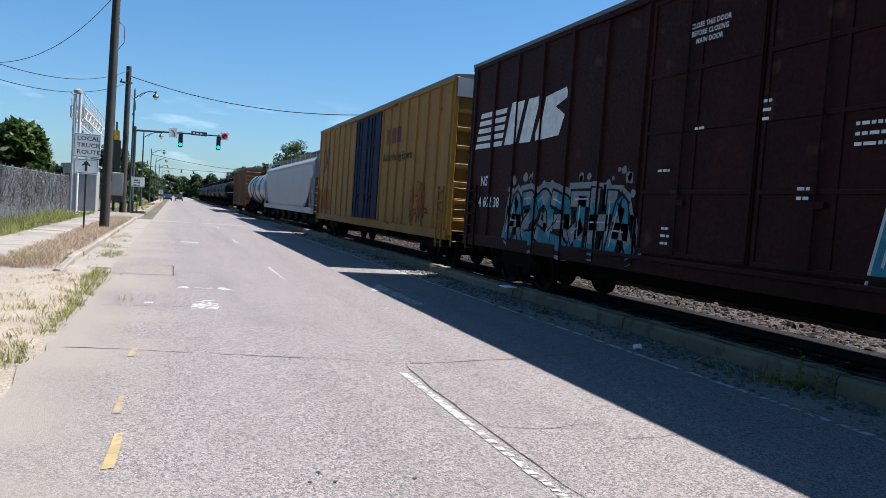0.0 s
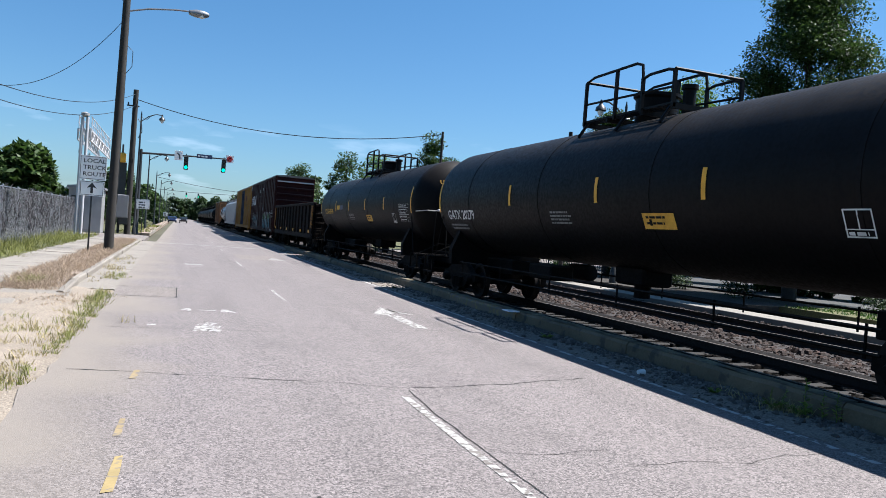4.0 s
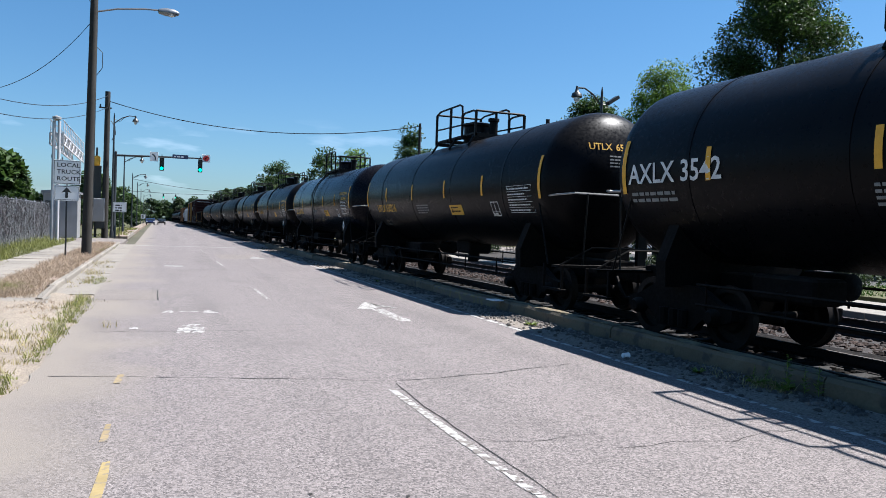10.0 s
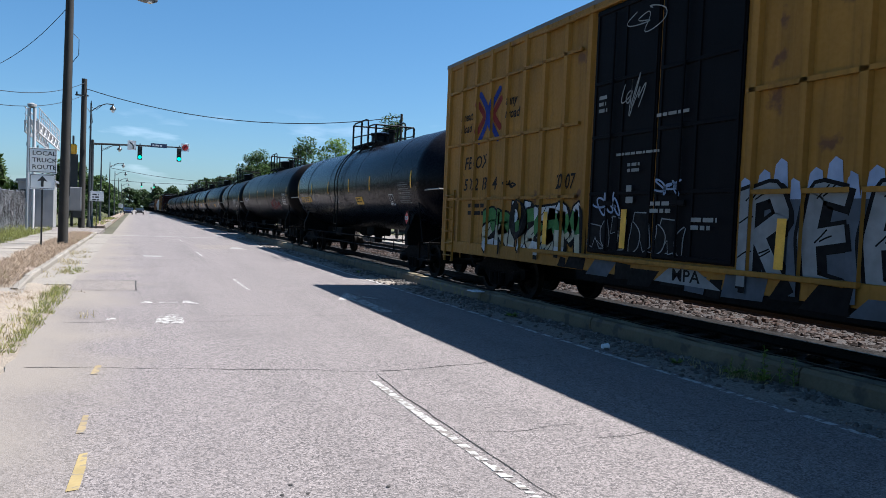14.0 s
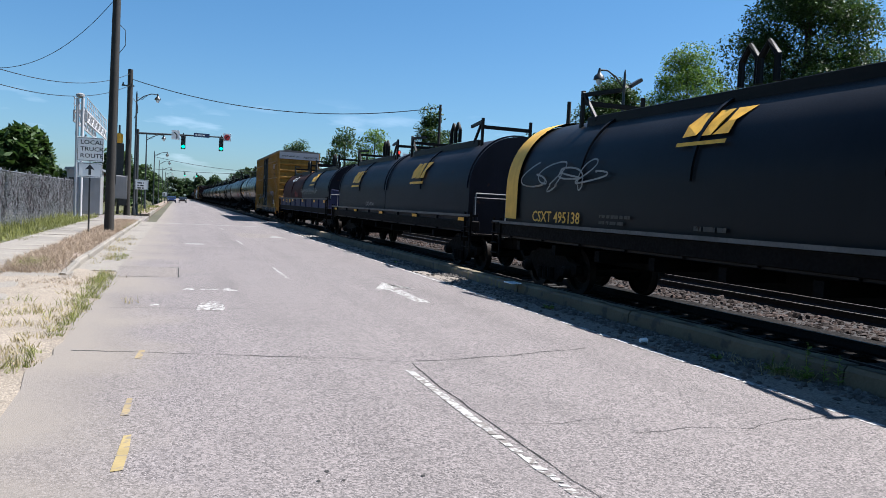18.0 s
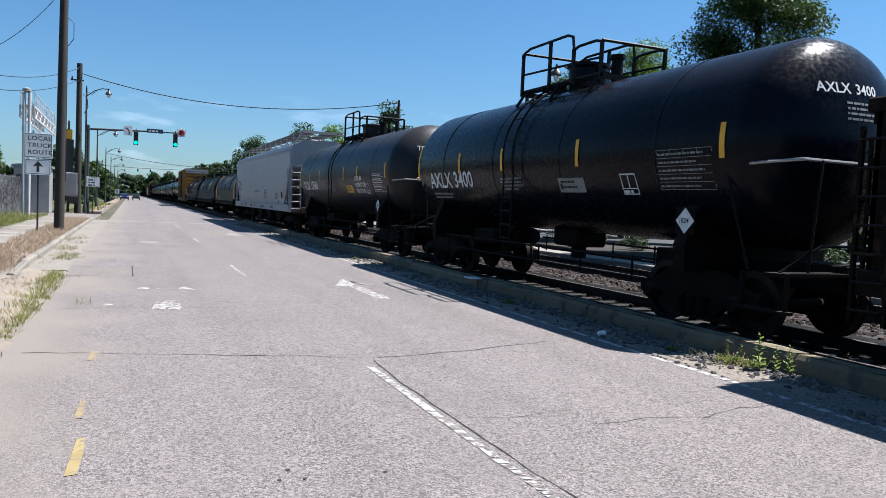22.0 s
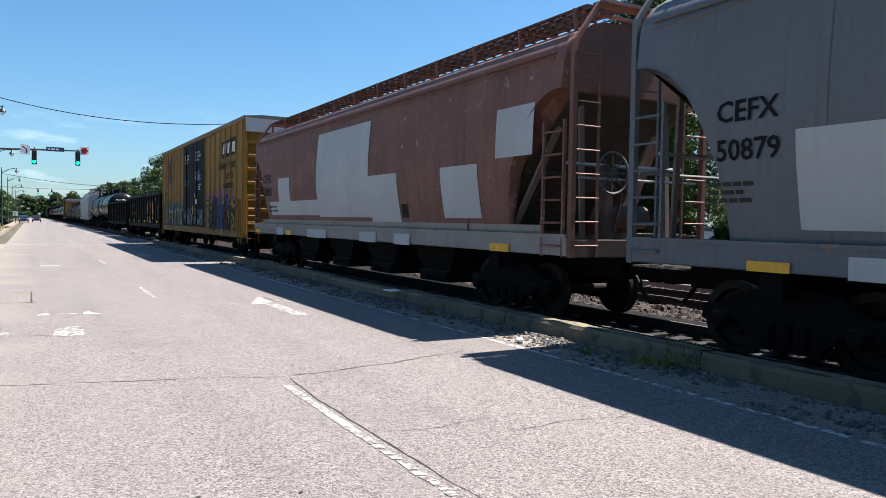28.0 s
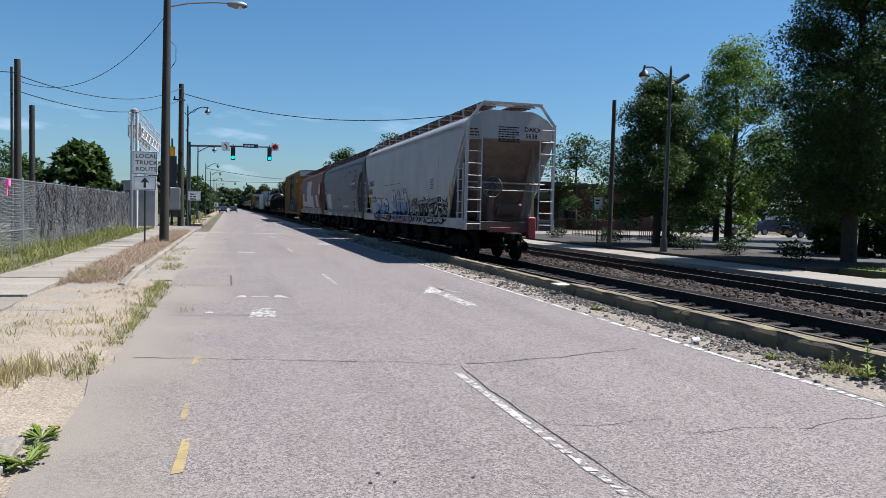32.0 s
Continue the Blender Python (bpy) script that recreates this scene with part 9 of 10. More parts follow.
for x, y, h, r in ((-3, 470, 12, 8), (5, 480, 11, 8), (12, 460, 13, 8), (-12, 440, 12, 7), (20, 440, 13, 8), (30, 420, 13, 9), (-22, 400, 13, 9)):
    tree(x, y, h, r, "leaf_far", rt, 3000, .8, 0, .02, "far green trees closing the road", clumps=18)
tree(26.8, 25.6, 5.8, 2.2, "leaf_bright", rt, 26000, .085, .2, .24, "bright green young tree at the car park", clumps=44)
tree(30.5, 30.5, 8.0, 2.8, "leaf_mid", rt, 14000, .12, .2, .22, "green shade tree in the car park", clumps=40)
for k, (x, y) in enumerate(((46, 24), (50, 31), (52, 39), (50, 47), (46, 55), (40, 58), (56, 20), (60, 28), (48, 17), (57, 36), (36, 57))):
    tree(x * 1.75, y * 1.75, 9 + .8 * (k % 4), 5.2, "leaf_mid" if k % 2 else "leaf_dark", rt, 6000, .3, .2, .02, "green tree closing the car park", clumps=30)
for x, y in ((26.6, 24.4), (27.4, 22.4), (28.2, 20.6), (28.9, 18.9), (25.8, 26.6)):
    tree(x, y, 1.5, .9, "leaf_mid", rt, 5000, .08, .2, .02, "green hedge bush at the car park edge", name="bush", clumps=20, trunk=.06)
# spreading bush behind the fence
tree(-10.6, 60.0, 5.6, 3.1, "leaf_mid", rt, 9000, .34, 0, .05, "wide dark green bush behind the fence", name="bush", clumps=44, trunk=.15)
tree(-15.5, 66.0, 5.0, 3.0, "leaf_mid", rt, 3500, .18, 0, .05, "green bush behind the fence", name="bush", clumps=28, trunk=.15)
tree(-20, 75.0, 6.5, 4.0, "leaf_mid", rt, 3000, .2, 0, .08, "green tree behind the fence", clumps=28)
for k in range(12):
    tree(-30 - rt.uniform(0, 25), 60 + 14 * k, rt.uniform(5, 8), rt.uniform(3, 5), "leaf_far", rt, 900, .35, 0, .08, "distant green tree beyond the fence", clumps=16)


def blades(mb, x, y, z, n, h, spread, rng, w=.012, lean=.5):
    for _ in range(n):
        a, r = rng.uniform(0, 6.28), spread * math.sqrt(rng.random())
        px, py = x + r * math.cos(a), y + r * math.sin(a)
        hh = h * rng.uniform(.4, 1.1)
        lx, ly = rng.gauss(0, lean) * hh, rng.gauss(0, lean) * hh
        b = rng.uniform(0, 3.14)
        dx, dy = w * math.cos(b), w * math.sin(b)
        mb.add([(px - dx, py - dy, z), (px + dx, py + dy, z), (px + lx * .5 + dx * .6, py + ly * .5 + dy * .6, z + hh * .65), (px + lx, py + ly, z + hh * .95), (px + lx * .5 - dx * .6, py + ly * .5 - dy * .6, z + hh * .65)], [(0, 1, 2, 4), (4, 2, 3)])

rg = random.Random(31)
mb = MB()
for k in range(900):
    y = rg.uniform(8, 51)
    x = rg.uniform(-6.6, -4.75)
    blades(mb, x, y, .06, 9, rg.uniform(.1, .32) + (.2 if x < -5.8 else 0), .16, rg, .009)
for k in range(260):
    blades(mb, rg.uniform(-16, -6.6), rg.uniform(20, 49), .06, 8, .25, .3, rg, .014)
for k in range(120):
    blades(mb, rg.uniform(-4.6, -2.3), rg.uniform(63, 110), .1, 9, .2, .35, rg, .03)
tagged(part("grass", mb, M["grass_green"]), "uneven green roadside grass along the fence", "grass", kind="stuff")
mb = MB()
for k in range(700):
    blades(mb, rg.uniform(18.6, 25.3), rg.uniform(6, 18.4), .21, 9, .09, .3, rg, .02)
tagged(part("lawn_grass", mb, M["lawn_green"]), "bright green short lawn grass", "grass", kind="stuff")
mb = MB()
for k in range(1700):
    y = 16.1 + 30 * rg.random() ** 1.3
    blades(mb, rg.uniform(-3.25, -2.18), y, min(.09, .01 + .045 * (y - 15.7)), 10, rg.uniform(.06, .2) + .1 * max(0, noise.noise((y * .8, 3, 0))), .14, rg, .006, .9)
for k in range(60):
    blades(mb, rg.gauss(-1.8, .3), rg.gauss(14.6, .7), .05, 8, .06, .12, rg, .005, .9)
tagged(part("dry_grass", mb, M["grass_dry"]), "dry reddish-brown grass on the verge", "grass", kind="stuff")
mb = MB()
def tuft_field(pts, h, n, spread):
    for x, y in pts:
        blades(mb, x, y, .01, n * 2, h * rg.uniform(.35, 1.1), spread * 1.3, rg, .0045, .6)
tuft_field([(rg.gauss(-1.45, .12), rg.uniform(7.4, 16.5)) for _ in range(50)], .1, 8, .07)
tuft_field([(rg.gauss(-2.2, .45), rg.gauss(10.6, .7)) for _ in range(45)], .15, 8, .12)
tuft_field([(rg.gauss(-1.95, .22), rg.gauss(7.6, .25)) for _ in range(40)], .26, 8, .1)
tuft_field([(rg.gauss(-1.65, .14), rg.uniform(17.5, 30)) for _ in range(40)], .14, 8, .12)
tuft_field([(rg.uniform(-3.3, -3.1), rg.uniform(9, 46)) for _ in range(60)], .1, 6, .05)
tuft_field([(rg.gauss(6.5, .1), rg.gauss(6.3, .35)) for _ in range(26)], .13, 6, .09)
tagged(part("straw_grass", mb, M["grass_straw"]), "straw-coloured tufts on the sandy shoulder", "grass", kind="stuff")
mb = MB()
tuft_field([(rg.gauss(-1.36, .06), rg.uniform(7.4, 8.6)) for _ in range(12)], .1, 8, .05)
tuft_field([(rg.gauss(-1.25, .06), rg.uniform(9.2, 13)) for _ in range(34)], .13, 8, .06)
tuft_field([(rg.gauss(-1.3, .07), rg.uniform(12.5, 16)) for _ in range(40)], .17, 8, .08)
tuft_field([(rg.gauss(-2.85, .2), rg.gauss(17.3, .35)) for _ in range(60)], .26, 9, .1)
tuft_field([(rg.gauss(-2.3, .12), rg.uniform(33, 46)) for _ in range(60)], .22, 8, .1)
tuft_field([(rg.gauss(-1.35, .1), rg.gauss(20.5, .5)) for _ in range(22)], .12, 7, .08)
tuft_field([(rg.gauss(-4.6, .12), rg.uniform(18, 48)) for _ in range(120)], .22, 8, .12)
tuft_field([(rg.gauss(-2.15, .4), rg.gauss(10.8, .6)) for _ in range(24)], .15, 8, .1)
tagged(part("green_tufts", mb, M["grass_green"]), "fresh green weed tufts at the road edge", "weed", kind="stuff")
def weed(x, y, s, seed, flowers=0):
    r = random.Random(seed)
    ob = thing("weed", "leafy green weed with small yellow flowers at the road edge" if flowers else "leafy green weed at the road edge", "weed", "roadside weeds", at=(x, y, 0))
    m2 = MB()
    for k in range(34):
        a, l = r.uniform(0, 6.28), s * r.uniform(.5, 1)
        e = r.uniform(.15, .7)
        tip = Vector((math.cos(a) * l, math.sin(a) * l, l * e))
        mid = tip * .55 + Vector((0, 0, l * .12))
        side = Vector((-math.sin(a), math.cos(a), 0)) * l * .09
        m2.add([(0, 0, .01), mid - side, tip, mid + side], [(0, 1, 2, 3)])
        for q in (.5, .75):
            c2 = tip * q
            m2.add([c2, c2 + side * 2.2 + tip * .12, c2 + tip * .22, c2 - side * 2.2 + tip * .12], [(0, 1, 2, 3)])
    part("leaf_rosette", m2, M["weed"], ob)
    if flowers:
        m3 = MB()
        for k in range(flowers):
            a, l = r.uniform(0, 6.28), s * r.uniform(.2, .8)
            m3.lathe([(0, .012), (.008, .016), (.014, .004)], 'z', (math.cos(a) * l, math.sin(a) * l, s * .5), 7)
        part("flower", m3, M["spray_yellow"], ob)
weed(-1.22, 5.05, .16, 1)
weed(-1.25, 5.6, .14, 2, 3)
weed(-1.22, 5.32, .1, 3)
weed(6.5, 6.45, .17, 4)
weed(6.55, 6.15, .17, 5)
weed(6.3, 7.2, .11, 15)
def tall_weed(x, y, h, seed):
    r = random.Random(seed)
    ob = thing("weed", "upright leafy green weed by the low wall", "weed", "weeds", at=(x, y, .0))
    lean = r.uniform(-.06, .06)
    part("stem", MB().tube([(0, 0, -.02), (lean, .02, h * .5), (lean * 1.6, .0, h)], .006, 5, .003), M["weed"], ob)
    lf = MB()
    for k in range(26):
        z = h * (.15 + .85 * k / 25)
        a, l = k * 2.4, h * r.uniform(.14, .26) * (1.15 - .6 * k / 25)
        c = Vector((lean * 1.6 * z / h, 0, z))
        tip = Vector((math.cos(a) * l, math.sin(a) * l, l * r.uniform(.1, .6)))
        side = Vector((-math.sin(a), math.cos(a), 0)) * l * .3
        lf.add([c, c + tip * .5 + side, c + tip, c + tip * .5 - side], [(0, 1, 2, 3)])
    part("leaf_crown", lf, M["weed"], ob)
for k, (x, y, h) in enumerate(((6.55, 6.05, .42), (6.62, 5.9, .3), (6.48, 6.35, .24), (6.66, 5.75, .34), (6.6, 6.6, .2))):
    tall_weed(x, y, h, 60 + k)
weed(6.28, 11.5, .14, 6)
weed(6.2, 21.0, .12, 7)

# stones along the kerb and between the tracks
def stones(name, n, area, size, material, label, seed):
    r = random.Random(seed)
    m2 = MB()
    for _ in range(n):
        x, y, z = area(r)
        s = size * min(2.0, .35 + r.expovariate(1.8))
        k = len(m2.v)
        top = [(x + s * math.cos(a) * r.uniform(.7, 1.1), y + s * math.sin(a) * r.uniform(.7, 1.1), z + s * r.uniform(.0, .25)) for a in (j * 1.2566 + r.uniform(-.3, .3) for j in range(5))]
        hh, sx, sy = s * r.uniform(.4, .85), r.uniform(.45, .75), r.uniform(.45, .75)
        m2.v += top + [(x + (p[0] - x) * sx + s * .1, y + (p[1] - y) * sy, z + hh * r.uniform(.75, 1.1)) for p in top] + [(x, y, z - s * .4)]
        m2.f += [(k + j, k + (j + 1) % 5, k + 5 + (j + 1) % 5, k + 5 + j) for j in range(5)] + [(k + 5, k + 6, k + 7), (k + 5, k + 7, k + 8, k + 9)] + [(k + (j + 1) % 5, k + j, k + 10) for j in range(5)]
    tagged(part(name, m2, M[material]), label, "gravel", kind="stuff")
def kerb_strip(r):
    y = 2 + 46 * r.random() ** 1.7
    x = 6.72 - abs(r.gauss(0, .4))
    while noise.noise((x * 1.9, y * 1.1, 9)) < .02 and r.random() < .86:
        y = 2 + 46 * r.random() ** 1.7
        x = 6.72 - abs(r.gauss(0, .4))
    return max(5.84 + .2 * r.random() ** 3, x), y, .004
stones("kerb_gravel", 5200, kerb_strip, .026, "stone", "loose grey gravel lying along the low wall", 1)
def kerb_heap(r):
    y = r.choice((r.gauss(13.2, .9), r.gauss(8.2, 1.0), r.uniform(7, 22)))
    x = 6.72 - abs(r.gauss(0, .3))
    return max(5.95, x), y, .004 + .05 * max(0, (x - 6.3)) * r.random()
stones("kerb_gravel", 1900, kerb_heap, .024, "stone", "heaped grey gravel against the low wall", 11)
structure("gravel_strip", MB().add([(5.9 + .1 * noise.noise((k * .6, 0, 0)), -10 + k * .5, .0035) for k in range(120)] + [(6.74, -10 + k * .5, .0035) for k in range(120)], [(k, 120 + k, 121 + k, k + 1) for k in range(119)]), M["grit"], "gritty sand strip against the low wall", "dirt")
def between(r):
    y = -2 + 62 * r.random() ** 1.4
    x = r.choice((r.uniform(10.66, 12.05), r.uniform(10.66, 12.05), r.uniform(14.8, 15.25)))
    return x, y, -.07
stones("track_gravel", 9000, between, .05, "stone_brown", "brown crushed stone between the tracks", 2)
# near-track stones, in the colour that carries the shade
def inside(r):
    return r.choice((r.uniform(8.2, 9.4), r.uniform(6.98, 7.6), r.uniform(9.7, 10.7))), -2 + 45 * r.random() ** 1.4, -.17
stones("track_gravel", 4800, inside, .045, "shaded_stone", "near-track crushed stone coloured dark for the train's shade", 3)
def inside_far(r):
    return r.uniform(12.85, 14.05), -2 + 45 * r.random() ** 1.4, -.17
stones("track_gravel", 1500, inside_far, .045, "stone_brown", "dark crushed stone between the far rails", 4)

# ---- things beyond the tracks ----
def parked_car(x, y, rz, colour, label, van=False):
    ob = thing("parked_car" if not van else "parked_van", label, "car", "cars in the car park", at=(x, y, .19), rz=rz)
    h = 1.95 if van else 1.46
    side = [(-2.25, .35), (-2.3, .7), (-2.1, .95), (-1.5, 1.0), (-1.0, h - .04), (-.6, h), (1.3, h), (1.75, 1.02), (2.2, .95), (2.28, .6), (2.2, .33)] if not van else [(-2.4, .35), (-2.45, .8), (-2.2, 1.05), (-1.7, 1.1), (-1.25, h - .05), (-.9, h), (2.2, h), (2.35, 1.1), (2.4, .6), (2.35, .33)]
    part("car_body", MB().prism(side, 'x', -.88, .88), M["car_" + colour], ob, smooth=True)
    g = MB()
    for s in (-1, 1):
        g.add([(s * .885, a, z) for a, z in ((-1.3, 1.02), (-.92, h - .12), (.2, h - .1), (.2, 1.02))] + [(s * .885, a, z) for a, z in ((.28, 1.02), (.28, h - .1), (1.2, h - .12), (1.55, 1.04))], [(0, 1, 2, 3), (4, 5, 6, 7)])
    part("side_window", g, M["car_glass"], ob)
    w = MB().add([(-.75, -1.5, 1.03), (.75, -1.5, 1.03), (.66, -1.03, h - .09), (-.66, -1.03, h - .09)], [(0, 1, 2, 3)])
    w.v = [(a, b - .03, c + .02) for a, b, c in w.v]
    part("windscreen", w, M["car_glass"], ob)
    w = MB().add([(-.72, 1.75, 1.06), (.72, 1.75, 1.06), (.62, 1.34, h - .08), (-.62, 1.34, h - .08)], [(0, 1, 2, 3)])
    w.v = [(a, b + .03, c + .02) for a, b, c in w.v]
    part("rear_window", w, M["car_glass"], ob)
    for a in (-1.42, 1.42):
        for s in (-1, 1):
            wh = part("wheel", MB().lathe([(-.1, .2), (-.1, .31), (.1, .31), (.1, .2)], 'x', (s * .8, a, .31), 16), M["car_tyre"], ob, smooth=True)
            part("rim", MB().lathe([(-.105, .02), (-.105, .2), (.105, .2), (.105, .02)], 'x', (s * .8, a, .31), 12), M["galv"], wh)
    for s in (-1, 1):
        part("headlight", MB().box(s * .72 - .14, s * .72 + .14, -2.3, -2.2, .68, .84, .02), M["lamp_glass"], ob)
        part("tail_light", MB().box(s * .74 - .12, s * .74 + .12, 2.2, 2.29, .72, .9, .02), M["sign_red"], ob)
    return ob
for i, (x, y, rz, col, van) in enumerate(((31.0, 36.0, 80, "navy", False), (36.6, 40.5, 85, "white", False), (34.2, 33.0, 80, "silver", False), (41.5, 47.0, 85, "white", True), (28.5, 41.5, 85, "white", False), (33, 46.5, 80, "silver", False), (38.5, 35.5, 85, "tan", False), (29, 31.0, 80, "black", False), (26.8, 45.5, 85, "navy", False), (43, 39.5, 85, "white", False), (30.8, 26.4, 80, "silver", False), (36, 25.5, 80, "red", False), (40, 30, 85, "black", False), (27.5, 36.8, 85, "white", False))):
    parked_car(x * 1.62, y * 1.62, rz, col, {"white": "white car", "navy": "dark blue car", "silver": "silver car", "tan": "beige car", "black": "black car", "red": "dark red car"}[col] + " parked in the shaded car park", van)
# vehicles waiting far down the road
for x, y, col in ((1.1, 190, "black"), (-1.3, 176, "navy"), (-1.6, 214, "black")):
    ob = parked_car(x, y, 0, col, "distant car on the road", False)
    ob.location.z = 0.0
    ob["group"] = "distant cars on the road"

# iron railing along the car park
for k in range(4):
    y = 33 + 4.2 * k
    f = thing("iron_railing", "black iron railing along the car park", "railing", "iron railings", at=(22.4, y + .3, .19))
    part("rail", MB().box(-.02, .02, 0, 3.6, .2, .24).box(-.02, .02, 0, 3.6, 1.1, 1.14), M["dark_paint"], f)
    bar = MB().box(-.011, .011, -.011, .011, .05, 1.25).mesh("bar", M["dark_paint"])
    for j in range(16):
        part("bar", bar, None, f, loc=(0, .2 + .21 * j, 0))
# hedge and shrubs in the bed
rh = random.Random(77)
for k in range(9):
    x, y = rh.uniform(19.6, 21.8), 14 + 3.6 * k + rh.uniform(-.6, .6)
    ob = thing("shrub", "low shrub in the mulch bed", "shrub", "shrubs by the platform", at=(x, y, .2))
    m2 = MB()
    for j in range(5):
        leaves(m2, (rh.uniform(-.5, .5), rh.uniform(-.6, .6), rh.uniform(.2, .5)), (.42, .42, .34), 130, .06, rh)
    part("foliage", m2, M["leaf_dark"], ob)
    part("stem", MB().tube([(0, 0, -.02), (0, 0, .4)], .03, 5), M["bark"], ob)
# low brick building beyond the car park
g = thing("station_building", "low dark red brick building with a green metal roof edge", "building", at=(36, 72, .1))
part("wall", MB().box(-9, 14, -5, 6, 0, 4.3), M["brick"], g)
part("roof", MB().box(-9.5, 14.5, -5.5, 6.5, 4.3, 4.75, .04), M["dark_paint"], g)
part("canopy", MB().prism([(-10, 3.0), (-6.5, 3.0), (-6.8, 3.5), (-9.7, 3.5)], 'y', -8.5, -5), M["leaf_far"], g, "green metal canopy")
for k in range(6):
    w = part("window", MB().box(-8 + 3.6 * k, -6.4 + 3.6 * k, -5.06, -4.98, 1.2, 3.0), M["car_glass"], g)
    part("window_sill", MB().box(-8.08 + 3.6 * k, -6.32 + 3.6 * k, -5.08, -5.0, 1.1, 1.2), M["platform_concrete"], w)
    part("lintel", MB().box(-8.08 + 3.6 * k, -6.32 + 3.6 * k, -5.08, -5.0, 3.0, 3.1), M["platform_concrete"], w)
for x, y, w, d, h, m2, lb in ((-24, 85, 10, 8, 4.2, "platform_concrete", "pale low building behind the trees"), (-14, 130, 8, 10, 4.5, "brick", "low brick building by the road"), (30, 130, 14, 10, 5, "brick", "brick building beyond the tracks"), (-40, 60, 12, 9, 4, "grey_paint", "grey low building beyond the fence")):
    g = thing("building", lb, "building", at=(x, y, 0))
    part("wall", MB().box(-w / 2, w / 2, -d / 2, d / 2, -.2, h), M[m2], g)
    part("roof", MB().box(-w / 2 - .3, w / 2 + .3, -d / 2 - .3, d / 2 + .3, h, h + .25), M["grey_paint"], g)
    for k in range(3):
        part("window", MB().box(-w / 2 + 1 + k * w / 3.3, -w / 2 + 2.4 + k * w / 3.3, -d / 2 - .04, -d / 2 + .02, 1.0, 2.4), M["car_glass"], g)
s = thing("platform_sign", "small white sign on a post beside the platform", "sign", at=(18.4, 34.2, .2))
part("post", MB().box(-.03, .03, -.02, .02, 0, 2.4), M["dark_paint"], s)
pl = plate(s, -.25, .25, 1.75, 2.4)
part("sign_writing", bars(lambda u, v, layer=0: (u, -.057, v), -.16, 2.2, .3, 2, .08, rs), M["sign_black"], pl)

# litter
tagged(part("paper_scrap", MB().box(6.5, 6.75, 13.6, 13.95, .215, .235, .005), M["white_paint"]), "flat white scrap lying on the low wall", "litter")
tagged(part("paper_cup", MB().lathe([(0, .03), (.1, .04), (.1, .035), (.01, .025)], 'x', (5.95, 8.3, .042), 10), M["white_paint"]), "crumpled white paper cup on the gravel", "litter")

# ---- pieces of kerbs, pavement and track ----
LW = tagged(new("low_wall"), "low weathered concrete kerb wall beside the track", "kerb", "", "structure")
ri = random.Random(41)
y = -14.2
k = 0
while y < 46:
    L = 4.0
    h = .215 + ri.uniform(-.02, .02)
    x0 = 6.76 + ri.uniform(-.02, .02)
    seg = MB()
    ys2 = [y + .012 + (L - .024) * j / 8 for j in range(9)]
    for yy in ys2:
        w1, w2 = noise.noise((yy * 2, 0, 3)) * .018, noise.noise((yy * 2.3, 5, 3)) * .02
        seg.v += [(x0 + w1, yy, -.2), (x0 + .02 + w1, yy, h - .05 + w2), (x0 + .06 + w1, yy, h + w2), (x0 + .28, yy, h - .01 + w1), (x0 + .33, yy, h - .06), (x0 + .35, yy, -.2)]
    for j in range(8):
        seg.f += [(6 * j + q, 6 * j + (q + 1) % 6, 6 * j + 6 + (q + 1) % 6, 6 * j + 6 + q) for q in range(6)]
    seg.f += [tuple(range(6)), tuple(48 + q for q in range(6))]
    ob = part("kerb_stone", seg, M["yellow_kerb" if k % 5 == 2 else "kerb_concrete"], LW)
    # thin top layer: crust that also paints the wall's sunlit top
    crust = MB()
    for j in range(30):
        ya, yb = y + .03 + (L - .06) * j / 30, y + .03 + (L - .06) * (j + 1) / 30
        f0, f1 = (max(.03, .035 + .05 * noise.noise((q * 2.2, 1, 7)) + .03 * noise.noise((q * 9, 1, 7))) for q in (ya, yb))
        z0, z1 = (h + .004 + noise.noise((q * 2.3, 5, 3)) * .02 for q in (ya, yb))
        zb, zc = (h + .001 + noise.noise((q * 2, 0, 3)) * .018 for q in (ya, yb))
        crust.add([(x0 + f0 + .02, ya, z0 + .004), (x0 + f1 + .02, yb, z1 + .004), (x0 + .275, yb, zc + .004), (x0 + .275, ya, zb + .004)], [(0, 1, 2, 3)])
    part("lichen_crust", crust, M["lit_ochre_crust"], ob, "ochre lichen and sand crust, light to paint the sunlit top")
    y += L
    k += 1
SK = tagged(new("kerb"), "pale concrete kerb along the verge", "kerb", "", "structure")
km = MB().prism([(-2.16, -.15), (-2.16, .12), (-2.13, .14), (-2.04, .14), (-2.01, .11), (-2.0, -.15)], 'y', 0, 1.97).mesh("kerb_stone", M["concrete"])
part("kerb_stone", km, None, SK, loc=(.03, 15.75, -.075), rot=(2.1, 0, 0))
for k in range(15):
    part("kerb_stone", km, None, SK, loc=(rs.uniform(-.01, .01), 17.73 + 2 * k, 0))
for k in range(40):
    part("kerb_stone", km, None, SK, loc=(-.1 - .004 * k, 64 + 2 * k, 0))
PV = tagged(new("pavement"), "pale concrete pavement slabs with dark joints", "pavement", "", "structure")
sm = MB().box(-.68, .68, -.735, .735, -.2, .1, .01).mesh("slab", M["concrete"])
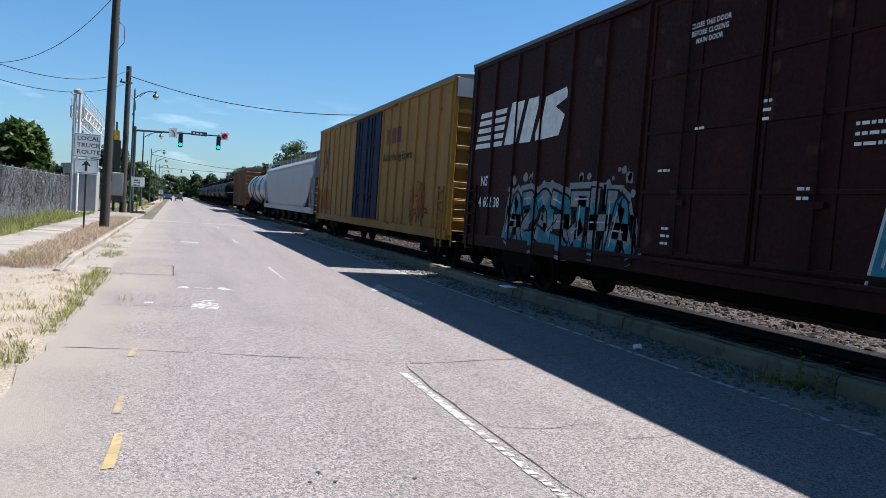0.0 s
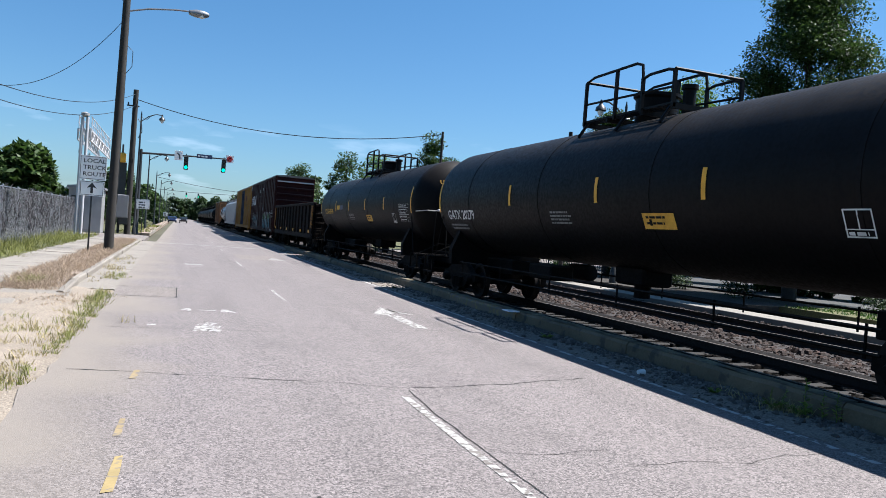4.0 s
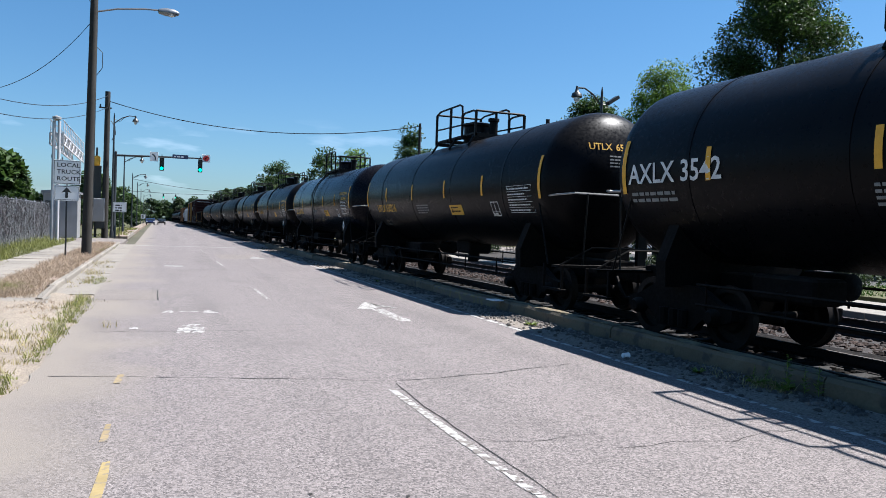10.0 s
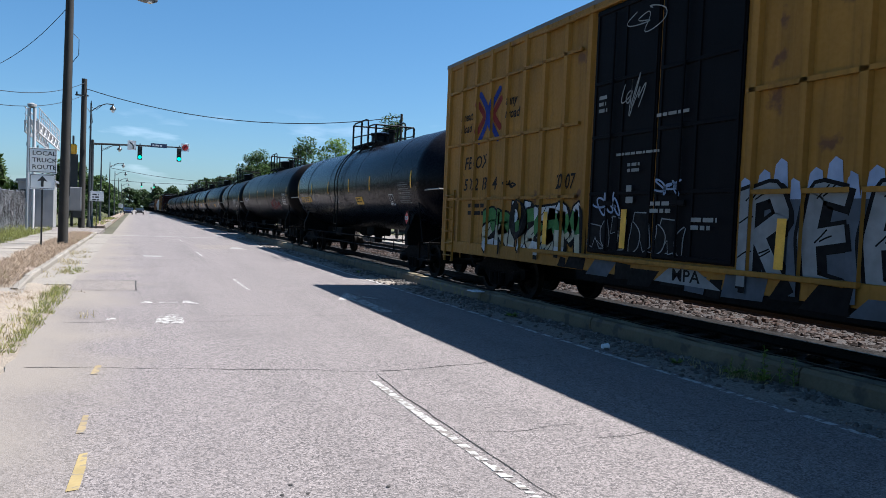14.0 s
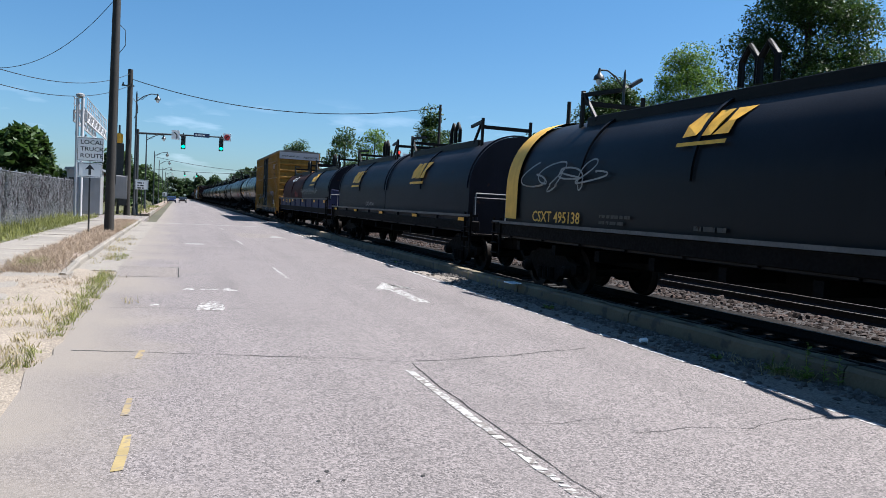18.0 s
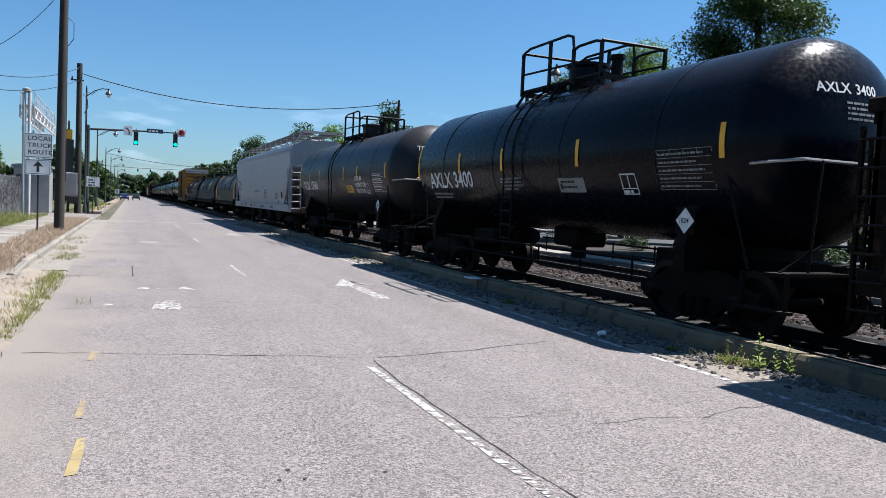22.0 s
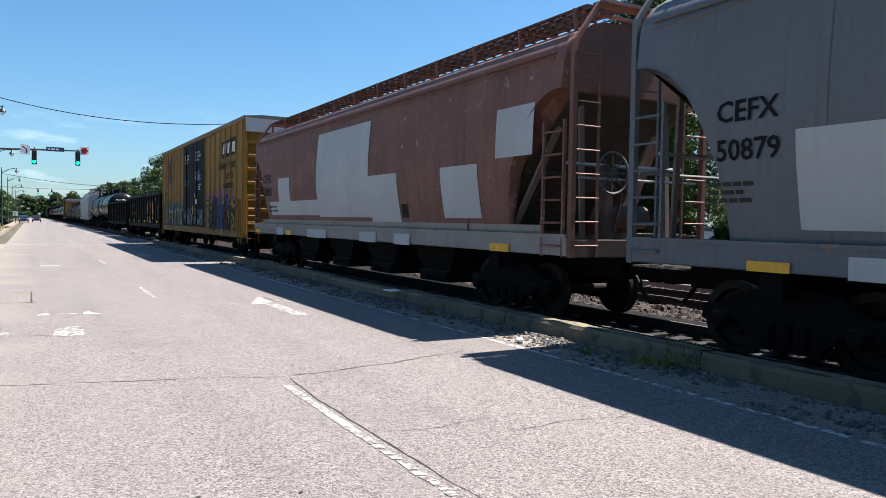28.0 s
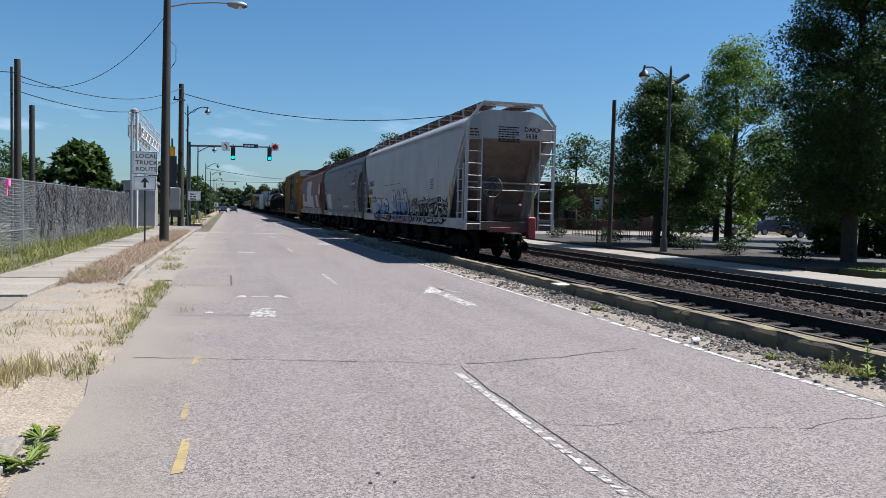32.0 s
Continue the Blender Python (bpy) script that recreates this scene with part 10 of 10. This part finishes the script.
for k in range(32):
    part("slab", sm, None, PV, loc=(-3.95 + rs.uniform(-.008, .008), 1.0 + 1.5 * k, rs.uniform(-.012, .004) - (.05 if k < 9 else 0)), rot=(rs.uniform(-.3, .3), rs.uniform(-.3, .3), 0))
for x, y, w, l, rz in ((-2.9, 13.6, .42, 1.5, 6), (-2.5, 15.9, .6, .75, 4), (-3.0, 11.3, .3, .75, 5), (-1.75, 5.0, .42, .62, 2)):
    part("slab", MB().box(-w, w, -l, l, -.12, .036, .012), M["concrete"], PV, loc=(x, y, 0), rot=(0, 0, rz))
for name, cx, label in (("track_near", TX, "rusty railway track that carries the train"), ("track_far", T2, "empty rusty railway track beside the platform")):
    T = tagged(new(name), label, "railway track", "", "structure")
    for s in (-.755, .755):
        prof = [(-.07, -.175), (.07, -.175), (.07, -.16), (.012, -.135), (.012, -.045), (.036, -.03), (.036, -.002), (-.036, -.002), (-.036, -.03), (-.012, -.045), (-.012, -.135), (-.07, -.16)]
        rail = part("rail", MB().prism([(cx + s + a, RAIL + z) for a, z in prof], 'y', -60, 700), M["rail"], T)
        part("rail_head", MB().box(cx + s - .03, cx + s + .03, -60, 700, RAIL - .002, RAIL), M["rail_top"], rail)
    tm = MB().box(-1.3, 1.3, -.115, .115, -.1, .0, .012).mesh("tie", M["tie"])
    spk = MB()
    for s in (-.755, .755):
        spk.box(s - .15, s + .15, -.09, .09, 0, .014)
    spm = spk.mesh("tie_plate", M["rail"])
    for k in range(118):
        y = -3 + .54 * k
        t = part("tie", tm, None, T, loc=(cx + rs.uniform(-.03, .03), y + rs.uniform(-.03, .03), -.137 + rs.uniform(-.006, .006)), rot=(0, 0, rs.uniform(-1, 1)))
        if k < 60:
            part("tie_plate", spm, None, t)
    rest = MB()
    for k in range(330):
        y = 61 + .54 * k
        rest.box(cx - 1.3, cx + 1.3, y - .115, y + .115, -.23, -.137)
    tagged(part("far_ties", rest, M["tie"], T), kind="stuff")

# ---- motion ----
def motions():
    """The train rolls away along the near track and slows a little."""
    v0, v1 = 15.878, 12.618
    for ob, front in CARS:
        walk(ob, [(t, pose(TX, front + v0 * t - (v0 - v1) / 64 * t * t, RAIL)) for t in range(0, 33, 2)])


motions()
